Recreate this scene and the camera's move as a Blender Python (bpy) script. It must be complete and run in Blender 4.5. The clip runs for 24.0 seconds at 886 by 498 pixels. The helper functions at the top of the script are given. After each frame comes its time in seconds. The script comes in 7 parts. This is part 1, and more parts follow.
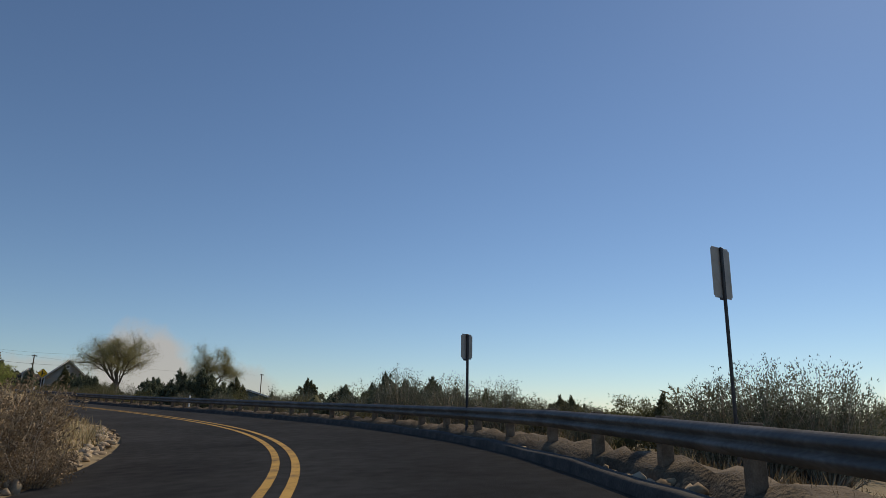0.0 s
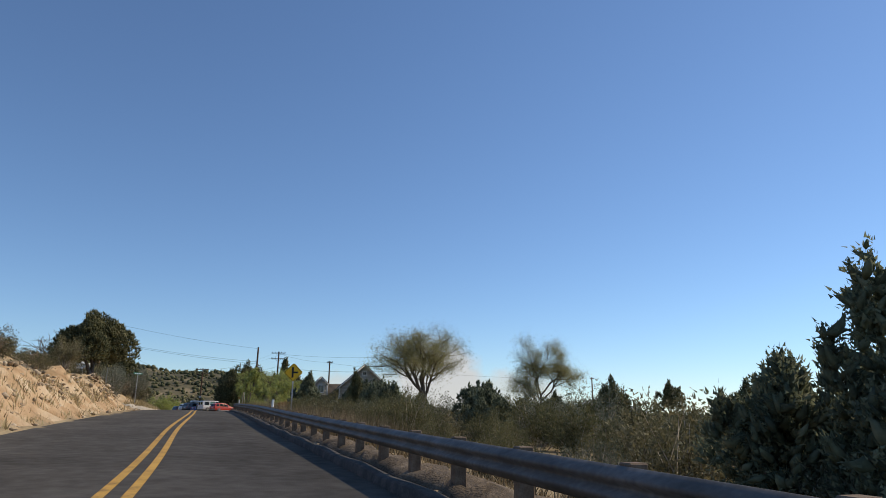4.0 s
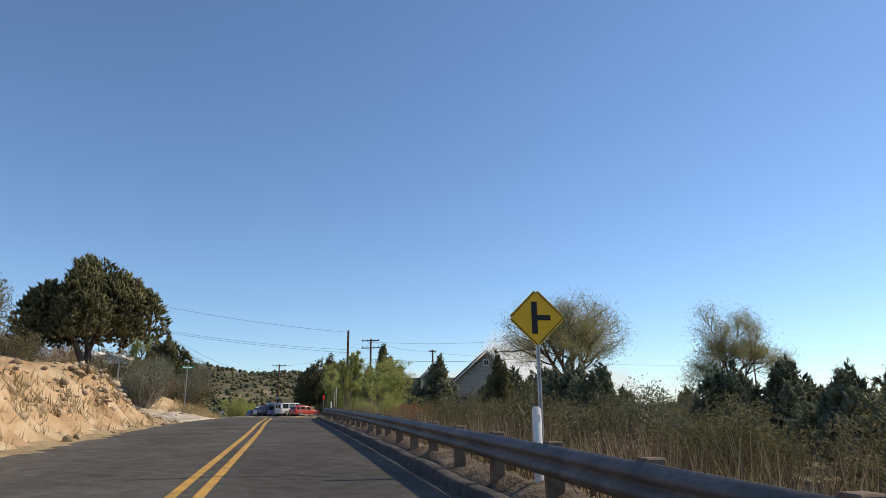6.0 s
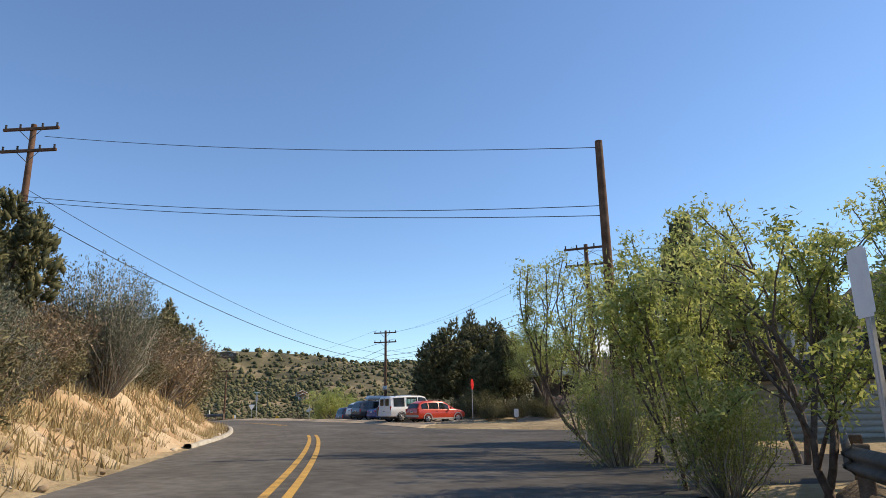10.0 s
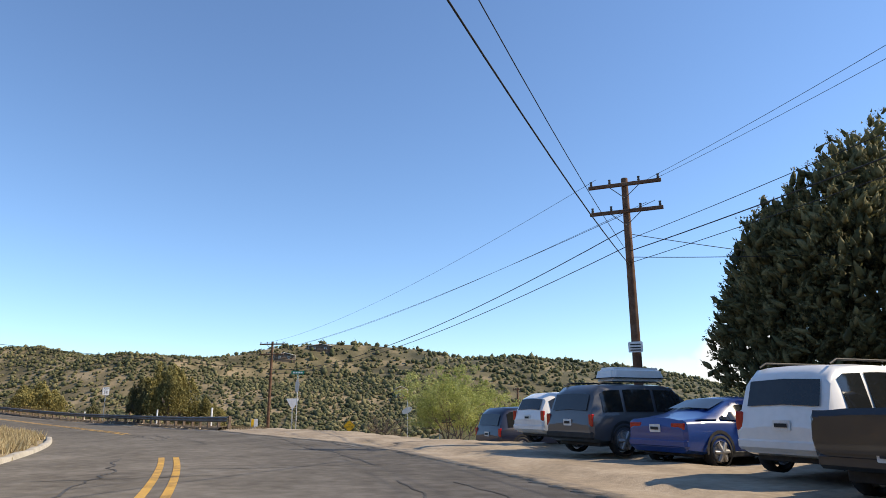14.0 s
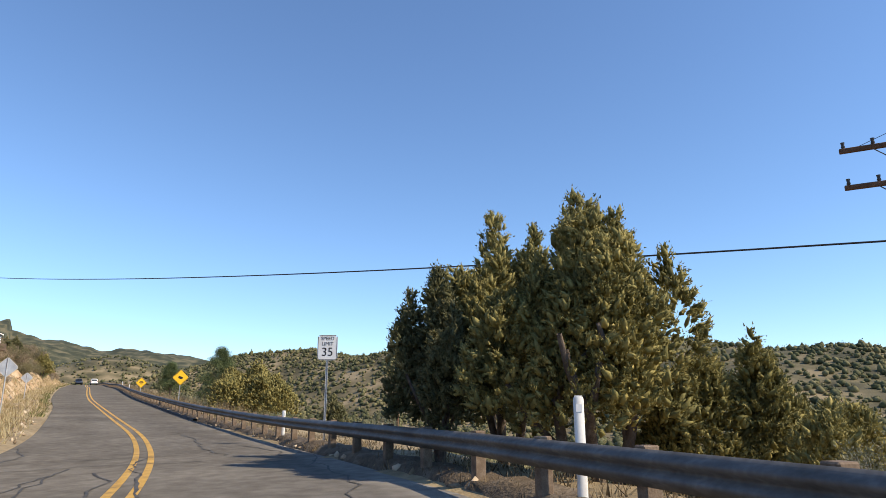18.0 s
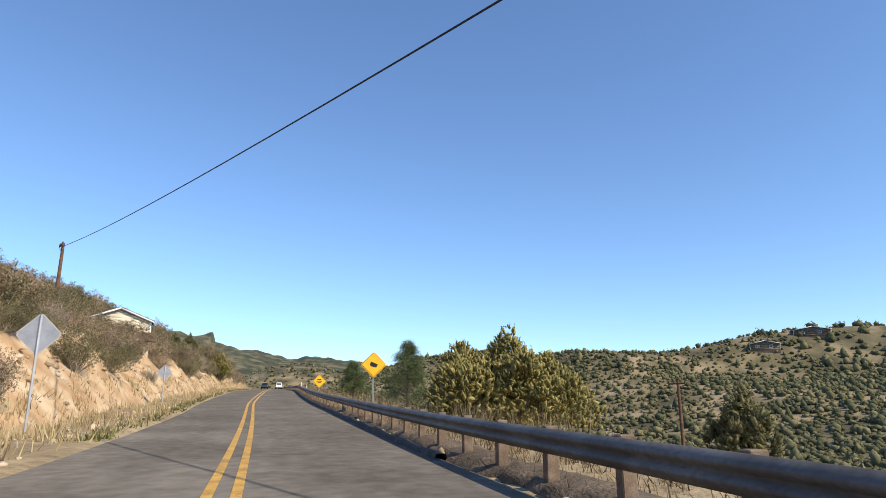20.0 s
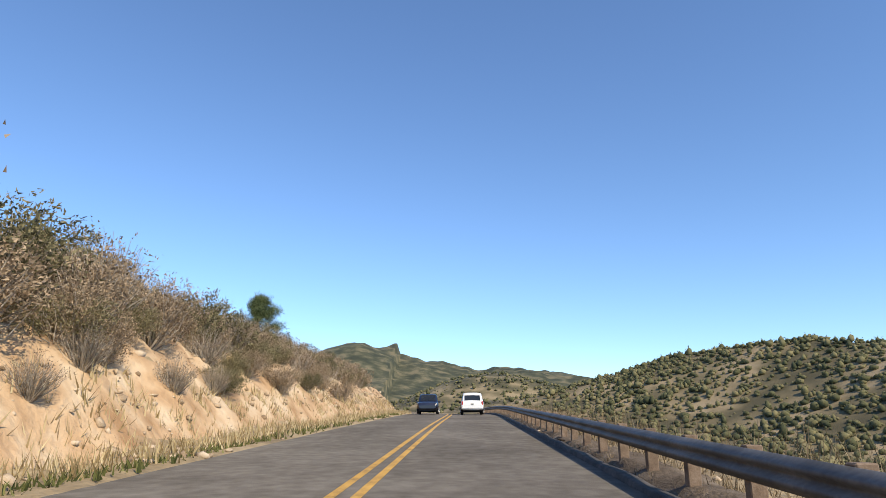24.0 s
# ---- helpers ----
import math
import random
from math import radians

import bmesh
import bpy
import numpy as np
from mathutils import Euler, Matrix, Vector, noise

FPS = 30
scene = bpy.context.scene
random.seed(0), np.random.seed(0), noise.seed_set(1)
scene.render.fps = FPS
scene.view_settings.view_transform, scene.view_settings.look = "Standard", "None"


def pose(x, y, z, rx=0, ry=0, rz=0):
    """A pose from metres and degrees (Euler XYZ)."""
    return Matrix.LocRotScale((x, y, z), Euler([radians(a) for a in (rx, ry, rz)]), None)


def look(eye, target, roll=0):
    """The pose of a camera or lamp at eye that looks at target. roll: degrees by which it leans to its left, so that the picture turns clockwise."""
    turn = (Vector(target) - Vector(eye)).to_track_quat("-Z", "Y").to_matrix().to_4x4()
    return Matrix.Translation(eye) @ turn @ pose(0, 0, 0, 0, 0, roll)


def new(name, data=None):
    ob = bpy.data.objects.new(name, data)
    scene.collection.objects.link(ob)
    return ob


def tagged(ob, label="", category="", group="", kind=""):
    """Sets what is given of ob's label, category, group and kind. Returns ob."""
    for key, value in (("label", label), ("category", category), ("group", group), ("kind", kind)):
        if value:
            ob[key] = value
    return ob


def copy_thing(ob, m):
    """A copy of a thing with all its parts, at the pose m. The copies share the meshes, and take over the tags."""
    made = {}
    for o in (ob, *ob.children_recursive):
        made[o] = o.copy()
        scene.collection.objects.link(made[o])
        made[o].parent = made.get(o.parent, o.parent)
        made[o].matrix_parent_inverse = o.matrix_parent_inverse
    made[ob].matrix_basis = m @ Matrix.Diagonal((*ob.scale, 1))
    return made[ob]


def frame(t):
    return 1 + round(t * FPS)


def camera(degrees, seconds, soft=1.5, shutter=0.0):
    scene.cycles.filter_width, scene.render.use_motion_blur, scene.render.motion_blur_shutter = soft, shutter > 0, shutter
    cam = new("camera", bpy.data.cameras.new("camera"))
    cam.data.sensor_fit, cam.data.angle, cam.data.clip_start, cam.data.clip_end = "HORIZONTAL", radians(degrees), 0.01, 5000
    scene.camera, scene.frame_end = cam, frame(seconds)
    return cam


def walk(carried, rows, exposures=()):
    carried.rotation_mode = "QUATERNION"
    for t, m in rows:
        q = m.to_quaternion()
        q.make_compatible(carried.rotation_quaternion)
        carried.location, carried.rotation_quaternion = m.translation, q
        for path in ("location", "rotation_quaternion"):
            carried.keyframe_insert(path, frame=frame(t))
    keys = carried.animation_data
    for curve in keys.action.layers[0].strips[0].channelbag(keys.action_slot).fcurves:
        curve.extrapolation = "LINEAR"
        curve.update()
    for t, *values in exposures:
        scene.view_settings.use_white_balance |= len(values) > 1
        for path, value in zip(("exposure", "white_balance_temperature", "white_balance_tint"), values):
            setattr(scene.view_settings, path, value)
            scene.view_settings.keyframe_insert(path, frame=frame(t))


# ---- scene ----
cam = camera(68.35, 24.0, soft=0.8)

# seconds, place, pitch, yaw, roll of the car's camera
PATH = [
    (0.0, -3.07, 9.99, -1.59, 14.23, -5.17, 1.19),
    (0.5, -2.80, 16.23, -1.35, 14.28, -3.38, 1.55),
    (1.0, -3.32, 22.34, -1.27, 14.30, -0.80, 1.54),
    (1.5, -4.75, 28.42, -1.10, 14.26, 5.60, 1.82),
    (2.0, -6.73, 34.30, -1.01, 14.18, 10.04, 1.44),
    (2.5, -9.65, 39.94, -0.85, 14.15, 12.35, 1.21),
    (3.0, -12.97, 45.08, -0.71, 14.18, 14.62, 1.06),
    (3.5, -16.55, 50.39, -0.53, 14.27, 16.94, 1.36),
    (4.0, -20.76, 55.44, -0.38, 14.51, 18.90, 0.65),
    (4.5, -24.78, 60.79, -0.22, 14.63, 20.59, 0.11),
    (5.0, -28.85, 66.13, -0.05, 14.53, 22.10, -0.21),
    (5.5, -32.99, 71.32, 0.13, 14.23, 23.51, -0.50),
    (6.0, -37.02, 76.35, 0.33, 14.20, 24.90, -0.53),
    (6.5, -41.08, 81.58, 0.52, 14.18, 26.22, -0.67),
    (7.0, -45.04, 86.77, 0.69, 14.16, 29.10, -1.18),
    (7.5, -49.08, 91.85, 0.88, 14.09, 30.72, -1.55),
    (8.0, -52.98, 96.97, 0.96, 14.16, 31.68, -1.77),
    (8.5, -56.89, 101.90, 1.13, 14.07, 32.50, -1.93),
    (9.0, -60.78, 106.73, 1.21, 14.03, 33.25, -2.06),
    (9.5, -64.74, 111.50, 1.34, 13.94, 33.84, -2.29),
    (10.0, -68.43, 116.48, 1.34, 13.52, 34.39, -1.03),
    (10.5, -72.38, 121.21, 1.35, 13.35, 34.96, -0.29),
    (11.0, -76.48, 125.72, 1.36, 13.50, 35.62, -0.23),
    (11.5, -80.66, 129.99, 1.36, 13.88, 36.43, -0.48),
    (12.0, -84.62, 134.24, 1.35, 13.85, 37.43, -0.29),
    (12.5, -88.59, 138.19, 1.33, 13.86, 38.61, -0.01),
    (13.0, -92.64, 141.86, 1.33, 13.86, 39.91, 0.09),
    (13.5, -96.94, 145.21, 1.36, 13.71, 41.21, -0.13),
    (14.0, -101.33, 148.61, 1.41, 13.54, 42.98, -0.22),
    (14.5, -105.94, 151.65, 1.45, 13.40, 44.89, -0.12),
    (15.0, -111.37, 154.67, 1.40, 13.32, 46.86, -0.18),
    (15.5, -117.18, 157.52, 1.33, 13.22, 49.73, -0.20),
    (16.0, -123.20, 160.06, 1.34, 13.14, 51.80, -0.35),
    (16.5, -129.33, 162.25, 1.30, 13.12, 53.94, -0.44),
    (17.0, -135.60, 164.22, 1.23, 13.19, 56.25, -0.44),
    (17.5, -141.81, 166.02, 1.18, 13.32, 60.22, -0.55),
    (18.0, -147.98, 167.35, 1.08, 13.78, 64.07, -0.06),
    (18.5, -154.14, 168.51, 1.09, 14.16, 67.02, 0.38),
    (19.0, -160.35, 168.60, 1.11, 14.14, 69.10, 0.15),
    (19.5, -166.64, 168.66, 1.20, 14.18, 71.18, -0.26),
    (20.0, -173.64, 168.69, 1.32, 14.10, 78.50, -0.20),
    (20.5, -183.14, 168.45, 1.60, 14.10, 85.80, 0.00),
    (21.0, -197.64, 167.80, 2.15, 14.00, 93.20, 0.00),
    (21.5, -215.61, 166.80, 2.95, 13.90, 97.80, 0.00),
    (22.0, -234.08, 165.83, 3.88, 14.70, 95.60, 0.00),
    (22.5, -252.56, 165.06, 4.80, 15.30, 94.40, 0.00),
    (23.0, -271.05, 164.28, 5.65, 15.60, 94.20, 0.00),
    (23.5, -289.53, 163.51, 6.35, 15.60, 94.50, 0.00),
    (24.0, -308.02, 162.73, 6.95, 15.20, 94.50, 0.00),
]


def cam_pose(x, y, z, pitch, yaw, roll):
    """Yaw to the left of +y, pitch up, roll as look()."""
    return pose(x, y, z, 0, 0, yaw) @ pose(0, 0, 0, 90 + pitch) @ pose(0, 0, 0, 0, 0, roll)


EXPOSURE = [(0.0, -0.55, 7500, 11), (2.0, -0.38, 7000, 11), (3.5, -0.1, 7000, 11), (7.0, 0.33, 7250, 11), (12.0, 0.65, 7200, 11), (17.0, 0.7, 7050, 11), (24.0, 0.68, 6800, 11)]
walk(cam, [(t, cam_pose(*r)) for t, *r in PATH], EXPOSURE)

# ---------------------------------------------------------------- light
SUN_AZ, SUN_EL = 46.0, 40.0          # degrees clockwise from +y, above the horizon
world = bpy.data.worlds.new("sky")
scene.world = world
world.use_nodes = True
_nt = world.node_tree
_nt.nodes.clear()
_sky = _nt.nodes.new("ShaderNodeTexSky")
_sky.sky_type, _sky.sun_disc = "NISHITA", False
_sky.sun_elevation, _sky.sun_rotation = radians(SUN_EL), radians(SUN_AZ)
_sky.altitude, _sky.air_density, _sky.dust_density, _sky.ozone_density = 1700, 1.15, 0.25, 6.8
_bg = _nt.nodes.new("ShaderNodeBackground")
_bg.inputs["Strength"].default_value = 0.135
_wo = _nt.nodes.new("ShaderNodeOutputWorld")
_air = _nt.nodes.new("ShaderNodeMix")
_air.data_type, _air.blend_type = "RGBA", "MULTIPLY"
_air.inputs["Factor"].default_value, _air.inputs["B"].default_value = 1.0, (0.96, 1.0, 1.02, 1.0)
_nt.links.new(_sky.outputs[0], _air.inputs["A"])
_nt.links.new(_air.outputs["Result"], _bg.inputs[0])
_nt.links.new(_bg.outputs[0], _wo.inputs[0])

sun_data = bpy.data.lights.new("sun", "SUN")
sun_data.energy, sun_data.angle, sun_data.color = 3.6, radians(0.53), (1.0, 0.88, 0.7)
sun = new("sun", sun_data)
_el, _az = radians(SUN_EL), radians(SUN_AZ)
sun.matrix_world = look((0, 0, 60), (-math.sin(_az) * math.cos(_el) * 50, -math.cos(_az) * math.cos(_el) * 50, 60 - math.sin(_el) * 50))

# ---------------------------------------------------------------- materials
def mat(name, stops, scale=6.0, rough=0.85, metal=0.0, bump=0.3, bump_scale=None, random=0.0, fine=0.35, spec=0.3, trans=0.0, coat=0.0, dist=0.02):
    """A surface with two scales of variation. stops: colours from dark to light."""
    m = bpy.data.materials.new(name)
    m.use_nodes = True
    nt = m.node_tree
    nodes, links = nt.nodes, nt.links
    b = nodes["Principled BSDF"]
    b.inputs["Roughness"].default_value, b.inputs["Metallic"].default_value = rough, metal
    b.inputs["Specular IOR Level"].default_value = spec
    b.inputs["Coat Weight"].default_value = coat
    co = nodes.new("ShaderNodeTexCoord")
    geo = nodes.new("ShaderNodeNewGeometry")
    vec = geo.outputs["Position"]
    big, small = nodes.new("ShaderNodeTexNoise"), nodes.new("ShaderNodeTexNoise")
    big.inputs["Scale"].default_value, big.inputs["Detail"].default_value = scale, 5
    small.inputs["Scale"].default_value, small.inputs["Detail"].default_value = scale * 9, 4
    links.new(vec, big.inputs["Vector"])
    links.new(vec, small.inputs["Vector"])
    mix = nodes.new("ShaderNodeMix")
    mix.inputs["Factor"].default_value = fine
    links.new(big.outputs["Fac"], mix.inputs["A"])
    links.new(small.outputs["Fac"], mix.inputs["B"])
    fac = mix.outputs["Result"]
    if random:
        isl = nodes.new("ShaderNodeMath")
        isl.operation = "MULTIPLY_ADD"
        links.new(geo.outputs["Random Per Island"], isl.inputs[0])
        isl.inputs[1].default_value = random
        sub = nodes.new("ShaderNodeMath")
        sub.operation = "SUBTRACT"
        links.new(fac, sub.inputs[0])
        sub.inputs[1].default_value = random / 2
        links.new(sub.outputs[0], isl.inputs[2])
        fac = isl.outputs[0]
    ramp = nodes.new("ShaderNodeValToRGB")
    lo, hi = 0.32, 0.68
    while len(ramp.color_ramp.elements) < len(stops):
        ramp.color_ramp.elements.new(0.5)
    for k, c in enumerate(stops):
        e = ramp.color_ramp.elements[k]
        e.position = lo + (hi - lo) * k / max(1, len(stops) - 1)
        e.color = (*c, 1)
    links.new(fac, ramp.inputs["Fac"])
    links.new(ramp.outputs["Color"], b.inputs["Base Color"])
    if bump:
        bn = nodes.new("ShaderNodeBump")
        bn.inputs["Strength"].default_value, bn.inputs["Distance"].default_value = bump, dist
        src = small
        if bump_scale:
            src = nodes.new("ShaderNodeTexNoise")
            src.inputs["Scale"].default_value, src.inputs["Detail"].default_value = bump_scale, 5
            links.new(vec, src.inputs["Vector"])
        links.new(src.outputs["Fac"], bn.inputs["Height"])
        links.new(bn.outputs["Normal"], b.inputs["Normal"])
    if trans:
        b.inputs["Subsurface Weight"].default_value = 0.0
        t = nodes.new("ShaderNodeBsdfTranslucent")
        links.new(ramp.outputs["Color"], t.inputs["Color"])
        ms = nodes.new("ShaderNodeMixShader")
        ms.inputs[0].default_value = trans
        links.new(b.outputs[0], ms.inputs[1])
        links.new(t.outputs[0], ms.inputs[2])
        links.new(ms.outputs[0], nodes["Material Output"].inputs[0])
    return m


M = {}
M["asphalt"] = mat("asphalt", [(0.076, 0.069, 0.06), (0.118, 0.108, 0.095), (0.17, 0.157, 0.139)], 0.35, 0.95, bump=0.5, bump_scale=60, fine=0.5, spec=0.05)


def toned_asphalt(m):
    """Darker asphalt on the first bend, paler further on; wheel tracks polished darker."""
    nt = m.node_tree
    b = nt.nodes["Principled BSDF"]
    b.inputs["Diffuse Roughness"].default_value = 1.0
    old = b.inputs["Base Color"].links[0].from_socket
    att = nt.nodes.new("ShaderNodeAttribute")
    att.attribute_name = "pave_tone"
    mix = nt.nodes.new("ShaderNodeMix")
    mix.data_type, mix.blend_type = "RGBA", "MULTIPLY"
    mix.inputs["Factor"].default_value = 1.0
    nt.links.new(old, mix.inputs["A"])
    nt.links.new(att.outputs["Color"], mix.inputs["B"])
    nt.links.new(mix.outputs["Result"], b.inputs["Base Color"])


toned_asphalt(M["asphalt"])
M["yellow"] = mat("yellow_road_paint", [(0.2, 0.12, 0.04), (0.5, 0.29, 0.06), (0.62, 0.37, 0.08)], 2.5, 0.75, bump=0.2)
M["berm"] = mat("asphalt_kerb", [(0.03, 0.03, 0.03), (0.06, 0.057, 0.053), (0.11, 0.1, 0.09)], 3, 0.9)
M["ground"] = None
M["steel"] = mat("weathered_galvanised_steel", [(0.07, 0.068, 0.064), (0.12, 0.117, 0.111), (0.2, 0.195, 0.187)], 1.5, 0.6, metal=0.2, bump=0.05)
M["post_wood"] = mat("weathered_timber", [(0.1, 0.07, 0.05), (0.18, 0.13, 0.09), (0.26, 0.2, 0.15)], 6, 0.9)
M["white"] = mat("white_plastic", [(0.62, 0.61, 0.58), (0.75, 0.74, 0.7), (0.82, 0.81, 0.78)], 4, 0.5, bump=0.05)
M["juniper"] = mat("juniper_foliage", [(0.056, 0.06, 0.027), (0.135, 0.132, 0.058), (0.26, 0.23, 0.108)], 1.2, 0.8, bump=0, random=0.22, trans=0.28)
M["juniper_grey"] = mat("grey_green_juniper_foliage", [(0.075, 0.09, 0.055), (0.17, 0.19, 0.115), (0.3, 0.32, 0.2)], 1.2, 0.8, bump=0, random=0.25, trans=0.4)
M["juniper_olive"] = mat("olive_juniper_foliage", [(0.09, 0.085, 0.028), (0.24, 0.21, 0.07), (0.42, 0.35, 0.125)], 1.2, 0.8, bump=0, random=0.22, trans=0.2)
M["bark"] = mat("grey_brown_bark", [(0.06, 0.045, 0.035), (0.13, 0.1, 0.08), (0.22, 0.18, 0.14)], 8, 0.95, bump=0.6)

M["leaf_cotton"] = mat("light_green_leaves", [(0.19, 0.225, 0.055), (0.36, 0.4, 0.12), (0.54, 0.55, 0.22)], 0.8, 0.7, bump=0, random=0.32, trans=0.5)
M["leaf_willow"] = mat("pale_willow_leaves", [(0.17, 0.165, 0.065), (0.31, 0.285, 0.13), (0.45, 0.41, 0.22)], 0.8, 0.8, bump=0, random=0.32, trans=0.5)
M["leaf_shrub"] = mat("chaparral_leaves", [(0.07, 0.066, 0.032), (0.165, 0.148, 0.075), (0.3, 0.26, 0.14)], 0.5, 0.85, bump=0, random=0.32, trans=0.2)
M["leaf_brown"] = mat("brown_dry_brush", [(0.14, 0.1, 0.062), (0.29, 0.215, 0.135), (0.46, 0.355, 0.235)], 0.5, 0.9, bump=0, random=0.32, trans=0.2)
M["leaf_rust"] = mat("rusty_dry_leaves", [(0.16, 0.085, 0.035), (0.32, 0.18, 0.08), (0.46, 0.29, 0.14)], 0.5, 0.9, bump=0, random=0.35, trans=0.3)
M["leaf_sage"] = mat("grey_green_sage", [(0.09, 0.1, 0.065), (0.17, 0.18, 0.12), (0.28, 0.28, 0.2)], 0.5, 0.85, bump=0, random=0.32, trans=0.2)
M["leaf_pine"] = mat("pine_needles", [(0.04, 0.062, 0.027), (0.1, 0.135, 0.055), (0.2, 0.23, 0.1)], 0.8, 0.75, bump=0, random=0.32, trans=0.2)
M["leaf_far"] = mat("hillside_scrub", [(0.045, 0.052, 0.024), (0.1, 0.1, 0.045), (0.19, 0.168, 0.082)], 0.12, 0.9, bump=0, random=0.3)
M["twig"] = mat("pale_grey_twigs", [(0.2, 0.165, 0.125), (0.33, 0.285, 0.225), (0.48, 0.425, 0.345)], 3, 0.9, bump=0, random=0.4)
M["grass"] = mat("dry_straw_grass", [(0.26, 0.19, 0.09), (0.42, 0.33, 0.17), (0.58, 0.48, 0.28)], 0.6, 0.85, bump=0, random=0.6, trans=0.3)
M["grass_green"] = mat("green_verge_weeds", [(0.06, 0.07, 0.02), (0.13, 0.14, 0.04), (0.22, 0.22, 0.08)], 0.6, 0.85, bump=0, random=0.6, trans=0.3)
M["reed"] = mat("brown_dry_reeds", [(0.1, 0.072, 0.04), (0.19, 0.14, 0.078), (0.34, 0.265, 0.155)], 0.6, 0.85, bump=0, random=0.7, trans=0.25)
M["rock"] = mat("tan_granite_rock", [(0.22, 0.16, 0.1), (0.38, 0.29, 0.19), (0.52, 0.42, 0.3)], 2, 0.95, bump=0.5, random=0.4)


def ground_material():
    """Dry soil, with raw orange earth where the bank is cut steep and straw where it is level."""
    m = mat("dry_ground", [(0.17, 0.13, 0.075), (0.29, 0.22, 0.125), (0.42, 0.335, 0.2)], 0.3, 0.95, bump=0.7, bump_scale=4, dist=0.15)
    nt = m.node_tree
    b = nt.nodes["Principled BSDF"]
    old = b.inputs["Base Color"].links[0].from_socket
    geo = nt.nodes.new("ShaderNodeNewGeometry")
    sep = nt.nodes.new("ShaderNodeSeparateXYZ")
    nt.links.new(geo.outputs["True Normal"], sep.inputs[0])
    steep = nt.nodes.new("ShaderNodeMapRange")
    steep.inputs["From Min"].default_value, steep.inputs["From Max"].default_value = 0.93, 0.8
    nt.links.new(sep.outputs["Z"], steep.inputs["Value"])
    n1 = nt.nodes.new("ShaderNodeTexNoise")
    n1.inputs["Scale"].default_value, n1.inputs["Detail"].default_value = 0.8, 6
    nt.links.new(geo.outputs["Position"], n1.inputs["Vector"])
    ramp = nt.nodes.new("ShaderNodeValToRGB")
    for k, (p, c) in enumerate([(0.3, (0.33, 0.2, 0.1)), (0.5, (0.48, 0.33, 0.19)), (0.7, (0.58, 0.46, 0.31))]):
        if k > 1:
            ramp.color_ramp.elements.new(p)
        ramp.color_ramp.elements[k].position, ramp.color_ramp.elements[k].color = p, (*c, 1)
    nt.links.new(n1.outputs["Fac"], ramp.inputs["Fac"])
    # far off the soil is browner, with a green cast of low scrub
    dist = nt.nodes.new("ShaderNodeTexNoise")
    dist.inputs["Scale"].default_value, dist.inputs["Detail"].default_value = 0.05, 8
    nt.links.new(geo.outputs["Position"], dist.inputs["Vector"])
    mix = nt.nodes.new("ShaderNodeMix")
    mix.data_type = "RGBA"
    nt.links.new(steep.outputs[0], mix.inputs["Factor"])
    nt.links.new(old, mix.inputs["A"])
    nt.links.new(ramp.outputs["Color"], mix.inputs["B"])
    low = nt.nodes.new("ShaderNodeValToRGB")
    for k, (p, c) in enumerate([(0.36, (0.08, 0.07, 0.038)), (0.5, (0.17, 0.137, 0.075)), (0.62, (0.31, 0.24, 0.145))]):
        if k > 1:
            low.color_ramp.elements.new(p)
        low.color_ramp.elements[k].position, low.color_ramp.elements[k].color = p, (*c, 1)
    nt.links.new(dist.outputs["Fac"], low.inputs["Fac"])
    att = nt.nodes.new("ShaderNodeAttribute")
    att.attribute_name = "wild"
    mix2 = nt.nodes.new("ShaderNodeMix")
    mix2.data_type = "RGBA"
    nt.links.new(att.outputs["Fac"], mix2.inputs["Factor"])
    nt.links.new(mix.outputs["Result"], mix2.inputs["A"])
    nt.links.new(low.outputs["Color"], mix2.inputs["B"])
    woods = nt.nodes.new("ShaderNodeValToRGB")
    for k, (p, c) in enumerate([(0.36, (0.036, 0.042, 0.026)), (0.5, (0.066, 0.07, 0.04)), (0.64, (0.15, 0.132, 0.078))]):
        if k > 1:
            woods.color_ramp.elements.new(p)
        woods.color_ramp.elements[k].position, woods.color_ramp.elements[k].color = p, (*c, 1)
    nt.links.new(dist.outputs["Fac"], woods.inputs["Fac"])
    att2 = nt.nodes.new("ShaderNodeAttribute")
    att2.attribute_name = "wooded"
    mix3 = nt.nodes.new("ShaderNodeMix")
    mix3.data_type = "RGBA"
    nt.links.new(att2.outputs["Fac"], mix3.inputs["Factor"])
    nt.links.new(mix2.outputs["Result"], mix3.inputs["A"])
    nt.links.new(woods.outputs["Color"], mix3.inputs["B"])
    nt.links.new(mix3.outputs["Result"], b.inputs["Base Color"])
    return m


M["ground"] = ground_material()
# ---------------------------------------------------------------- plan
EYE = 1.22                             # the camera over the road


def catmull(pts, n):
    """A smooth line through points, n steps to a span."""
    p = np.array([2 * pts[0] - pts[1], *pts, 2 * pts[-1] - pts[-2]], float)
    out = []
    for i in range(1, len(p) - 2):
        a, b, c, d = p[i - 1], p[i], p[i + 1], p[i + 2]
        for u in np.arange(n) / n:
            out.append(0.5 * (2 * b + (c - a) * u + (2 * a - 5 * b + 4 * c - d) * u * u + (3 * b - a - 3 * c + d) * u ** 3))
    return np.array(out + [p[-2]])


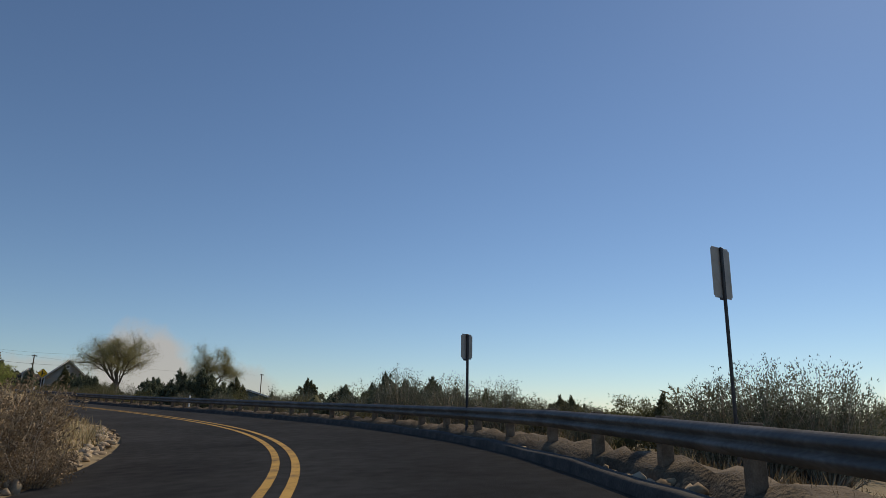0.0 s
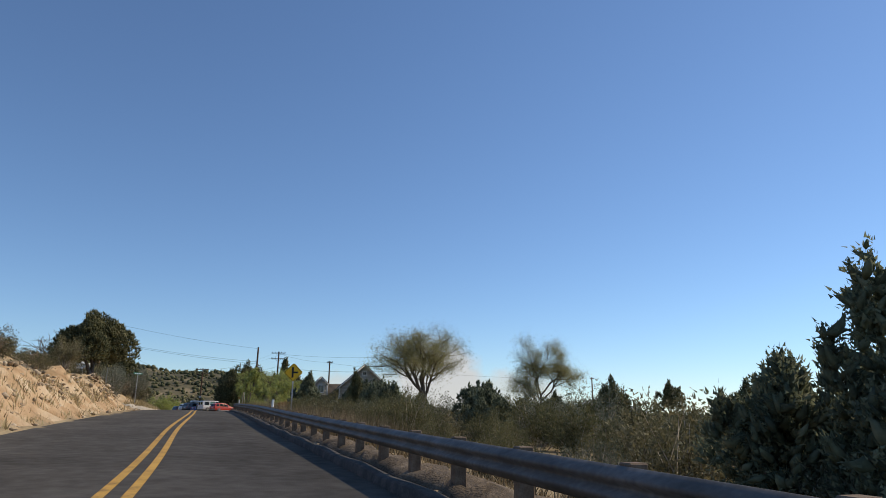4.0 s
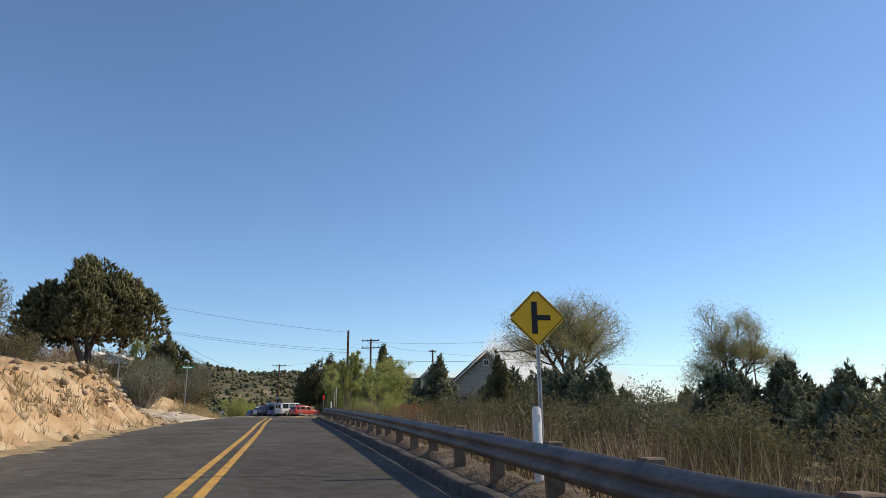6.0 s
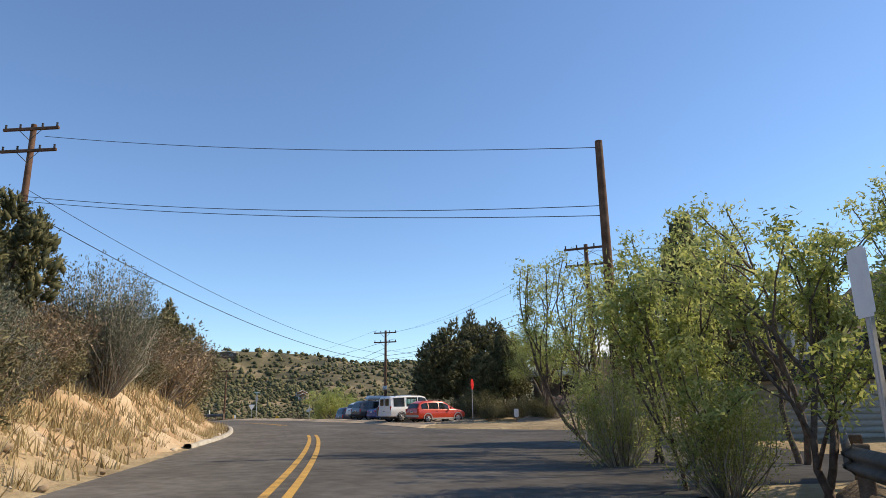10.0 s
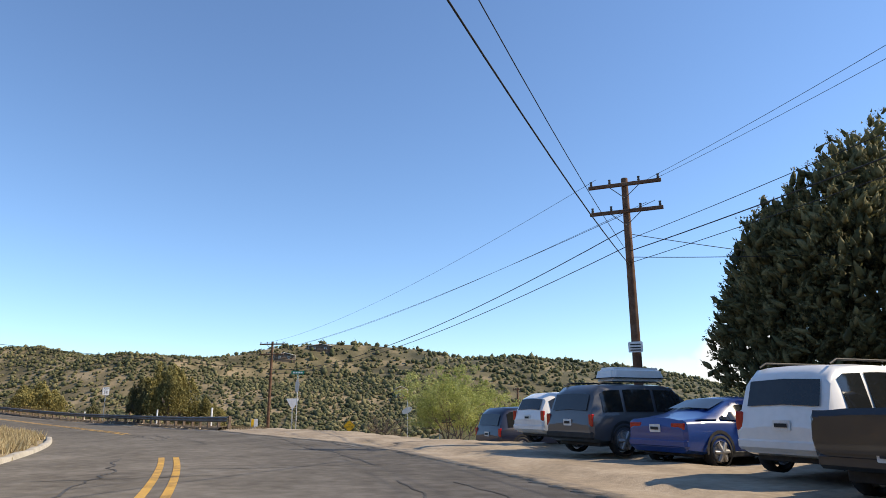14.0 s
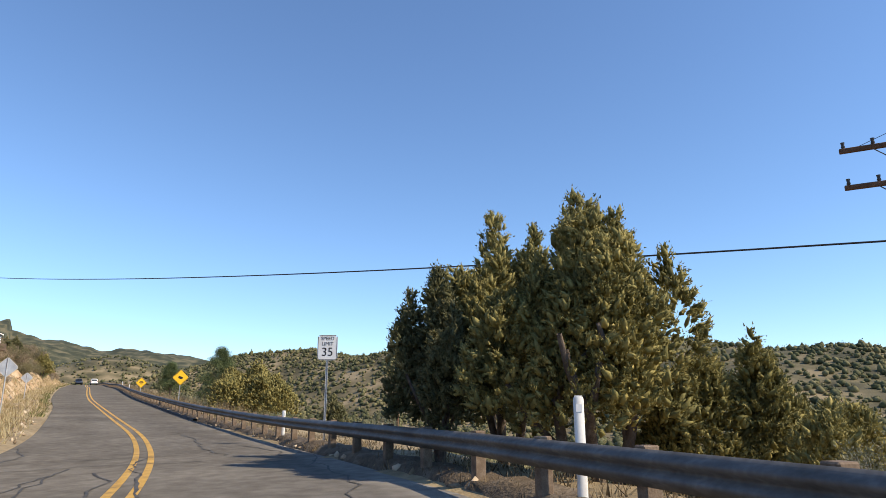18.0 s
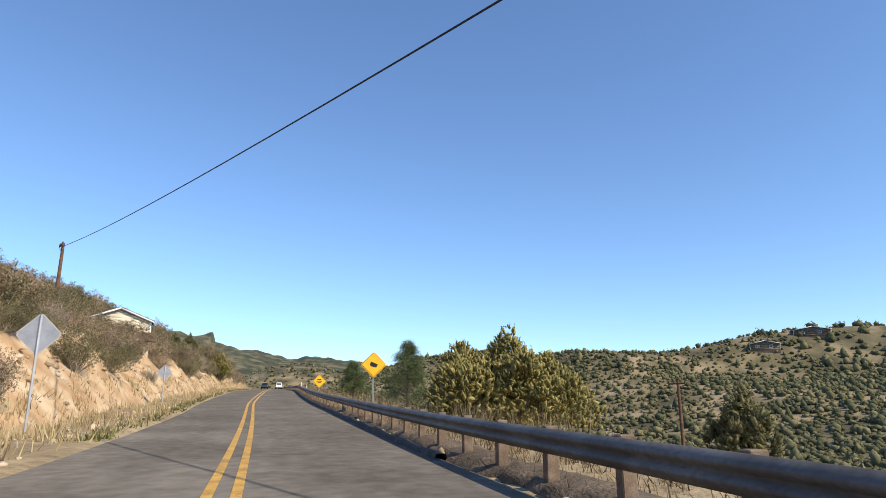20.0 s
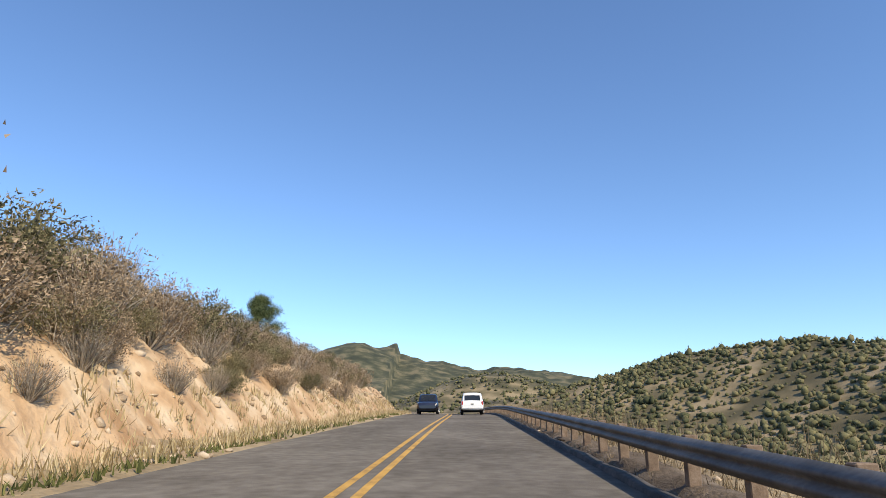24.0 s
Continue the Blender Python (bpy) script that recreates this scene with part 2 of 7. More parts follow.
def plan_line():
    """The double yellow line: rows of time, x, y, z(road)."""
    keys = [(-2.0, -6.5, -14.5, -3.0), (-1.0, -4.0, -2.5, -2.9)]
    keys += [(t, x, y, z - EYE) for t, x, y, z, *_ in PATH if t % 1 == 0]
    k = np.array(keys)
    # the road runs on past the last place of the camera, over a crest and round to the left
    x, y, z = k[-1, 1:]
    hd = 92.4
    for i, (ds, turn, grade) in enumerate([(30, 0, 0.04), (30, 0, 0.035), (30, 3, 0.018), (30, 6, 0.02), (30, 8, 0.03), (30, 8, 0.03), (30, 4, 0.02), (60, -5, 0.0), (80, -20, 0.0)]):
        hd += turn
        x, y, z = x - math.sin(radians(hd)) * ds, y + math.cos(radians(hd)) * ds, z + grade * ds
        k = np.vstack([k, [25.0 + i, x, y, z]])
    line = catmull(k, 24)
    d = np.gradient(line[:, 1:3], axis=0)
    d /= np.linalg.norm(d, axis=1)[:, None]
    # the double line lies this far to the camera's left
    yel = np.interp(line[:, 0], [0, 2, 3.7, 5, 8, 18.3, 19.4, 20.1, 20.8, 21.6, 22.5, 23.2, 24.0], [1.3, 1.2, 1.1, 1.2, 1.3, 1.3, 0.7, 0.5, 0.95, 1.55, 1.45, 1.4, 1.6])
    line[:, 1] += -d[:, 1] * yel
    line[:, 2] += d[:, 0] * yel
    # even steps of 1 m
    s = np.r_[0, np.cumsum(np.linalg.norm(np.diff(line[:, 1:3], axis=0), axis=1))]
    su = np.arange(0, s[-1], 1.0)
    out = np.stack([np.interp(su, s, line[:, c]) for c in range(4)], 1)
    ker = np.ones(9) / 9
    for c in (1, 2, 3):
        pad = np.r_[out[0, c] - (out[1, c] - out[0, c]) * np.arange(4, 0, -1), out[:, c], out[-1, c] + (out[-1, c] - out[-2, c]) * np.arange(1, 5)]
        out[:, c] = np.convolve(pad, ker, "valid")
    return out


LINE = plan_line()
_d = np.gradient(LINE[:, 1:3], axis=0)
DIRS = _d / np.linalg.norm(_d, axis=1)[:, None]
LEFT = np.stack([-DIRS[:, 1], DIRS[:, 0]], 1)
TT = LINE[:, 0]


def along(t):
    """The index on the plan line at which the camera passes at t seconds."""
    return float(np.interp(t, TT, np.arange(len(TT))))


def at_road(t, left, up=0.0):
    """A place beside the road: metres to the left of the double line, above the road."""
    i = along(t)
    k = min(int(i), len(LINE) - 2)
    u = i - k
    p = LINE[k] * (1 - u) + LINE[k + 1] * u
    n = LEFT[k]
    up -= float(TILT(t)) * left
    return Vector((p[1] + n[0] * left, p[2] + n[1] * left, p[3] + up))


def heading(t):
    """Degrees to the left of +y in which the road runs."""
    d = DIRS[min(int(along(t)), len(DIRS) - 1)]
    return math.degrees(math.atan2(-d[0], d[1]))


def curve(pairs):
    a = np.array(pairs, float)
    return lambda t: np.interp(t, a[:, 0], a[:, 1])


# edges of the pavement, from the double line
PAVE_L = curve([(-2, 3.6), (2, 3.6), (4, 4.4), (8, 4.8), (9.5, 4.2), (10.5, 3.4), (12, 4.0), (14, 3.8), (17, 3.6), (19.5, 3.6), (21.3, 3.0), (22, 3.5), (23, 4.0), (40, 4.2)])
PAVE_R = curve([(-2, 4.3), (2, 4.2), (3, 3.9), (3.5, 3.8), (6, 3.6), (9.3, 3.5), (10.3, 3.9), (10.75, 5.0), (10.95, 16.0), (11.3, 22.0), (12.5, 24.0), (13.1, 10.5), (13.4, 7.2), (15.5, 7.4), (16.6, 5.4), (17.2, 4.9), (17.6, 4.55), (18.7, 4.4), (19.3, 3.9), (20, 3.55), (20.6, 3.7), (21.3, 4.1), (40, 4.15)])
RAIL = curve([(-2, 4.8), (1, 4.9), (2, 4.7), (3, 4.3), (4, 4.2), (6, 3.95), (7, 3.8), (9.6, 3.75), (10.0, 4.2), (10.4, 5.6), (10.7, 7.6), (11, 11), (17.0, 5.4), (17.5, 4.95), (18.7, 4.8), (19.3, 4.3), (20, 3.95), (20.6, 4.1), (21.3, 4.45), (40, 4.5)])
TILT = curve([(-2, 0.05), (0, 0.056), (1, 0.06), (2, 0.049), (3, 0.035), (4, 0.011), (5, 0.0), (9, -0.008), (10, -0.012), (12, -0.004), (15.5, 0.0), (16.8, 0.03), (19.3, 0.03), (20.4, 0.01), (21.3, 0), (40, 0)])
BANK_H = curve([(-2, 0.8), (0, 0.9), (1.5, 0.7), (3, 1.4), (5, 2.0), (8.7, 2.2), (9.15, 0.3), (10.1, 0.3), (10.6, 0.9), (12, 2.2), (14, 2.5), (15, 1.0), (16, 0.3), (18, 0.2), (19.5, 0.3), (20.3, 0.8), (21.3, 2.9), (24, 3.1), (26, 2.6), (40, 2.0)])
BANK_AT = curve([(-2, 4.4), (2, 4.6), (4, 5.4), (8.6, 5.8), (9.1, 4.9), (10.2, 4.3), (10.6, 4.3), (13, 5.2), (16, 5.4), (19.5, 6.5), (21.3, 6.4), (40, 6.4)])
BANK_W = curve([(-2, 2.5), (8.7, 1.8), (9.15, 6.0), (10.1, 6.0), (10.6, 2.0), (20, 3.0), (21.3, 2.8), (40, 2.8)])
HILL_L = curve([(-2, 0.02), (2, 0.05), (4, 0.15), (8, 0.2), (9.1, 0.42), (10.1, 0.42), (10.8, 0.35), (12, 0.3), (15, 0.1), (17, 0.1), (18.5, 0.3), (20, 0.66), (21.3, 0.66), (22.6, 0.62), (23.4, 0.66), (24.2, 0.55), (26, 0.42), (40, 0.25)])
DROP_R = curve([(-2, 1.0), (2, 1.6), (5, 2.2), (9.5, 2.0), (10.6, 0.1), (15.4, 0.3), (16.6, 3.0), (18, 10.0), (24, 10.0), (40, 10.0)])
FLAT_R = curve([(-2, 6.2), (5, 5.4), (9.7, 5.2), (10.6, 20.0), (14.5, 24.0), (15.6, 12.0), (16.6, 7.5), (18, 6.6), (40, 5.8)])

# hills: centre, half widths, turn, height over the valley
HILLS = [
    (-445, 414, 69, 23, 80, 29), (-379, 529, 136, 59, 92, 23), (-338, 731, 225, 83, 81, 24), (-928, 162, 69, 82, 0, 53),
    (-999, 492, 259, 105, 62, 15), (-539, 267, 96, 46, 16, 24), (-1535, 207, 279, 509, 6, 88), (-901, 55, 131, 99, 0, 3),
    (-644, 345, 143, 75, 44, 11), (63, 553, 400, 124, 10, 8), (-578, 109, 69, 85, 0, 64), (-465, 278, 41, 42, 0, 9),
    (-1710, 45, 204, 248, 0, 51), (-1443, -102, 216, 84, 0, 44), (-701, 419, 80, 80, 0, 5), (-556, 283, 26, 26, 0, 5),
]
# the slope close above the road on the left
RIDGES = [(-293, 156, 30, 43, 0, 5), (-478, 159, 54, 48, 0, 17), (-424, 158, 24, 26, 0, 15)]


def road_of(x, y):
    """Nearest index on the plan line and the distance to its left."""
    x, y = np.asarray(x, float).ravel(), np.asarray(y, float).ravel()
    k = np.empty(len(x), int)
    sub = LINE[::3]
    for a in range(0, len(x), 20000):
        b = slice(a, a + 20000)
        d = (x[b, None] - sub[None, :, 1]) ** 2 + (y[b, None] - sub[None, :, 2]) ** 2
        k0 = d.argmin(1) * 3
        best, kb = np.full(len(k0), 1e18), k0.copy()
        for o in (-2, -1, 0, 1, 2):
            kk = np.clip(k0 + o, 0, len(LINE) - 1)
            dd = (x[b] - LINE[kk, 1]) ** 2 + (y[b] - LINE[kk, 2]) ** 2
            kb = np.where(dd < best, kk, kb)
            best = np.minimum(best, dd)
        k[b] = kb
    dx, dy = x - LINE[k, 1], y - LINE[k, 2]
    side = dx * LEFT[k, 0] + dy * LEFT[k, 1]
    return k, np.sign(side + 1e-9) * np.hypot(dx, dy)


def fbm(x, y, seed=0.0):
    """Cheap smooth noise, about -1 to 1."""
    out, amp, fr = 0.0, 0.5, 1.0
    for o in range(4):
        a, b = x * fr + 11.3 * o + seed, y * fr - 7.1 * o + seed * 1.7
        out = out + amp * (np.sin(a + 1.7 * np.sin(b * 0.83 + o)) * np.cos(b * 1.1 + 1.3 * np.sin(a * 0.71 - o)))
        amp, fr = amp * 0.55, fr * 2.03
    return out


def height(x, y):
    """The ground at places (x, y)."""
    x, y = np.asarray(x, float).ravel(), np.asarray(y, float).ravel()
    k, d = road_of(x, y)
    t = TT[k]
    zr = LINE[k, 3] - TILT(t) * np.clip(d, -14, 8) * np.clip(1.6 - np.abs(d) / 14, 0, 1)
    hills, ridge = np.zeros(len(x)), np.zeros(len(x))
    for into, places in ((hills, HILLS), (ridge, RIDGES)):
        for cx, cy, sx, sy, turn, h in places:
            c, s = math.cos(radians(turn)), math.sin(radians(turn))
            u, v = (x - cx) * c + (y - cy) * s, -(x - cx) * s + (y - cy) * c
            into += h * np.exp(-0.5 * ((u / sx) ** 2 + (v / sy) ** 2))
    lumps = 1 + 0.12 * fbm(x / 60, y / 60, 3)
    hills, ridge = hills * lumps, ridge * lumps * np.clip((d - 12) / 45, 0, 1)
    # left of the road: a cut bank, then the slope of the hill
    up = np.clip((d - BANK_AT(t)) / BANK_W(t), 0, 1)
    rough = fbm(x * 0.9, y * 0.9) * 0.25 + fbm(x * 0.25, y * 0.25, 5) * 0.3
    far = np.clip(d - BANK_AT(t) - BANK_W(t), 0, None)
    face = np.clip(4 * up, 0, 1) * np.clip(2.5 - far, 0, 1)
    rough = rough + face * (fbm(x * 2.1, y * 2.1, 7) * 0.22 + np.abs(fbm(x * 3.7, y * 3.7, 4)) * 0.2)
    zl = zr + BANK_H(t) * (up ** 0.8) * (1 + 0.35 * fbm(x * 0.35, y * 0.35, 2)) + HILL_L(t) * 26 * (1 - np.exp(-far / 26)) + rough * np.clip((d - 4.4) / 2, 0, 1)
    # right of the road: a shoulder, then a fall to the valley
    e = -d
    dn = np.clip((e - FLAT_R(t)) / 2.4, 0, None)
    drop = DROP_R(t)
    zrt = zr - drop * (1 - np.exp(-dn * 0.9 / np.maximum(drop, 0.3))) + rough * 0.6 * np.clip((e - RAIL(t) - 0.6) / 3, 0, 1)
    floor = np.clip((e - 35) / 60, 0, 1)
    zrt = zrt * (1 - floor) - np.interp(x, [-180, -100, 0], [10, 4, 5]) * floor
    wl = np.clip((d - 40) / 120, 0, 1) ** 1.5
    wr = np.clip((e - 30) / 120, 0, 1)
    base = np.where(d > 0, zl * (1 - wl * 0.7) + hills * np.clip((d - 30) / 160, 0, 1) + ridge, zrt + hills * wr)
    return np.where((d < PAVE_L(t) + 0.1) & (d > -PAVE_R(t) - 0.1), np.minimum(base, zr) - 0.14, base)


def gz(x, y):
    return float(height([x], [y])[0])


def mesh_of(name, verts, faces, smooth=False):
    me = bpy.data.meshes.new(name)
    verts = np.asarray(verts, np.float32)
    faces = np.asarray(faces, np.int32)
    n = faces.shape[1]
    me.vertices.add(len(verts))
    me.vertices.foreach_set("co", verts.ravel())
    me.loops.add(faces.size)
    me.loops.foreach_set("vertex_index", faces.ravel())
    me.polygons.add(len(faces))
    me.polygons.foreach_set("loop_start", np.arange(0, faces.size, n, dtype=np.int32))
    if smooth:
        me.polygons.foreach_set("use_smooth", np.ones(len(faces), bool))
    me.update(calc_edges=True)
    return me


def grid_faces(nu, nv):
    i = np.arange(nu - 1)[:, None] * nv + np.arange(nv - 1)[None]
    return np.stack([i, i + 1, i + nv + 1, i + nv], -1).reshape(-1, 4)


def solid(name, me, material, parent=None, **tags):
    me.materials.clear()
    me.materials.append(material)
    ob = new(name, me)
    if parent is not None:
        ob.parent = parent
    return tagged(ob, **tags) if tags else ob


def axis_lines(lo, hi, step, reach):
    mid = list(np.arange(lo, hi + step / 2, step))
    g, a, b, left, right = step, lo, hi, [], []
    while a > -reach or b < reach:
        g *= 1.07
        a, b = a - g, b + g
        left.append(a), right.append(b)
    return np.array(left[::-1] + mid + right)


def build_ground():
    xs, ys = axis_lines(-345, 20, 0.9, 3400), axis_lines(0, 215, 0.9, 3400)
    xs = np.sort(np.r_[xs, xs[(xs > -338) & (xs < -215)] + 0.45])
    ys = np.sort(np.r_[ys, ys[(ys > 148) & (ys < 164)] + 0.45])
    gx, gy = np.meshgrid(xs, ys, indexing="ij")
    z = height(gx.ravel(), gy.ravel())
    v = np.stack([gx.ravel(), gy.ravel(), z], 1)
    f = grid_faces(len(xs), len(ys))
    me = mesh_of("ground", v, f, True)
    # how wild the ground is: bare soil by the road, low undergrowth away from it
    _, d = road_of(gx.ravel(), gy.ravel())
    wild = np.clip((np.where(d > 0, d - 16, -d - 14)) / 16, 0, 1)
    me.attributes.new("wild", "FLOAT", "POINT").data.foreach_set("value", wild.astype(np.float32))
    wooded = np.clip((np.abs(d) - 150) / 250, 0, 1)
    me.attributes.new("wooded", "FLOAT", "POINT").data.foreach_set("value", wooded.astype(np.float32))
    return solid("ground", me, M["ground"], label="dry tan hillside ground with gravel and soil", category="ground", kind="structure")


def strip(name, lo, hi, t0, t1, cols, lift=0.0, step=1):
    """A band along the road between two offsets (functions of time, to the left of the double line)."""
    i0, i1 = int(along(t0)), int(along(t1))
    ks = np.arange(i0, i1 + 1, step)
    t = TT[ks]
    a, b = lo(t), hi(t)
    u = np.linspace(0, 1, cols)
    off = a[:, None] * (1 - u) + b[:, None] * u
    x = LINE[ks, 1][:, None] + LEFT[ks, 0][:, None] * off
    y = LINE[ks, 2][:, None] + LEFT[ks, 1][:, None] * off
    z = LINE[ks, 3][:, None] + lift - 0.008 * np.abs(off) - TILT(t)[:, None] * off
    v = np.stack([x, y, z], -1).reshape(-1, 3)
    return mesh_of(name, v, grid_faces(len(ks), cols)[:, ::-1], True)


ground = build_ground()
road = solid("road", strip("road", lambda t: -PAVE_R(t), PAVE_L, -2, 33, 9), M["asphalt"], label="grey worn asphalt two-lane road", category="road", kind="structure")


def tone_road():
    """The tone of each part of the pavement, dark at first and paler further on."""
    me = road.data
    n = len(me.vertices) // 9
    i0 = int(along(-2))
    t = TT[np.arange(i0, i0 + n)]
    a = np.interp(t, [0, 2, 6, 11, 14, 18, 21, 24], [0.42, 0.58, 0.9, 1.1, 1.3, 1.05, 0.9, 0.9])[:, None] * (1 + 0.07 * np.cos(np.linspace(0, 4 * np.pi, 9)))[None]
    # pale dust on the right-hand shoulder past the side lane
    a[:, 0] *= np.interp(t, [15.2, 16.2, 19.5, 20.5], [1.0, 1.9, 1.7, 1.0])
    c = np.repeat(a.reshape(-1, 1), 4, 1)
    c[:, 3] = 1
    me.attributes.new("pave_tone", "FLOAT_COLOR", "POINT").data.foreach_set("color", c.astype(np.float32).ravel())


tone_road()
# worn away over two stretches of the bend
for _o, _a, _b in [(o, a, b) for o in (-0.17, 0.17) for a, b in ((-2, 12.85), (14.3, 15.6), (17.3, 33))]:
    solid("yellow_line", strip("yellow_line", lambda t: _o - 0.07 + 0 * t, lambda t: _o + 0.07 + 0 * t, _a, _b, 2, 0.006), M["yellow"], road, label="worn yellow painted centre line")
def part(name, me, material, parent=None, label=""):
    ob = solid(name, me, material, parent)
    return tagged(ob, label=label) if label else ob


def rail_line(t0, t1, off, step):
    """Places along the road every step metres at an offset to the right of the double line."""
    i, out = along(t0), []
    while i < along(t1):
        k = int(i)
        u = i - k
        p = LINE[k] * (1 - u) + LINE[k + 1] * u
        r = float(off(p[0]))
        out.append((p[1] - LEFT[k, 0] * r, p[2] - LEFT[k, 1] * r, p[3] + float(TILT(p[0])) * r))
        i += step
    return out


W_BEAM = [(-0.02, 0.0), (0.0, 0.03), (0.075, 0.07), (0.075, 0.11), (0.0, 0.145), (0.0, 0.175), (0.075, 0.21), (0.075, 0.25), (0.0, 0.29), (-0.02, 0.315)]


def guardrail(places, top=0.74):
    thing = new("guardrail")
    thing.location = places[0]
    tagged(thing, "weathered galvanised steel guardrail on short posts", "guardrail")
    o = Vector(places[0])
    post = None
    for a, b in zip(places[:-1], places[1:]):
        a, b = Vector(a), Vector(b)
        d = (b - a)
        n = Vector((-d.y, d.x, 0)).normalized()
        v, m = [], len(W_BEAM)
        for q in (a - d * 0.02, b + d * 0.02):
            for w, h in W_BEAM:
                p = q + n * (w + 0.1) + Vector((0, 0, top - 0.315 + h)) - o
                v.append(p)
            for w, h in W_BEAM[::-1]:
                v.append(q + n * (w + 0.094) + Vector((0, 0, top - 0.315 + h)) - o)
        m2 = 2 * m
        f = [(j, (j + 1) % m2, m2 + (j + 1) % m2, m2 + j) for j in range(m2)]
        part("rail_panel", mesh_of("rail_panel", v, f), M["steel"], thing)
        if post is None:
            post = box_mesh("rail_post", 0.15, 0.17, 1.15)
        for u in (0.0, 0.5):
            p = a + d * u - o
            ob = part("rail_post", post, M["post_wood"], thing)
            ob.location = p + Vector((0, 0, top - 0.55)) - n * 0.02
            ob.rotation_euler.z = math.atan2(d.y, d.x)
    return thing


def box_mesh(name, sx, sy, sz, bevel=0.012):
    bm = bmesh.new()
    bmesh.ops.create_cube(bm, size=1)
    bmesh.ops.scale(bm, vec=(sx, sy, sz), verts=bm.verts)
    if bevel:
        bmesh.ops.bevel(bm, geom=bm.edges[:], offset=bevel, segments=1, affect="EDGES")
    me = bpy.data.meshes.new(name)
    bm.to_mesh(me)
    bm.free()
    return me


guardrail(rail_line(-1.5, 10.95, RAIL, 3.81))
guardrail(rail_line(17.2, 27, RAIL, 3.81))
# ---------------------------------------------------------------- plants
def unit(v):
    return v / np.maximum(np.linalg.norm(v, axis=-1, keepdims=True), 1e-9)


def leaves(rng, c, dirs, length, width, pair=True):
    """Pointed leaves from places c along dirs, two small ones to a place."""
    if pair:
        c, dirs = np.repeat(c, 2, 0), np.repeat(dirs, 2, 0)
        length, width = [np.repeat(a, 2, 0) * 0.72 if np.ndim(a) else a * 0.72 for a in (length, width)]
        c = c + rng.normal(size=c.shape) * (np.asarray(length) * 0.45)
        dirs = unit(dirs + rng.normal(size=c.shape) * 0.35)
    n = len(c)
    length = length * rng.uniform(0.6, 1.3, (n, 1))
    width = width * rng.uniform(0.6, 1.3, (n, 1))
    side = unit(np.cross(dirs, rng.normal(size=(n, 3))))
    v = np.stack([c + side * width / 2, c + dirs * length, c - side * width / 2], 1).reshape(-1, 3)
    return v, np.arange(3 * n).reshape(n, 3)


def tube(pts, radii, sides=6):
    pts = np.array(pts, float)
    n = len(pts)
    d = unit(np.gradient(pts, axis=0))
    a = unit(np.cross(d, [0.31, 0.17, 0.93]))
    b = np.cross(d, a)
    ang = np.arange(sides) * 2 * np.pi / sides
    v = pts[:, None] + (np.cos(ang)[None, :, None] * a[:, None] + np.sin(ang)[None, :, None] * b[:, None]) * np.array(radii)[:, None, None]
    i = np.arange(n - 1)[:, None] * sides + np.arange(sides)[None]
    j = np.arange(n - 1)[:, None] * sides + (np.arange(sides)[None] + 1) % sides
    return v.reshape(-1, 3), np.stack([i, j, j + sides, i + sides], -1).reshape(-1, 4)


def joined(bits):
    vs, fs, n = [], [], 0
    for v, f in bits:
        vs.append(v), fs.append(f + n)
        n += len(v)
    return np.concatenate(vs), np.concatenate(fs)


def grow(rng, base, way, length, radius, levels, kids, spread, rise, out, tips, sides=6):
    """Tapered limbs that fork; tips gathers the ends."""
    n = 5
    pts, p, d = [np.array(base, float)], np.array(base, float), unit(np.array(way, float))
    for _ in range(n):
        d = unit(d + rng.normal(size=3) * 0.13 + np.array([0, 0, rise]))
        p = p + d * length / n
        pts.append(p)
    out.append(tube(pts, np.linspace(radius, radius * 0.55, n + 1), sides))
    if levels == 0:
        tips.append((pts[-1], d))
        tips.append((pts[3], d))
        return
    for k in range(kids):
        at = pts[-1] if k == 0 else pts[rng.integers(2, n + 1)]
        turn = unit(d + unit(rng.normal(size=3)) * spread)
        grow(rng, at, turn, length * rng.uniform(0.55, 0.85), radius * 0.55, levels - 1, kids, spread, rise, out, tips, max(3, sides - 1))


def thing_of(name, label, category, group=""):
    ob = new(name)
    tagged(ob, label, category, group)
    return ob


def plumes(rng, base, way, tall, radius):
    """Small uneven flame-shaped masses of foliage, one to a place."""
    n, sides = len(base), 4
    a = unit(np.cross(way, rng.normal(size=(n, 3))))
    b = np.cross(way, a)
    rings = [base - way * tall * 0.12]
    v = [rings[0][:, None]]
    for u, k in ((0.22, 1.0), (0.62, 0.72)):
        ang = np.arange(sides) * 2 * np.pi / sides + u * 2
        ring = (np.cos(ang)[None, :, None] * a[:, None] + np.sin(ang)[None, :, None] * b[:, None]) * radius[:, None] * k * rng.uniform(0.6, 1.25, (n, sides, 1))
        v.append(base[:, None] + way[:, None] * (tall[:, None] * (u + rng.uniform(-0.1, 0.1, (n, sides, 1)))) + ring)
    v.append((base + way * tall)[:, None])
    v = np.concatenate(v, 1)
    j = np.arange(sides)
    i = (j + 1) % sides
    f = np.concatenate([np.stack([0 * j, 1 + i, 1 + j], 1), np.stack([1 + j, 1 + i, 5 + j], 1), np.stack([1 + i, 5 + i, 5 + j], 1), np.stack([5 + j, 5 + i, 9 + 0 * j], 1)])
    return v.reshape(-1, 3), (f[None] + np.arange(n)[:, None, None] * 10).reshape(-1, 3)


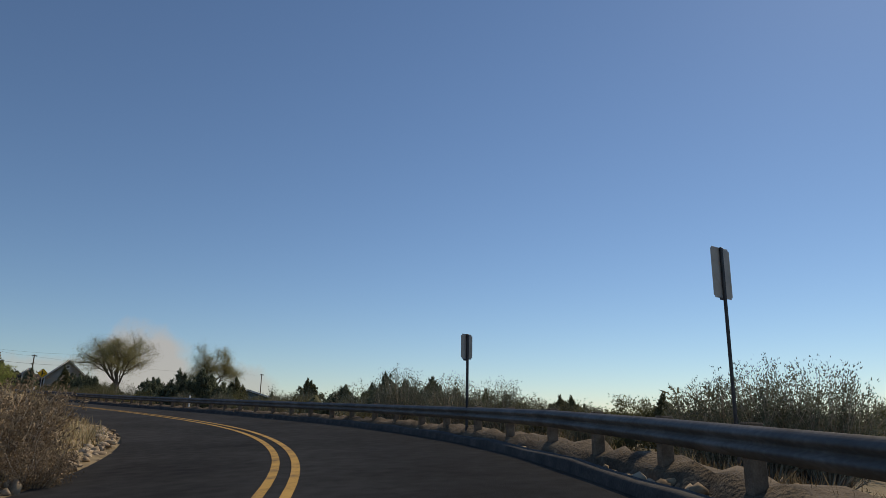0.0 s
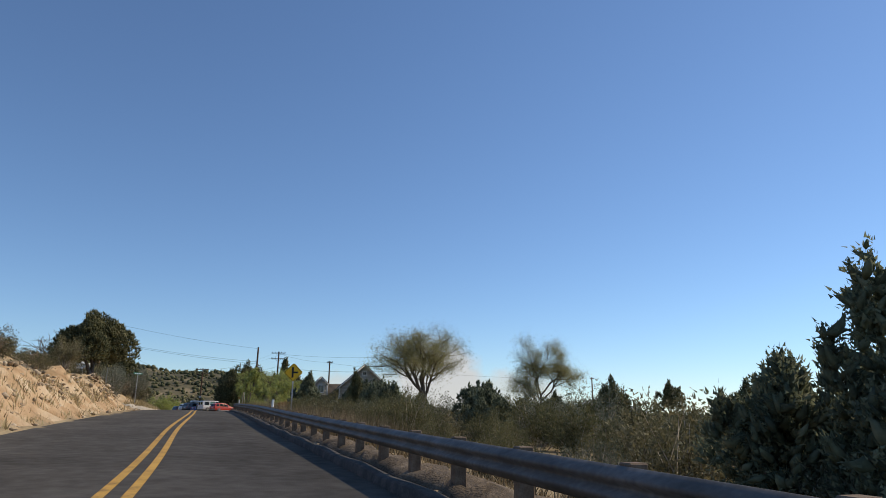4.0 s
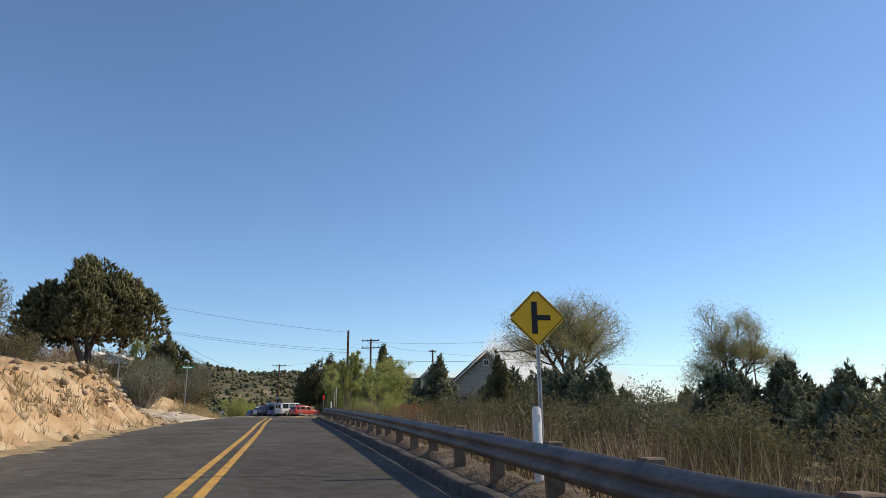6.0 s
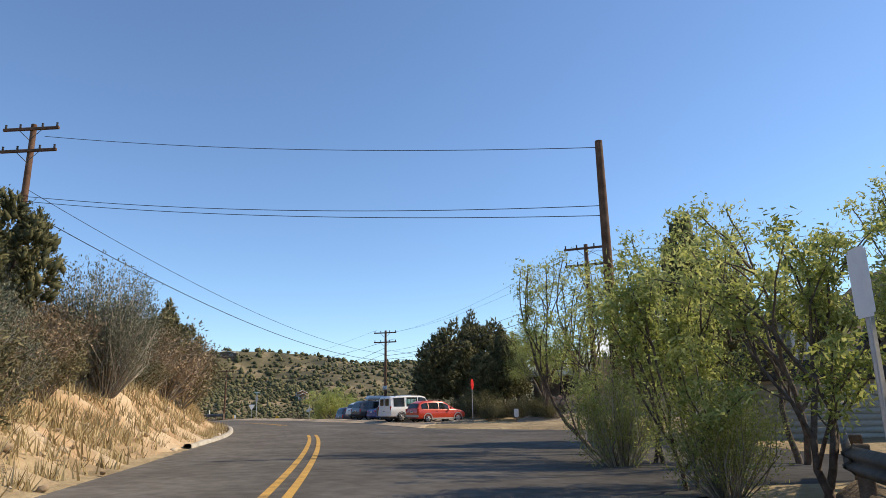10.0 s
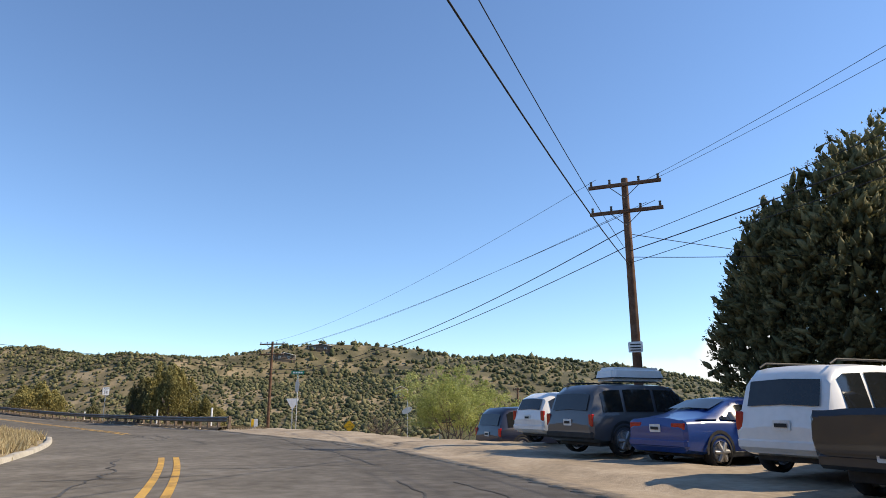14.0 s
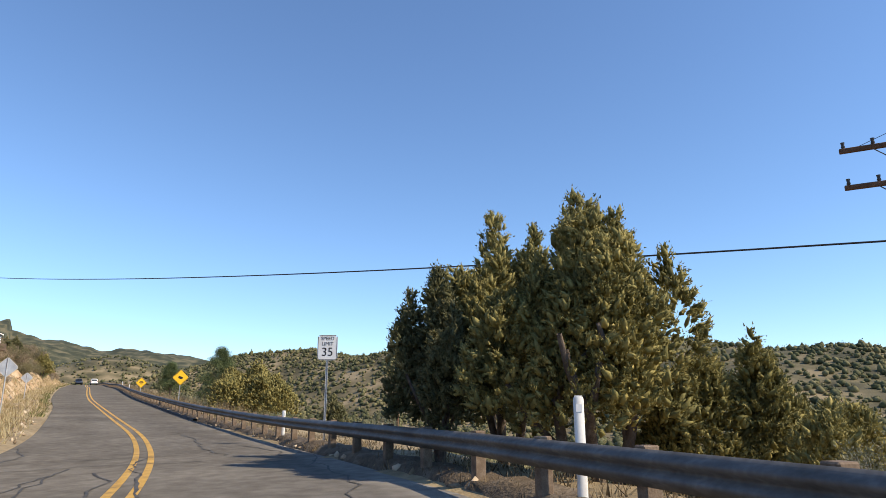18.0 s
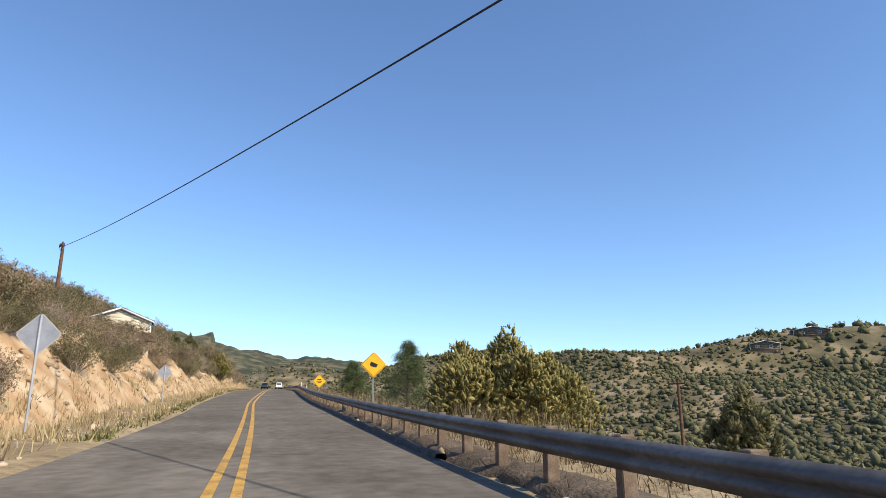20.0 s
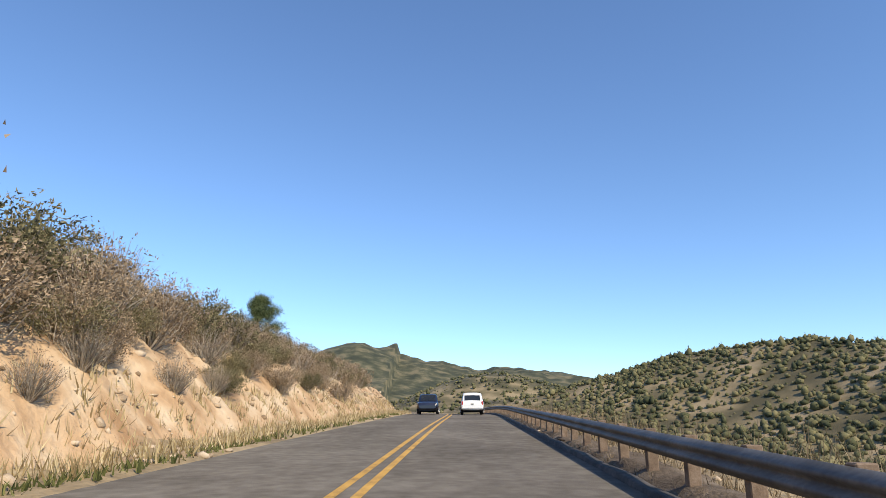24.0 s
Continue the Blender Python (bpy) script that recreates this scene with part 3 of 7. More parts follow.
def juniper(seed, h, w, n=9000, leaf=0.28, label="dense dark green juniper tree with ragged outline", lobes=26, base=0.04, leaf_m="juniper", tuft_k=0.72):
    rng = np.random.default_rng(seed)
    t = thing_of("juniper_tree", label, "tree")
    limbs, tips = [], []
    for k in range(3):
        grow(rng, (rng.normal() * 0.1, rng.normal() * 0.1, -0.3), (rng.normal() * 0.35, rng.normal() * 0.35, 1), h * 0.34, 0.022 * w + 0.03, 1, 3, 0.5, 0.05, limbs, tips)
    part("trunk", mesh_of("trunk", *joined(limbs)), M["bark"], t)
    n, leaf = int(n * 1.6), leaf * 0.5
    bits = []
    per = n // lobes
    for k in range(lobes):
        ang, r = rng.uniform(0, 2 * np.pi), math.sqrt(rng.uniform(0, 1)) * w * 0.36
        if k < 2:
            r *= 0.2
        top = h * (1 - 0.5 * (r / (w * 0.45)) ** 2) * rng.uniform(0.78, 1.0)
        if k == 0:
            top = h * 0.99
        lo = h * base + rng.uniform(0, 0.1) * h
        rad = w * rng.uniform(0.11, 0.19)
        c = np.array([math.cos(ang) * r, math.sin(ang) * r, (top + lo) / 2])
        # upright plumes over the lobe, with gaps between them
        tuft = (0.25 + 0.028 * h + 0.015 * w) * tuft_k
        m = int(min(330, max(20, 4.6 * rad * (top - lo) / tuft ** 2)))
        q = unit(rng.normal(size=(m, 3)))
        q[:, 2] = np.where(q[:, 2] < -0.6, -q[:, 2], q[:, 2])
        z01 = (q[:, 2:] + 1) / 2
        taper = 1.1 - 0.5 * z01 ** 2
        ax = np.concatenate([rad * taper, rad * taper, np.full_like(taper, (top - lo) / 2)], 1)
        cc = c + q * ax * rng.uniform(0.65, 0.95, (m, 1))
        way = unit(q * [0.7, 0.7, 0.2] + rng.normal(size=(m, 3)) * 0.3 + np.array([0, 0, 0.6]))
        tall = rng.uniform(0.45, 1.35, (m, 1)) * tuft
        cc[:, 2] = np.maximum(cc[:, 2], 0.03 * h)
        low = cc - way * tall * 0.4
        bits.append(plumes(rng, low, way, tall, tall * 0.24))
        kk = rng.integers(0, m, per)
        u = rng.uniform(size=(per, 1))
        g = unit(rng.normal(size=(per, 3)))
        pos = low[kk] + way[kk] * tall[kk] * (u * 1.1 - 0.05) + g * tall[kk] * rng.uniform(0.16, 0.5, (per, 1)) * (1.15 - u)
        pos[:, 2] = np.maximum(pos[:, 2], 0.03 * h)
        d = unit(way[kk] + g * 0.55)
        bits.append(leaves(rng, pos, d, leaf, leaf * 0.55))
    part("crown", mesh_of("crown", *joined(bits)), M[leaf_m], t)
    return t


def airy_tree(seed, h, w, mat_leaf, n=5000, leaf=0.14, label="", levels=3, kids=4, trunk=0.3, rise=0.05, spread=0.75, clump=0.09, stems=1, name="tree", droop=0.0, girth=0.018):
    """A tree with visible limbs and loose leaves at their ends."""
    rng = np.random.default_rng(seed)
    t = thing_of(name, label, "tree")
    limbs, tips = [], []
    for k in range(stems):
        lean = (rng.normal() * 0.25 * (stems > 1), rng.normal() * 0.25 * (stems > 1), 1)
        grow(rng, (rng.normal() * 0.1, rng.normal() * 0.1, -0.3), lean, h * trunk + 0.3, h * girth, levels, kids, spread, rise, limbs, tips)
    v, f = joined(limbs)
    p = np.array([a for a, _ in tips])
    # the limbs are drawn out to the tree's height and width
    sx = w / 2 / max(0.1, np.percentile(np.abs(p[:, :2]), 92))
    sz = (h * 0.97) / p[:, 2].max()
    sc = np.array([sx, sx, sz])
    part("trunk", mesh_of("trunk", v * sc, f), M["bark"], t)
    if n:
        p = p * sc
        k = rng.integers(0, len(p), n)
        c = p[k] + rng.normal(size=(n, 3)) * clump * h * np.array([0.6, 0.6, 0.5]) * rng.uniform(0.3, 1, (n, 1))
        c[:, 2] = np.maximum(c[:, 2], 0.05 * h)
        d = unit(rng.normal(size=(n, 3)) + np.array([0, 0, -droop]))
        part("crown", mesh_of("crown", *leaves(rng, c, d, leaf, leaf * 0.5)), mat_leaf, t)
    return t


def pine(seed, h, w, n=7000, label="tall green ponderosa pine with open crown", low=0.28, limbs_n=34):
    rng = np.random.default_rng(seed)
    t = thing_of("pine_tree", label, "tree")
    limbs = [tube([(0, 0, -0.4), (0.05, 0, h * 0.4), (0, 0.05, h * 0.8), (0, 0, h)], [h * 0.024, h * 0.018, h * 0.008, 0.01], 8)]
    ends = []
    for k in range(limbs_n):
        z = h * (low + (0.98 - low) * rng.uniform() ** 0.8)
        r = w / 2 * (1.05 - (max(0.0, z / h - low) / (1.03 - low)) ** 1.6) * rng.uniform(0.55, 1.1)
        a = rng.uniform(0, 2 * np.pi)
        e = np.array([math.cos(a) * r, math.sin(a) * r, z + 0.18 * r])
        limbs.append(tube([(0, 0, z - 0.1 * r), e * [0.5, 0.5, 1] + [0, 0, -0.06 * r], e], [h * 0.006, h * 0.004, 0.006], 4))
        for u in (0.5, 0.7, 0.85, 1.0):
            ends.append((e * [u, u, 1] + [0, 0, -0.05 * r * (1 - u)], 0.16 * w * rng.uniform(0.5, 1)))
    part("trunk", mesh_of("trunk", *joined(limbs)), M["bark"], t)
    k = rng.integers(0, len(ends), n)
    c0 = np.array([e for e, _ in ends])[k]
    rr = np.array([r for _, r in ends])[k][:, None]
    q = unit(rng.normal(size=(n, 3)))
    c = c0 + q * rr * rng.uniform(0.2, 1, (n, 1)) * [1, 1, 0.9]
    part("crown", mesh_of("crown", *leaves(rng, c, unit(q + [0, 0, 0.5] + rng.normal(size=(n, 3)) * 0.3), 0.3, 0.07)), M["leaf_pine"], t)
    return t


def shrub_meshes(seed, h, w, n, leaf, twigs, upright=0.4, loose=1.0):
    """The twigs and the leaves of one bush."""
    rng = np.random.default_rng(seed)
    tw = []
    ends = []
    for k in range(twigs):
        a, r = rng.uniform(0, 2 * np.pi), w / 2 * math.sqrt(rng.uniform(0.02, 1))
        top = h * rng.uniform(0.55, 1.0) * (1 - 0.35 * (r / (w / 2)) ** 2)
        e = np.array([math.cos(a) * r, math.sin(a) * r, top])
        b = e * [0.15, 0.15, 0] + [0, 0, -0.12]
        m = (b + e) / 2 + rng.normal(size=3) * 0.06 * w
        tw.append(tube([b, m, e], [0.016, 0.011, 0.003], 3))
        ends += [e, (m + e) / 2, m]
    ends = np.array(ends)
    k = rng.integers(0, len(ends), n)
    c = ends[k] + rng.normal(size=(n, 3)) * [w * 0.055 * loose, w * 0.055 * loose, h * 0.055]
    c[:, 2] = np.maximum(c[:, 2], 0.0)
    d = unit(unit(c * [1, 1, 0.2]) * 0.6 + np.array([0, 0, upright]) + rng.normal(size=(n, 3)) * 0.6)
    return joined(tw), leaves(rng, c, d, leaf, leaf * 0.45)


SHRUBS = {}


def shrub(kind, x, y, size=1.0, label="", turn=0.0, z=None, group=""):
    """A bush of a known kind, with its own twigs and foliage."""
    if kind not in SHRUBS:
        spec = {
            "oak": [(11, 1.7, 2.2, 3800, 0.1, 40), "leaf_shrub", "olive and brown scrub oak bush"],
            "oak_b": [(12, 1.3, 2.4, 3400, 0.1, 40), "leaf_shrub", "low olive-brown chaparral bush"],
            "brown": [(13, 1.5, 2.0, 2800, 0.1, 90), "leaf_brown", "dry brown nearly leafless brush"],
            "bare": [(14, 1.5, 1.9, 500, 0.1, 170), "leaf_brown", "bare grey twiggy roadside bush"],
            "sage": [(15, 2.1, 2.2, 7000, 0.07, 200, 0.9, 0.5), "leaf_sage", "tall grey-green sagebrush clump"],
            "green": [(16, 1.8, 2.0, 5500, 0.08, 60), "leaf_cotton", "fresh green leafy roadside bush"],
            "dark": [(17, 2.0, 2.2, 8000, 0.08, 50), "juniper", "dark green evergreen roadside bush"],
            "rust": [(20, 1.7, 2.0, 4200, 0.1, 120), "leaf_rust", "rusty brown dry weeds behind the guardrail"],
            "willow": [(18, 3.0, 2.4, 8000, 0.085, 110), "leaf_cotton", "tall fresh green willow thicket behind the guardrail"],
        }[kind]
        tw, fo = shrub_meshes(*spec[0])
        sd, hh, ww, nl, lf, nt = spec[0][:6]
        thin, sparse = shrub_meshes(sd, hh, ww, int(nl * 0.3), lf * 1.5, nt // 4)
        SHRUBS[kind] = (mesh_of("branchwork", *tw), mesh_of("foliage", *fo), M[spec[1]], spec[2], thin, sparse)
    tw, fo, ma, words = SHRUBS[kind][:4]
    t = thing_of("shrub", label or words, "bush", group)
    part("branchwork", tw, M["twig"], t)
    part("foliage", fo, ma, t)
    t.location = (x, y, gz(x, y) - 0.05 if z is None else z)
    t.rotation_euler.z, t.scale = turn, (size, size, size * (0.85 + 0.3 * ((x * 7.3 + y * 3.1) % 1)))
    return t


def put(t, x, y, turn=0.0, z=None, scale=1.0):
    t.location = (x, y, gz(x, y) if z is None else z)
    t.rotation_euler.z = turn
    t.scale = (scale,) * 3
    return t


# single trees beside the road
BIG = juniper(21, 11.5, 13.8, 44000, 0.3, "very large dense dark juniper shading parked cars", 44, 0.01, tuft_k=0.5)
put(BIG, -104.0, 173.2, 0.4)
put(juniper(22, 8.6, 7.2, 14000, 0.3, "dark juniper beside the stone wall", 24, 0.01, tuft_k=0.5), -97.6, 168.6, 1.0)
put(juniper(23, 5.7, 7.0, 17000, 0.22, "wide olive-green juniper on the cut bank", 36, 0.01, tuft_k=0.5), -65.2, 97.4, 0.0, scale=1.0)
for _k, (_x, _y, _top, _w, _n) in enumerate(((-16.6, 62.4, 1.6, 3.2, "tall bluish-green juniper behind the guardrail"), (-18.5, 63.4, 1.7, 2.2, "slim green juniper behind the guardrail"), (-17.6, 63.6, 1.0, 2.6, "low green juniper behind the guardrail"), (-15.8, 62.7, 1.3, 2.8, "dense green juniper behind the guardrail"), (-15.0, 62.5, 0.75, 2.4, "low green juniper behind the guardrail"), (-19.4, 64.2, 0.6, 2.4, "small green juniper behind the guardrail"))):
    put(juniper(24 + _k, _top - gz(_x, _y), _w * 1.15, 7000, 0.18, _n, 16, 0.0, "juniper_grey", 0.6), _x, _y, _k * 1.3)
# the last one's darker foliage paints in the group's shaded left side
for _k, (_x, _y, _top, _w, _n, _l, _m, _words) in enumerate((
        (-160.3, 174.9, 5.75, 4.6, 17000, 18, "juniper_olive", "tall olive-green juniper behind the guardrail"),
        (-157.2, 174.8, 5.25, 5.0, 19000, 20, "juniper_olive", "full olive-green juniper behind the guardrail"),
        (-155.8, 176.8, 2.5, 4.2, 12000, 16, "juniper_olive", "lower spreading juniper beside taller ones"),
        (-159.6, 172.9, 4.05, 2.5, 8000, 12, "juniper", "small juniper coloured as the taller ones' shaded side"))):
    put(juniper(91 + _k, _top - gz(_x, _y), _w, int(_n * 1.5), 0.17, _words, _l, 0.0, _m, 0.44), _x, _y, _k * 1.9)
put(juniper(29, 5.4, 8.2, 16000, 0.19, "round olive-yellow juniper bush beside the guardrail", 26, 0.01, "juniper_olive", 0.55), -199.8, 176.4, 0.5)
put(juniper(30, 3.4, 3.2, 5000, 0.18, "small olive juniper below the road", 12), -189.0, 179.5, 0.5)
put(juniper(31, 8.4, 5.6, 6000, 0.26, "dark juniper beside a utility pole", 14), -74.4, 140.5)
put(juniper(32, 6.0, 5.6, 12000, 0.24, "dark green juniper on the hillside", 20), -88.8, 123.3)
put(juniper(33, 6.8, 2.6, 5000, 0.28, "slim blue-green spruce-like juniper", 10), -54.4, 123.6)
put(airy_tree(141, 13.0, 11.0, M["leaf_willow"], 42000, 0.17, "pale budding willow with spreading limbs", kids=5, spread=0.8, clump=0.12), -53.8, 144.2)
put(airy_tree(42, 12.8, 9.0, M["leaf_willow"], 34000, 0.17, "pale green budding willow", kids=5, spread=0.8, clump=0.12), -38.8, 157.2)
put(airy_tree(43, 7.0, 6.4, M["leaf_cotton"], 24000, 0.11, "light green tree with thin spreading limbs", spread=0.8, stems=2, trunk=0.25), -90.2, 161.6)
put(airy_tree(44, 4.2 - gz(-59.9, 111.2), 1.5, M["leaf_cotton"], 9000, 0.1, "slender young tree with fresh green leaves", levels=2, kids=5, spread=0.5, rise=0.15, trunk=0.5, clump=0.04), -59.9, 111.2)
put(airy_tree(45, 6.0, 5.8, M["leaf_cotton"], 12000, 0.13, "leafy green tree beside the yellow house", levels=2, kids=5, stems=3, trunk=0.85, clump=0.075), -133.7, 183.8, z=-2.3, scale=1.08)
put(airy_tree(145, 5.2, 4.6, M["leaf_cotton"], 11000, 0.13, "leafy green tree beside the yellow house", levels=2, kids=5, stems=3, trunk=0.85, clump=0.075), -130.4, 181.9, z=-1.9, scale=1.16)
put(airy_tree(146, 4.0, 3.6, M["leaf_willow"], 0, 0.1, "bare grey twiggy tree below the lane", levels=3, kids=5, stems=3, trunk=0.3, spread=0.8), -139.6, 183.6, z=-2.6)
put(airy_tree(47, 5.6, 5.2, M["leaf_willow"], 0, 0.1, "bare spreading dead tree", levels=3, kids=4, stems=2, trunk=0.3, spread=0.9), -92.6, 117.6)
put(airy_tree(48, 5.2, 2.6, M["leaf_cotton"], 6000, 0.13, "pale green tree on the slope", levels=2, kids=5), -92.0, 122.4)
put(pine(51, max(4.0, 15.2 - gz(-364.2, 141.8)), 4.6, 8000), -364.2, 141.8)
put(pine(53, 11.9 - gz(-277.0, 184.0), 8.2, 24000, "broad green pine behind the guardrail", 0.2, 80), -277.0, 184.0)
put(pine(54, 10.4 - gz(-298.6, 177.0), 6.6, 18000, "bushy green pine behind the guardrail", 0.2, 70), -298.6, 177.0)
for _k, (_x, _y, _top, _w) in enumerate(((-282.0, 154.8, 10.9, 4.6), (-288.4, 153.4, 10.5, 2.4), (-300.5, 151.4, 12.4, 2.6))):
    _h = max(2.6, _top - gz(_x, _y))
    put(juniper(71 + _k, _h, _w, 7000, 0.2, "olive juniper standing in hillside brush", 14, 0.01, "juniper_olive"), _x, _y)
# young trees and low willow in the hollow behind the guardrail
for _k, (_x, _y, _h, _w) in enumerate(((-71.2, 127.4, 4.4, 2.6), (-69.4, 126.6, 4.0, 2.8), (-68.6, 130.4, 5.6, 3.2), (-66.6, 127.2, 5.4, 2.6), (-66.0, 124.6, 3.6, 3.0), (-64.2, 124.8, 4.2, 3.4), (-63.4, 122.2, 3.2, 2.8), (-73.2, 131.6, 5.4, 3.2), (-75.6, 134.6, 5.8, 3.6), (-70.4, 133.2, 5.6, 3.6))):
    put(airy_tree(301 + _k, _h, _w, M["leaf_cotton"], 3800, 0.13, "young roadside tree with fresh green leaves", levels=2, kids=5, spread=0.62, rise=0.12, trunk=0.34, stems=2, clump=0.06, girth=0.011), _x, _y, _k * 1.7)
for _x, _y, _k in ((-70.6, 126.4, 0.7), (-67.4, 125.2, 0.75), (-65.0, 123.6, 0.8), (-62.4, 121.0, 0.6), (-73.6, 130.6, 0.9), (-58.6, 110.6, 0.6)):
    shrub("willow", _x, _y, _k, turn=_x * 17, group="bushes behind the guardrail")
# ---------------------------------------------------------------- shrubs, grass, stones
_rng = np.random.default_rng(99)


def beside(t, left):
    p = at_road(t, left)
    return p.x, p.y


def scatter(t0, t1, lo, hi, n, kinds, smin, smax, group):
    for _ in range(n):
        t, off = _rng.uniform(t0, t1), _rng.uniform(min(lo, hi), max(lo, hi))
        x, y = beside(t, off)
        shrub(kinds[_rng.integers(len(kinds))], x, y, _rng.uniform(smin, smax), turn=_rng.uniform(0, 6.3), group=group)


def joined_brush(name, t0, t1, lo, hi, n, kinds, smin, smax, label):
    """Bushes too many to count, in one mesh to a material."""
    for kind in kinds:
        if kind not in SHRUBS:
            first = shrub(kind, 0, 0)
            for ob in [*first.children, first]:
                bpy.data.objects.remove(ob)
    out = {}
    for _ in range(n):
        x, y = beside(_rng.uniform(t0, t1), _rng.uniform(min(lo, hi), max(lo, hi)))
        kind = kinds[_rng.integers(len(kinds))]
        k, a = _rng.uniform(smin, smax), _rng.uniform(0, 6.3)
        r = np.array([[math.cos(a), -math.sin(a), 0], [math.sin(a), math.cos(a), 0], [0, 0, 1]]) * k
        at = np.array([x, y, gz(x, y) - 0.05])
        for (v, f), ma in ((SHRUBS[kind][4], M["twig"]), (SHRUBS[kind][5], SHRUBS[kind][2])):
            out.setdefault(ma.name, (ma, []))[1].append((v @ r.T + at, f))
    for ma, bits in out.values():
        solid(name, mesh_of(name, *joined(bits)), ma, label=label, category="brush", kind="stuff")


# left: brush on and above the cut bank
scatter(3.5, 8.8, 7.6, 12, 20, ["oak", "oak_b", "brown", "oak"], 0.7, 1.2, "brush above the bank")
scatter(10.3, 11.9, 5.6, 10.5, 28, ["oak", "brown", "brown", "sage", "oak_b"], 1.0, 1.7, "brush above the bank")
scatter(11.9, 14.6, 7.0, 11, 26, ["oak", "brown", "brown", "oak_b"], 1.2, 2.0, "brush above the bank")
scatter(14.6, 16.6, 7.5, 12, 9, ["green", "oak", "sage"], 0.8, 1.3, "brush above the bank")
scatter(17.5, 20.5, 9, 12, 10, ["oak", "bare", "oak_b", "brown"], 0.8, 1.3, "brush on the hillside")
scatter(20.9, 25.6, 7.5, 9.0, 40, ["bare", "oak", "brown", "oak_b"], 0.7, 1.2, "brush on the hillside")
joined_brush("hillside_brush", 20.4, 23.2, 9.4, 22, 230, ["bare", "brown", "oak", "brown"], 0.8, 1.25, "olive and brown brush covering the hillside")
joined_brush("hillside_brush", 21.6, 26.5, 9.2, 14, 210, ["bare", "brown", "oak", "brown"], 0.85, 1.35, "olive and brown brush covering the hillside")
scatter(20.6, 26.5, 8.8, 11.0, 34, ["oak", "bare", "bare", "brown", "brown", "oak_b"], 0.85, 1.35, "brush on the hillside")
joined_brush("hillside_brush", 20.3, 27.5, 12.5, 34, 210, ["oak", "bare", "brown", "brown"], 1.0, 1.6, "olive and brown brush covering the hillside")
joined_brush("hillside_brush", 17.5, 20.6, 12, 34, 60, ["oak", "oak_b", "bare"], 0.9, 1.4, "olive and brown brush covering the hillside")
joined_brush("slope_brush", 10.6, 15.0, 12, 26, 60, ["oak", "oak_b", "brown"], 1.1, 1.9, "brown and olive brush on the slope")
joined_brush("slope_brush", 3.5, 9.0, 13, 26, 60, ["oak", "oak_b"], 0.9, 1.3, "brown and olive brush on the slope")
joined_brush("valley_brush", -0.5, 10.5, -18, -34, 70, ["bare", "sage", "brown", "dark", "oak"], 0.8, 1.4, "mixed brush on the low ground below the road")
joined_brush("valley_brush", 18.0, 27.0, -16, -30, 70, ["bare", "sage", "oak", "dark"], 0.8, 1.4, "mixed brush on the slope below the road")
joined_brush("valley_brush", 1.0, 10.2, -20, -52, 110, ["dark", "oak", "dark", "sage"], 1.4, 2.3, "dark thickets on the low ground below the road")
scatter(-1, 1.2, 6.2, 10, 8, ["brown", "oak_b"], 0.5, 0.8, "brush on the mound")
# right: sage, weeds and bushes behind the guardrail
scatter(0.2, 3.2, -6.4, -11, 14, ["sage", "sage", "oak_b", "bare"], 0.45, 0.85, "bushes behind the guardrail")
scatter(3.4, 6.0, -6.0, -10, 14, ["sage", "bare", "dark", "oak_b"], 0.5, 0.85, "bushes behind the guardrail")
scatter(7.0, 8.5, -7.2, -12, 18, ["dark", "dark", "oak", "brown"], 1.0, 1.5, "bushes behind the guardrail")
scatter(4.0, 8.6, -9, -15, 14, ["dark", "oak", "dark", "sage"], 1.0, 1.6, "bushes behind the guardrail")
scatter(9.6, 11.0, -6.5, -11, 8, ["green", "green", "sage", "bare"], 0.8, 1.35, "bushes behind the guardrail")
scatter(18.5, 26.5, -7.0, -12, 24, ["bare", "sage", "oak_b", "bare"], 0.5, 0.9, "bushes behind the guardrail")


def blades(name, spots, height_, lean, width, material, label):
    n = len(spots)
    z = height(spots[:, 0], spots[:, 1])
    base = np.stack([spots[:, 0], spots[:, 1], z - 0.04], 1)
    d = unit(np.stack([_rng.normal(size=n) * lean, _rng.normal(size=n) * lean, np.ones(n)], 1))
    v, f = leaves(_rng, base, d, height_, width * 1.3, False)
    solid(name, mesh_of(name, v, f), material, label=label, category="grass", kind="stuff")


def tufts(t0, t1, lo, hi, clumps, per, spread):
    t, off = _rng.uniform(t0, t1, clumps), _rng.uniform(0, 1, clumps)
    out = []
    for a, u in zip(t, off):
        l, h = (lo(a), hi(a)) if callable(lo) else (lo, hi)
        out.append(beside(a, l + (h - l) * u))
    c = np.repeat(np.array(out), per, 0)
    return c + _rng.normal(size=c.shape) * spread


blades("dry_verge_grass", np.vstack([
    tufts(-1, 8.9, lambda t: PAVE_L(t) + 0.5, lambda t: BANK_AT(t) + 1.5, 900, 9, 0.13),
    tufts(10.2, 16.8, lambda t: PAVE_L(t) + 0.5, lambda t: BANK_AT(t) + 3.0, 1600, 12, 0.14),
    tufts(17, 27, lambda t: PAVE_L(t) + 0.5, lambda t: BANK_AT(t) + 1.2, 2600, 10, 0.16)]), 0.42, 0.35, 0.035, M["grass"], "dry straw-coloured grass along the road verge")
blades("dry_grass_under_rail", np.vstack([
    tufts(-1, 10.6, lambda t: -RAIL(t) - 1.6, lambda t: -RAIL(t) - 0.2, 1500, 9, 0.13),
    tufts(17, 27, lambda t: -RAIL(t) - 1.8, lambda t: -RAIL(t) + 0.1, 1900, 9, 0.13)]), 0.24, 0.45, 0.02, M["reed"], "dry straw grass under the guardrail")
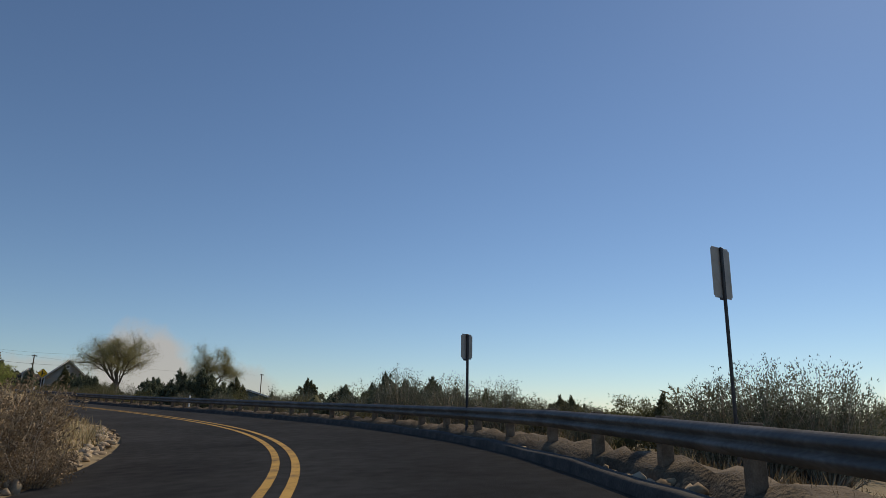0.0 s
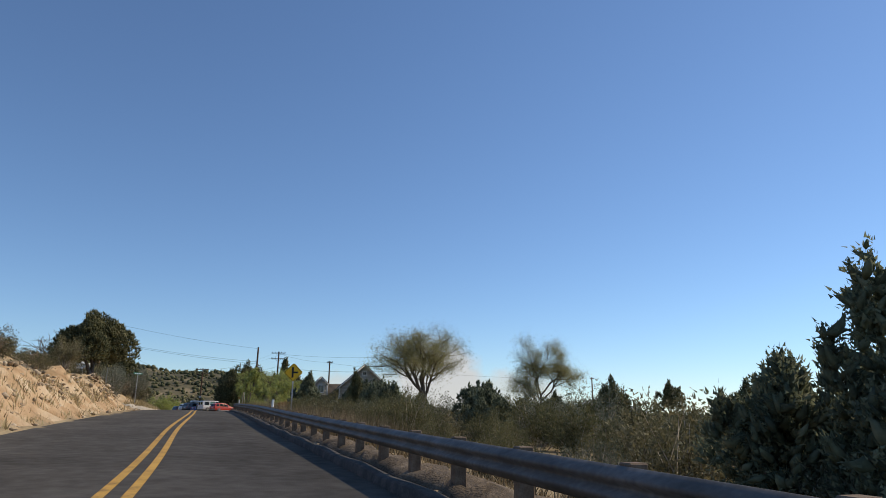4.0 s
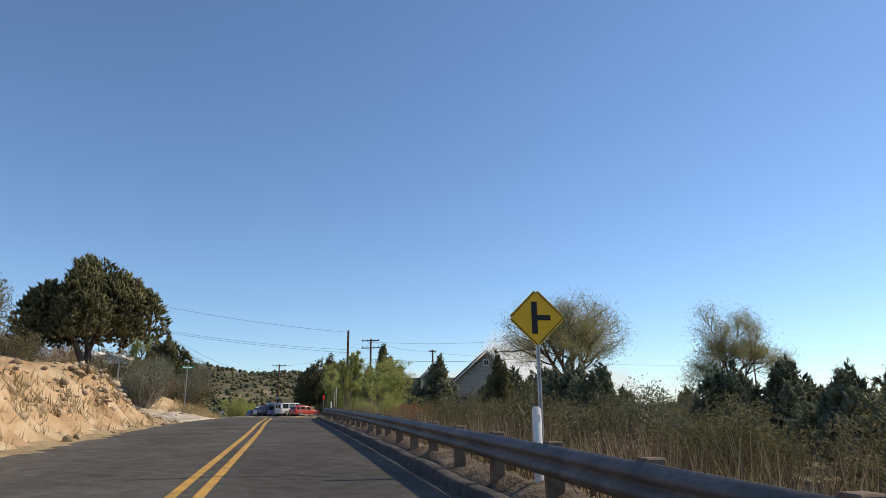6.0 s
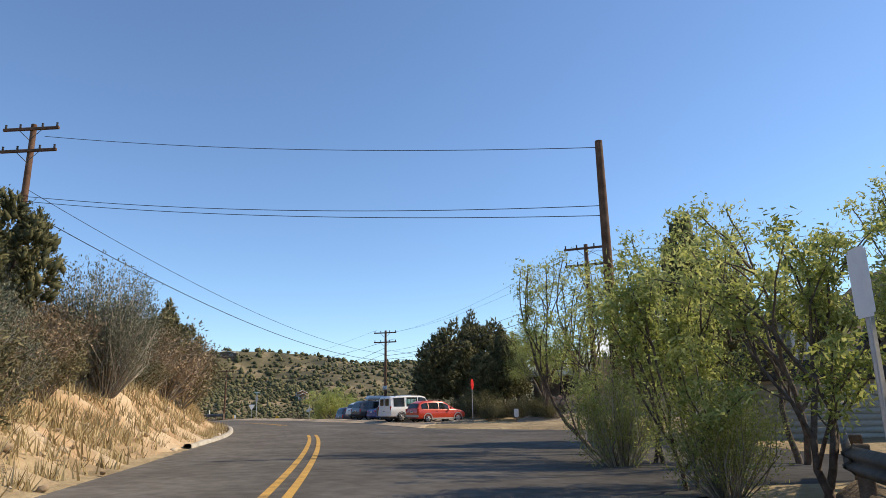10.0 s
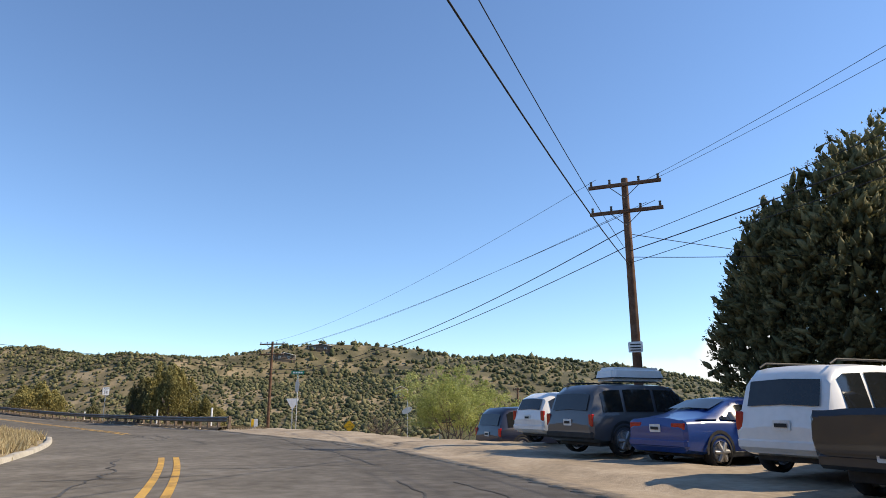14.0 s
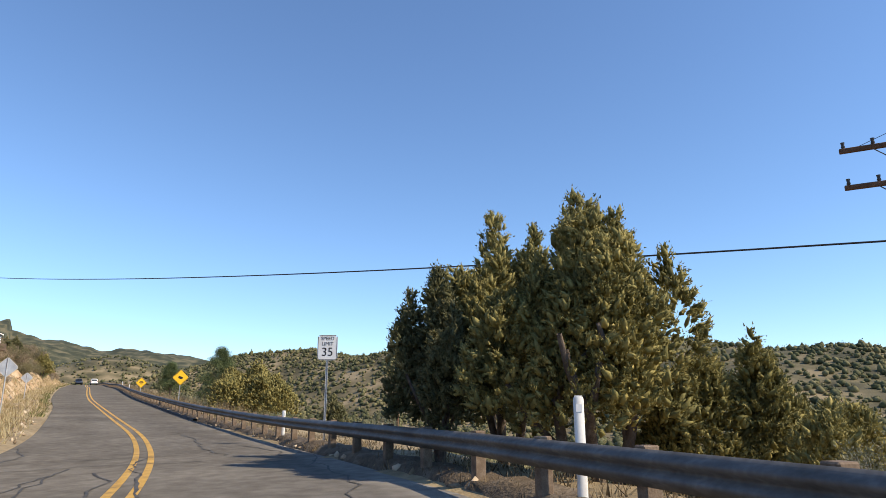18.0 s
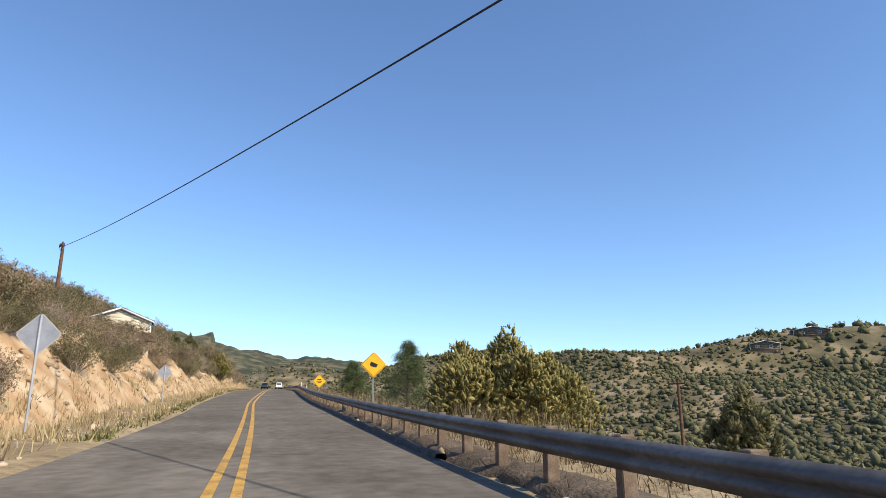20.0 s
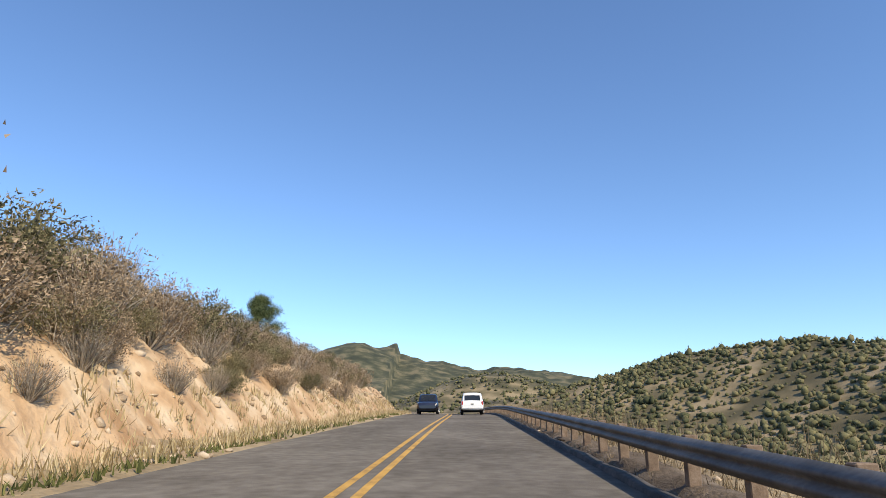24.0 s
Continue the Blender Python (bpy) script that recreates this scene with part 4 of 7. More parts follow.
blades("tall_dry_reeds", np.vstack([
    tufts(5.2, 9.6, lambda t: -RAIL(t) - 3.6, lambda t: -RAIL(t) - 0.6, 1100, 14, 0.22),
    tufts(20.5, 27, lambda t: -RAIL(t) - 3.0, lambda t: -RAIL(t) - 0.6, 900, 10, 0.22)]), 0.9, 0.26, 0.018, M["reed"], "tall dry reeds and weeds behind the guardrail")
blades("green_verge_weeds", np.vstack([
    tufts(20.8, 26, lambda t: PAVE_L(t) + 0.3, lambda t: PAVE_L(t) + 0.9, 700, 8, 0.12),
    tufts(17.5, 20, lambda t: PAVE_L(t) + 0.8, lambda t: PAVE_L(t) + 2.4, 300, 8, 0.2)]), 0.2, 0.5, 0.05, M["grass_green"], "low green weeds at the pavement edge")


def stones(name, spots, smin, smax, label):
    bm = bmesh.new()
    bmesh.ops.create_icosphere(bm, subdivisions=1, radius=1)
    v0 = np.array([v.co for v in bm.verts])
    f0 = np.array([[v.index for v in f.verts] for f in bm.faces])
    bm.free()
    n = len(spots)
    z = height(spots[:, 0], spots[:, 1])
    s = _rng.uniform(smin, smax, (n, 1, 1)) * _rng.uniform(0.4, 1.5, (n, 1, 3)) * [1, 1, 0.7]
    jit = 1 + np.clip(_rng.normal(size=(n, len(v0), 1)) * 0.3, -0.5, 0.6)
    a = _rng.uniform(0, 6.3, n)
    rot = np.zeros((n, 3, 3))
    rot[:, 0, 0], rot[:, 0, 1], rot[:, 1, 0], rot[:, 1, 1], rot[:, 2, 2] = np.cos(a), -np.sin(a), np.sin(a), np.cos(a), 1
    v = np.einsum("nij,nkj->nki", rot, v0[None] * jit * s) + np.stack([spots[:, 0], spots[:, 1], z], 1)[:, None]
    f = (f0[None] + np.arange(n)[:, None, None] * len(v0)).reshape(-1, 3)
    solid(name, mesh_of(name, v.reshape(-1, 3), f), M["rock"], label=label, category="rocks", kind="stuff")


stones("roadside_stones", np.vstack([
    tufts(-1, 2.4, lambda t: PAVE_L(t) + 0.1, lambda t: PAVE_L(t) + 1.0, 240, 3, 0.2),
    tufts(3, 9, lambda t: PAVE_L(t) + 0.4, lambda t: BANK_AT(t) + 1.8, 330, 2, 0.4),
    tufts(9, 17, lambda t: PAVE_L(t) + 0.3, lambda t: BANK_AT(t) + 2.0, 160, 2, 0.3),
    tufts(20, 27, lambda t: PAVE_L(t) + 0.6, lambda t: BANK_AT(t) + 2.6, 900, 2, 0.5)]), 0.04, 0.15, "tan stones and gravel along the bank")


stones("driveway_rocks", tufts(8.3, 9.25, lambda t: PAVE_L(t) + 0.8, lambda t: BANK_AT(t) + 2.2, 130, 2, 0.35), 0.08, 0.2, "loose tan rocks beside the driveway")
stones("bank_rocks", np.vstack([
    tufts(20.8, 26.5, lambda t: BANK_AT(t) + 0.2, lambda t: BANK_AT(t) + 3.0, 260, 2, 0.5),
    tufts(3.2, 8.8, lambda t: BANK_AT(t) + 0.2, lambda t: BANK_AT(t) + 2.0, 130, 2, 0.5)]), 0.04, 0.15, "tan rocks bedded in the cut bank")


def far_scrub():
    """Low bushes and trees that cover the hills."""
    n = 33000
    x, y = _rng.uniform(-1000, 130, n * 4), _rng.uniform(20, 800, n * 4)
    x, y = np.r_[_rng.uniform(-600, -250, 14000), x], np.r_[_rng.uniform(185, 380, 14000), y]
    k, d = road_of(x, y)
    dist = np.min(np.hypot(x[:, None] - np.array([-60, -160, -300, -420])[None], y[:, None] - np.array([100, 169, 166, 200])[None]), 1)
    dens = np.clip(1.2 - dist / 650, 0.06, 1) * (0.55 + 0.45 * (fbm(x / 28, y / 28, 9) > -0.15))
    keep = ((d > 34) | (d < -26)) & (_rng.uniform(size=len(x)) < dens)
    # keep house plots and the car park clear
    for cx, cy, r in [(-66, 150, 12), (-88, 168, 12), (-134, 190, 11), (-100, 160, 16)]:
        keep &= np.hypot(x - cx, y - cy) > r
    keep &= ~((x > -60) & (_rng.uniform(size=len(x)) < 0.75))
    x, y, d = x[keep][:n], y[keep][:n], d[keep][:n]
    n = len(x)
    z = height(x, y)
    tall = (_rng.uniform(size=n) < 0.22) & (d < 0)
    r = _rng.uniform(0.8, 2.5, n) * np.where(tall, 0.9, 1)
    r *= np.where(np.hypot(x + 420, y - 190) < 190, 0.45 + 0.4 * _rng.uniform(size=n) ** 2, 1)
    h = np.where(tall, r * _rng.uniform(1.5, 2.4, n), r * _rng.uniform(0.9, 1.5, n))
    near = dist[keep][:n] < 130
    for sel, per, leaf, words in ((near, 26, 0.26, "near_scrub"), (~near, 10, 0.4, "hillside_scrub")):
        scrub_mesh(words, x[sel], y[sel], z[sel], r[sel], h[sel], tall[sel], per, leaf)


def scrub_mesh(name, x, y, z, r, h, tall, per, leaf):
    n = len(x)
    q = unit(_rng.normal(size=(n, per, 3)))
    q[..., 2] = np.abs(q[..., 2])
    zz = q[..., 2:] ** np.where(tall, 0.8, 1.0)[:, None, None]
    shr = np.where(tall[:, None, None], 1.05 - 0.75 * zz, 1.0)
    sh = _rng.uniform(0.6, 1.05, (n, per, 1))
    c = np.concatenate([q[..., :2] * sh * shr * r[:, None, None], zz * sh * h[:, None, None]], -1) + np.stack([x, y, z], 1)[:, None]
    dd = unit(q + [0, 0, 0.5] + _rng.normal(size=(n, per, 3)) * 0.4)
    ln = np.repeat((leaf * r)[:, None], per, 1).reshape(-1, 1)
    v, f = leaves(_rng, c.reshape(-1, 3) - dd.reshape(-1, 3) * ln * 0.4, dd.reshape(-1, 3), ln, ln * 0.75)
    bm = bmesh.new()
    bmesh.ops.create_icosphere(bm, subdivisions=1, radius=1)
    v0, f0 = np.array([p.co for p in bm.verts]), np.array([[p.index for p in g.verts] for g in bm.faces])
    bm.free()
    up = v0[None, :, 2:]
    slim = np.where(tall[:, None, None], 1.0 - 0.42 * up, 1.0)
    mound = np.concatenate([v0[None, :, :2] * slim * r[:, None, None], up * h[:, None, None] * 0.62], -1) * _rng.uniform(0.66, 1.08, (n, len(v0), 1)) * 0.88
    mound += np.stack([x, y, z + h * 0.33], 1)[:, None]
    v, f = joined([(mound.reshape(-1, 3), (f0[None] + np.arange(n)[:, None, None] * len(v0)).reshape(-1, 3)), (v, f)])
    solid("hillside_scrub", mesh_of(name, v, f), M["leaf_far"], label="dark green scrub and junipers covering the hills", category="scrub", kind="stuff")


far_scrub()

for _x, _y, _k, _n in ((-139.0, 184.6, 1.5, "dark"), (-140.8, 185.4, 1.3, "brown"), (-142.2, 184.6, 1.3, "oak"), (-137.6, 184.4, 1.1, "bare"), (-91.0, 161.7, 0.9, "dark"), (-90.0, 161.4, 0.8, "dark"), (-92.2, 162.4, 1.0, "dark"), (-89.2, 161.2, 0.55, "bare"), (-88.2, 160.9, 0.45, "bare"), (-93.4, 163.2, 1.2, "oak"), (-90.6, 163.0, 1.0, "oak_b"), (-98.4, 164.6, 1.1, "dark"), (-96.6, 163.8, 1.1, "dark"), (-100.6, 166.4, 1.2, "dark"), (-95.4, 165.0, 1.0, "oak"), (-94.6, 160.6, 0.6, "dark"), (-94.9, 162.2, 0.8, "dark")):
    shrub(_n, _x, _y, _k, turn=_x * 7, group="bushes by the houses")
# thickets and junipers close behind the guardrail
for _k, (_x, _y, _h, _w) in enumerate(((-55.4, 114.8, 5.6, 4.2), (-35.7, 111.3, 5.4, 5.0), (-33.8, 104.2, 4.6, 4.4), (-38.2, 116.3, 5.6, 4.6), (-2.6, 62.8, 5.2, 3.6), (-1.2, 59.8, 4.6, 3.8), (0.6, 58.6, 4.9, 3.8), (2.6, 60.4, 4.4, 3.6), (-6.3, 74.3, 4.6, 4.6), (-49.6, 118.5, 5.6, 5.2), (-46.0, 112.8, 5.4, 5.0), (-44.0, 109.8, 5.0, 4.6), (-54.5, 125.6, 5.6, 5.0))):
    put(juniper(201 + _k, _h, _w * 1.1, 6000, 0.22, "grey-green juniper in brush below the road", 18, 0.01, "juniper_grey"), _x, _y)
for _x, _y, _k, _n in ((-59.3, 120.1, 1.3, "willow"), (-57.1, 116.5, 1.5, "dark"), (-53.9, 111.9, 1.4, "brown"), (-53.1, 110.0, 1.4, "dark"), (-51.6, 107.2, 1.2, "oak"), (-56.2, 113.2, 1.2, "brown"), (-50.2, 109.6, 1.6, "dark"), (-48.6, 104.6, 1.3, "oak"), (-58.6, 117.4, 1.2, "brown"), (-46.6, 102.0, 1.3, "dark")):
    shrub(_n, _x, _y, _k, turn=_x * 5, group="bushes behind the guardrail")
# sage and a row of dark junipers beyond the first bend
for _x, _y, _k in ((6.6, 26.2, 1.5), (5.6, 26.6, 1.3), (7.7, 25.6, 1.45), (3.6, 30.5, 0.7), (1.4, 35.0, 1.1), (-0.2, 36.5, 1.15), (-2.2, 38.0, 1.2)):
    shrub("sage", _x, _y, _k, turn=_x, group="bushes behind the guardrail")
_row = juniper(61, 6.4, 6.0, 3600, 0.34, "dark rounded juniper across the valley", 14, 0.01)
put(_row, -21.0, 177.0, z=0.3)
for _x, _y, _z, _k in ((7.6, 34.2, -3.0, 0.42), (-10, 172, 0.0, 0.9), (-2, 165, -0.8, 1.0), (8, 158, -1.5, 0.9), (16, 150, -2.0, 1.0), (26, 140, -2.5, 0.9), (-30, 182, 0.5, 1.0), (-14, 120, -1.5, 1.0), (-4, 118, -2.0, 1.05), (6, 112, -2.2, 0.95), (14, 116, -2.2, 1.05), (-46, 176, 0.5, 0.9), (24, 108, -2.5, 0.95), (34, 128, -2.5, 0.9), (-26, 118, -1.5, 0.95), (-8, 92, -2.6, 0.75), (4, 86, -2.6, 0.75), (20, 90, -2.6, 0.8), (-33, 132, -1.8, 0.8), (-60, 160, -1.5, 0.9)):
    copy_thing(_row, pose(_x, _y, min(_z, gz(_x, _y)), 0, 0, _x * 37) @ Matrix.Scale(_k, 4))
# taller junipers on the left slope
for _x, _y, _k in ((-101.5, 137.6, 0.75), (-262, 152.0, 0.55), (-276.0, 151.2, 0.6), (-298, 149, 0.5), (-330, 146, 0.45)):
    copy_thing(_row, pose(_x, _y, gz(_x, _y) - 0.1, 0, 0, _x * 37) @ Matrix.Scale(_k, 4))
for _t, _l, _k in ((24.42, 7.2, 0.9), (24.5, 7.6, 1.0), (24.66, 7.4, 0.95), (24.8, 7.7, 0.9), (22.62, 7.6, 0.9), (23.5, 7.5, 0.8)):
    shrub("bare", *beside(_t, _l), _k * 0.8, group="brush on the hillside")
for _x, _y, _k in ((-53.4, 107.4, 1.15), (-52.4, 106.0, 1.05), (-54.4, 108.8, 1.1), (-51.2, 104.6, 0.95), (-55.2, 110.2, 1.0)):
    shrub("rust", _x, _y, _k, turn=_x * 5, group="bushes behind the guardrail")
for _t, _l, _k, _n in ((13.35, 6.8, 2.0, "brown"), (13.12, 6.6, 2.1, "oak"), (13.6, 7.2, 2.0, "brown"), (12.9, 6.9, 2.2, "brown"), (14.4, 6.8, 1.8, "brown"), (14.7, 7.2, 1.6, "oak"), (12.95, 8.2, 2.6, "oak")):
    shrub(_n, *beside(_t, _l), _k, group="brush above the bank")
for _t, _l, _k, _n in ((23.4, 9.0, 2.0, "brown"), (23.46, 9.6, 2.1, "oak"), (23.42, 11.0, 2.5, "brown"), (23.55, 9.2, 1.7, "brown"), (23.34, 9.4, 2.2, "oak"), (24.4, 8.8, 1.8, "brown"), (24.46, 9.8, 2.0, "oak"), (24.55, 9.0, 1.6, "brown"), (24.62, 9.4, 1.7, "bare"), (24.72, 9.2, 1.5, "brown"), (22.45, 9.0, 1.7, "brown"), (22.6, 9.2, 1.6, "oak"), (24.36, 10.6, 2.2, "brown"), (23.7, 8.6, 1.3, "bare"), (23.85, 8.8, 1.4, "brown")):
    shrub(_n, *beside(_t, _l), _k, turn=_t * 40, group="brush on the hillside")
shrub("green", *beside(23.35, 7.4), 1.7, "tall bright green bush on the bank", group="brush on the hillside")
for _x, _y, _k in ((-9.0, 21.5, 0.90), (-8.2, 20.8, 0.60), (-9.8, 23.4, 1.00)):
    shrub("brown", _x, _y, _k, "tall brown dry weeds on the mound", turn=_x)
# ---------------------------------------------------------------- verges, kerbs, aprons
def inside(poly, x, y):
    x, y = np.asarray(x), np.asarray(y)
    c = np.zeros(x.shape, bool)
    for (x0, y0), (x1, y1) in zip(poly, poly[1:] + poly[:1]):
        c ^= ((y0 > y) != (y1 > y)) & (x < (x1 - x0) * (y - y0) / (y1 - y0 + 1e-12) + x0)
    return c


def patch(name, poly, material, lift, label, category="ground", cell=0.3):
    """A level-ish surface laid on the ground inside an outline."""
    p = np.array(poly)
    xs, ys = np.arange(p[:, 0].min(), p[:, 0].max(), cell), np.arange(p[:, 1].min(), p[:, 1].max(), cell)
    gx, gy = np.meshgrid(xs, ys, indexing="ij")
    z = height(gx.ravel(), gy.ravel()) + lift
    k, d = road_of(gx.ravel(), gy.ravel())
    t = TT[k]
    paved = (d < PAVE_L(t) + 0.4) & (d > -PAVE_R(t) - 0.4)
    z = np.where(paved, np.maximum(z, LINE[k, 3] - 0.008 * np.abs(d) - TILT(t) * d + 0.012), z)
    f = grid_faces(len(xs), len(ys))
    cx, cy = gx.ravel()[f].mean(1), gy.ravel()[f].mean(1)
    f = f[inside(poly, cx, cy)]
    used, inv = np.unique(f, return_inverse=True)
    v = np.stack([gx.ravel(), gy.ravel(), z], 1)[used]
    f = inv.reshape(-1, 4)
    # its rim goes down into the ground
    e = np.concatenate([f[:, [a, (a + 1) % 4]] for a in range(4)])
    key = np.sort(e, 1)
    _, at, times = np.unique(key[:, 0].astype(np.int64) * len(v) + key[:, 1], return_index=True, return_counts=True)
    rim = e[at[times == 1]]
    f = np.vstack([f, np.column_stack([rim[:, 1], rim[:, 0], rim[:, 0] + len(v), rim[:, 1] + len(v)])])
    v = np.vstack([v, v - [0, 0, 0.35]])
    return solid(name, mesh_of(name, v, f, False), material, label=label, category=category, kind="structure")


M["gravel"] = mat("pale_gravel", [(0.36, 0.3, 0.22), (0.5, 0.43, 0.33), (0.64, 0.57, 0.46)], 1.2, 0.95, bump=0.8, bump_scale=25)
M["dirt_lot"] = mat("pale_dirt_and_asphalt", [(0.19, 0.15, 0.105), (0.32, 0.255, 0.18), (0.44, 0.36, 0.265)], 0.7, 0.95, bump=0.6, bump_scale=30)
M["concrete"] = mat("worn_concrete_kerb", [(0.28, 0.25, 0.2), (0.4, 0.36, 0.29), (0.5, 0.46, 0.38)], 1.5, 0.9)
M["tar"] = mat("black_tar_seal", [(0.04, 0.038, 0.035), (0.07, 0.066, 0.06), (0.11, 0.104, 0.095)], 3, 0.85, bump=0.1)


def p2(t, left):
    q = at_road(t, left)
    return (q.x, q.y)


patch("parking_lot", [p2(13.4, -6.8), p2(13.8, -6.3), p2(14.4, -6.2), p2(15.0, -6.1), p2(15.7, -6.3), (-121.5, 173.0), (-112, 171.5), (-98, 162.5), (-94.6, 157.8), (-95.6, 155.4)], M["dirt_lot"], 0.035, "pale dirt parking strip beside the road", "car park")
patch("side_lane", [p2(15.6, -6.2), p2(15.9, -6.0), p2(16.3, -5.0), p2(16.6, -4.5), p2(16.95, -4.5), p2(17.2, -4.6), p2(17.2, -5.6), (-139.0, 181.5), (-130, 184), (-122, 174.0)], M["dirt_lot"], 0.03, "dusty side lane dropping away from the road", "road")
patch("gravel_driveway", [p2(9.15, 4.6), p2(10.2, 4.0), p2(10.5, 10.5), p2(11.3, 21), p2(10.6, 24), p2(9.7, 18), p2(9.25, 9.5)], M["gravel"], 0.03, "pale gravel driveway climbing the bank", "driveway")
patch("driveway_apron", [p2(9.1, 4.65), p2(9.75, 4.2), p2(9.85, 7.5), p2(10.25, 20), p2(10.0, 20), p2(9.5, 10)], M["concrete"], 0.05, "worn concrete wheel track on the driveway", "driveway")


def kerb(t0, t1, off, w, h, material, name, label, foot=0.12):
    """A low ridge along the road."""
    i0, i1 = int(along(t0)), int(along(t1))
    prof = [(-w / 2, -foot), (-w / 2 * 0.8, h * 0.8), (-w * 0.2, h), (w * 0.2, h), (w / 2 * 0.8, h * 0.8), (w / 2, -foot)]
    v = []
    for k in range(i0, i1 + 1):
        t = TT[k]
        for a, z in prof:
            o = float(off(t)) + a
            v.append((LINE[k, 1] + LEFT[k, 0] * o, LINE[k, 2] + LEFT[k, 1] * o, LINE[k, 3] + z - float(TILT(t)) * o + 0.02 * math.sin(k * 1.7)))
    return solid(name, mesh_of(name, v, grid_faces(i1 - i0 + 1, len(prof))), material, label=label, category="kerb", kind="structure")


kerb(-1.5, 10.7, lambda t: -PAVE_R(t) + 0.05, 0.3, 0.13, M["berm"], "asphalt_kerb", "dark asphalt kerb and shade line below the guardrail")
# dark strip modelled for the rail's shade and debris along this stretch
kerb(20.6, 27, lambda t: -PAVE_R(t) + 0.02, 0.26, 0.06, M["berm"], "asphalt_kerb", "dark asphalt kerb and shade line below the guardrail")
M["soil"] = mat("dark_stony_soil", [(0.06, 0.045, 0.03), (0.12, 0.09, 0.06), (0.22, 0.175, 0.125)], 2.2, 0.95, bump=0.9, bump_scale=18, dist=0.05)


def berm(t0, t1, off, h):
    """Heaped soil under the guardrail, lumpy along its length."""
    i, v, rows = along(t0), [], 0
    while i < along(t1):
        k = int(i)
        u = i - k
        p = LINE[k] * (1 - u) + LINE[k + 1] * u
        for a, z in ((0.4, -0.1), (0.25, h * 0.55), (0.05, h), (-0.2, h * 0.95), (-0.5, h * 0.7), (-0.9, -0.3)):
            o = -float(off(p[0])) + a + _rng.normal() * 0.05
            v.append((p[1] + LEFT[k, 0] * o, p[2] + LEFT[k, 1] * o, p[3] + z * _rng.uniform(0.5, 1.3) - float(TILT(p[0])) * o))
        rows += 1
        i += 0.4
    solid("dirt_berm", mesh_of("dirt_berm", v, grid_faces(rows, 6), True), M["soil"], label="low lumpy berm of dirt under the guardrail", category="ground", kind="structure")


berm(-1.5, 10.7, lambda t: RAIL(t) + 0.1, 0.22)
berm(17.3, 27, lambda t: RAIL(t) + 0.1, 0.15)
stones("rail_stones", np.vstack([tufts(-1, 10.5, lambda t: -RAIL(t) - 0.5, lambda t: -RAIL(t) + 0.35, 420, 2, 0.2), tufts(17.4, 27, lambda t: -RAIL(t) - 0.5, lambda t: -RAIL(t) + 0.35, 420, 2, 0.2)]), 0.03, 0.12, "stones and gravel under the guardrail")
kerb(12.0, 17.2, lambda t: PAVE_L(t) + 0.1, 0.3, 0.1, M["concrete"], "concrete_kerb", "worn pale concrete kerb beside dry grass")


def tar_lines(t0, t1, n, cross, middle=None):
    """Meandering tar seals on the pavement, each its own strip."""
    for k in range(n):
        t = _rng.uniform(t0, t1)
        i = along(t)
        pts = []
        o = _rng.uniform(-PAVE_R(t) + 0.5, PAVE_L(t) - 0.5) if middle is None else _rng.normal() * 0.2 + middle
        m = _rng.integers(10, 26)
        for j in range(m):
            if cross:
                o += 0.28
                i += _rng.normal() * 0.06
            else:
                i += 0.45
                o += _rng.normal() * 0.1
            if not -PAVE_R(t) + 0.2 < o < PAVE_L(t) - 0.2:
                break
            kk = min(int(i), len(LINE) - 2)
            u = i - kk
            p = LINE[kk] * (1 - u) + LINE[kk + 1] * u
            pts.append((p[1] + LEFT[kk, 0] * o, p[2] + LEFT[kk, 1] * o, p[3] + 0.008 - 0.008 * abs(o) - float(TILT(p[0])) * o))
        if len(pts) < 3:
            continue
        q = np.array(pts)
        d = unit(np.gradient(q[:, :2], axis=0))
        w = _rng.uniform(0.012, 0.032, len(q))[:, None]
        nrm = np.stack([-d[:, 1], d[:, 0]], 1)
        a, b = q.copy(), q.copy()
        a[:, :2] += nrm * w
        b[:, :2] -= nrm * w
        v = np.stack([a, b], 1).reshape(-1, 3)
        solid("tar_seal", mesh_of("tar_seal", v, grid_faces(len(q), 2)), M["tar"], road)


tar_lines(12.0, 19.6, 34, False)
tar_lines(12.0, 19.6, 20, True)
tar_lines(20.5, 26, 18, True)
tar_lines(5, 10, 6, True)
tar_lines(12.7, 13.8, 2, False, 0.0)
tar_lines(15.4, 16.6, 2, False, 0.0)
# ---------------------------------------------------------------- signs, markers, poles, wires
M["sign_white"] = mat("white_sign_sheet", [(0.72, 0.72, 0.7), (0.8, 0.8, 0.78), (0.84, 0.84, 0.82)], 3, 0.45, bump=0)
M["sign_back"] = mat("bare_aluminium_sign_back", [(0.42, 0.42, 0.42), (0.52, 0.52, 0.52), (0.6, 0.6, 0.6)], 3, 0.45, metal=0.7, bump=0.03)
M["sign_yellow"] = mat("yellow_sign_sheet", [(0.74, 0.4, 0.02), (0.82, 0.46, 0.02), (0.86, 0.5, 0.03)], 3, 0.45, bump=0)
M["sign_black"] = mat("black_sign_print", [(0.012, 0.012, 0.012), (0.018, 0.018, 0.018), (0.025, 0.025, 0.025)], 3, 0.5, bump=0)
M["sign_green"] = mat("green_sign_sheet", [(0.0, 0.16, 0.1), (0.0, 0.2, 0.13), (0.01, 0.24, 0.15)], 3, 0.45, bump=0)
M["sign_red"] = mat("red_sign_sheet", [(0.5, 0.02, 0.015), (0.58, 0.025, 0.02), (0.62, 0.03, 0.025)], 3, 0.45, bump=0)
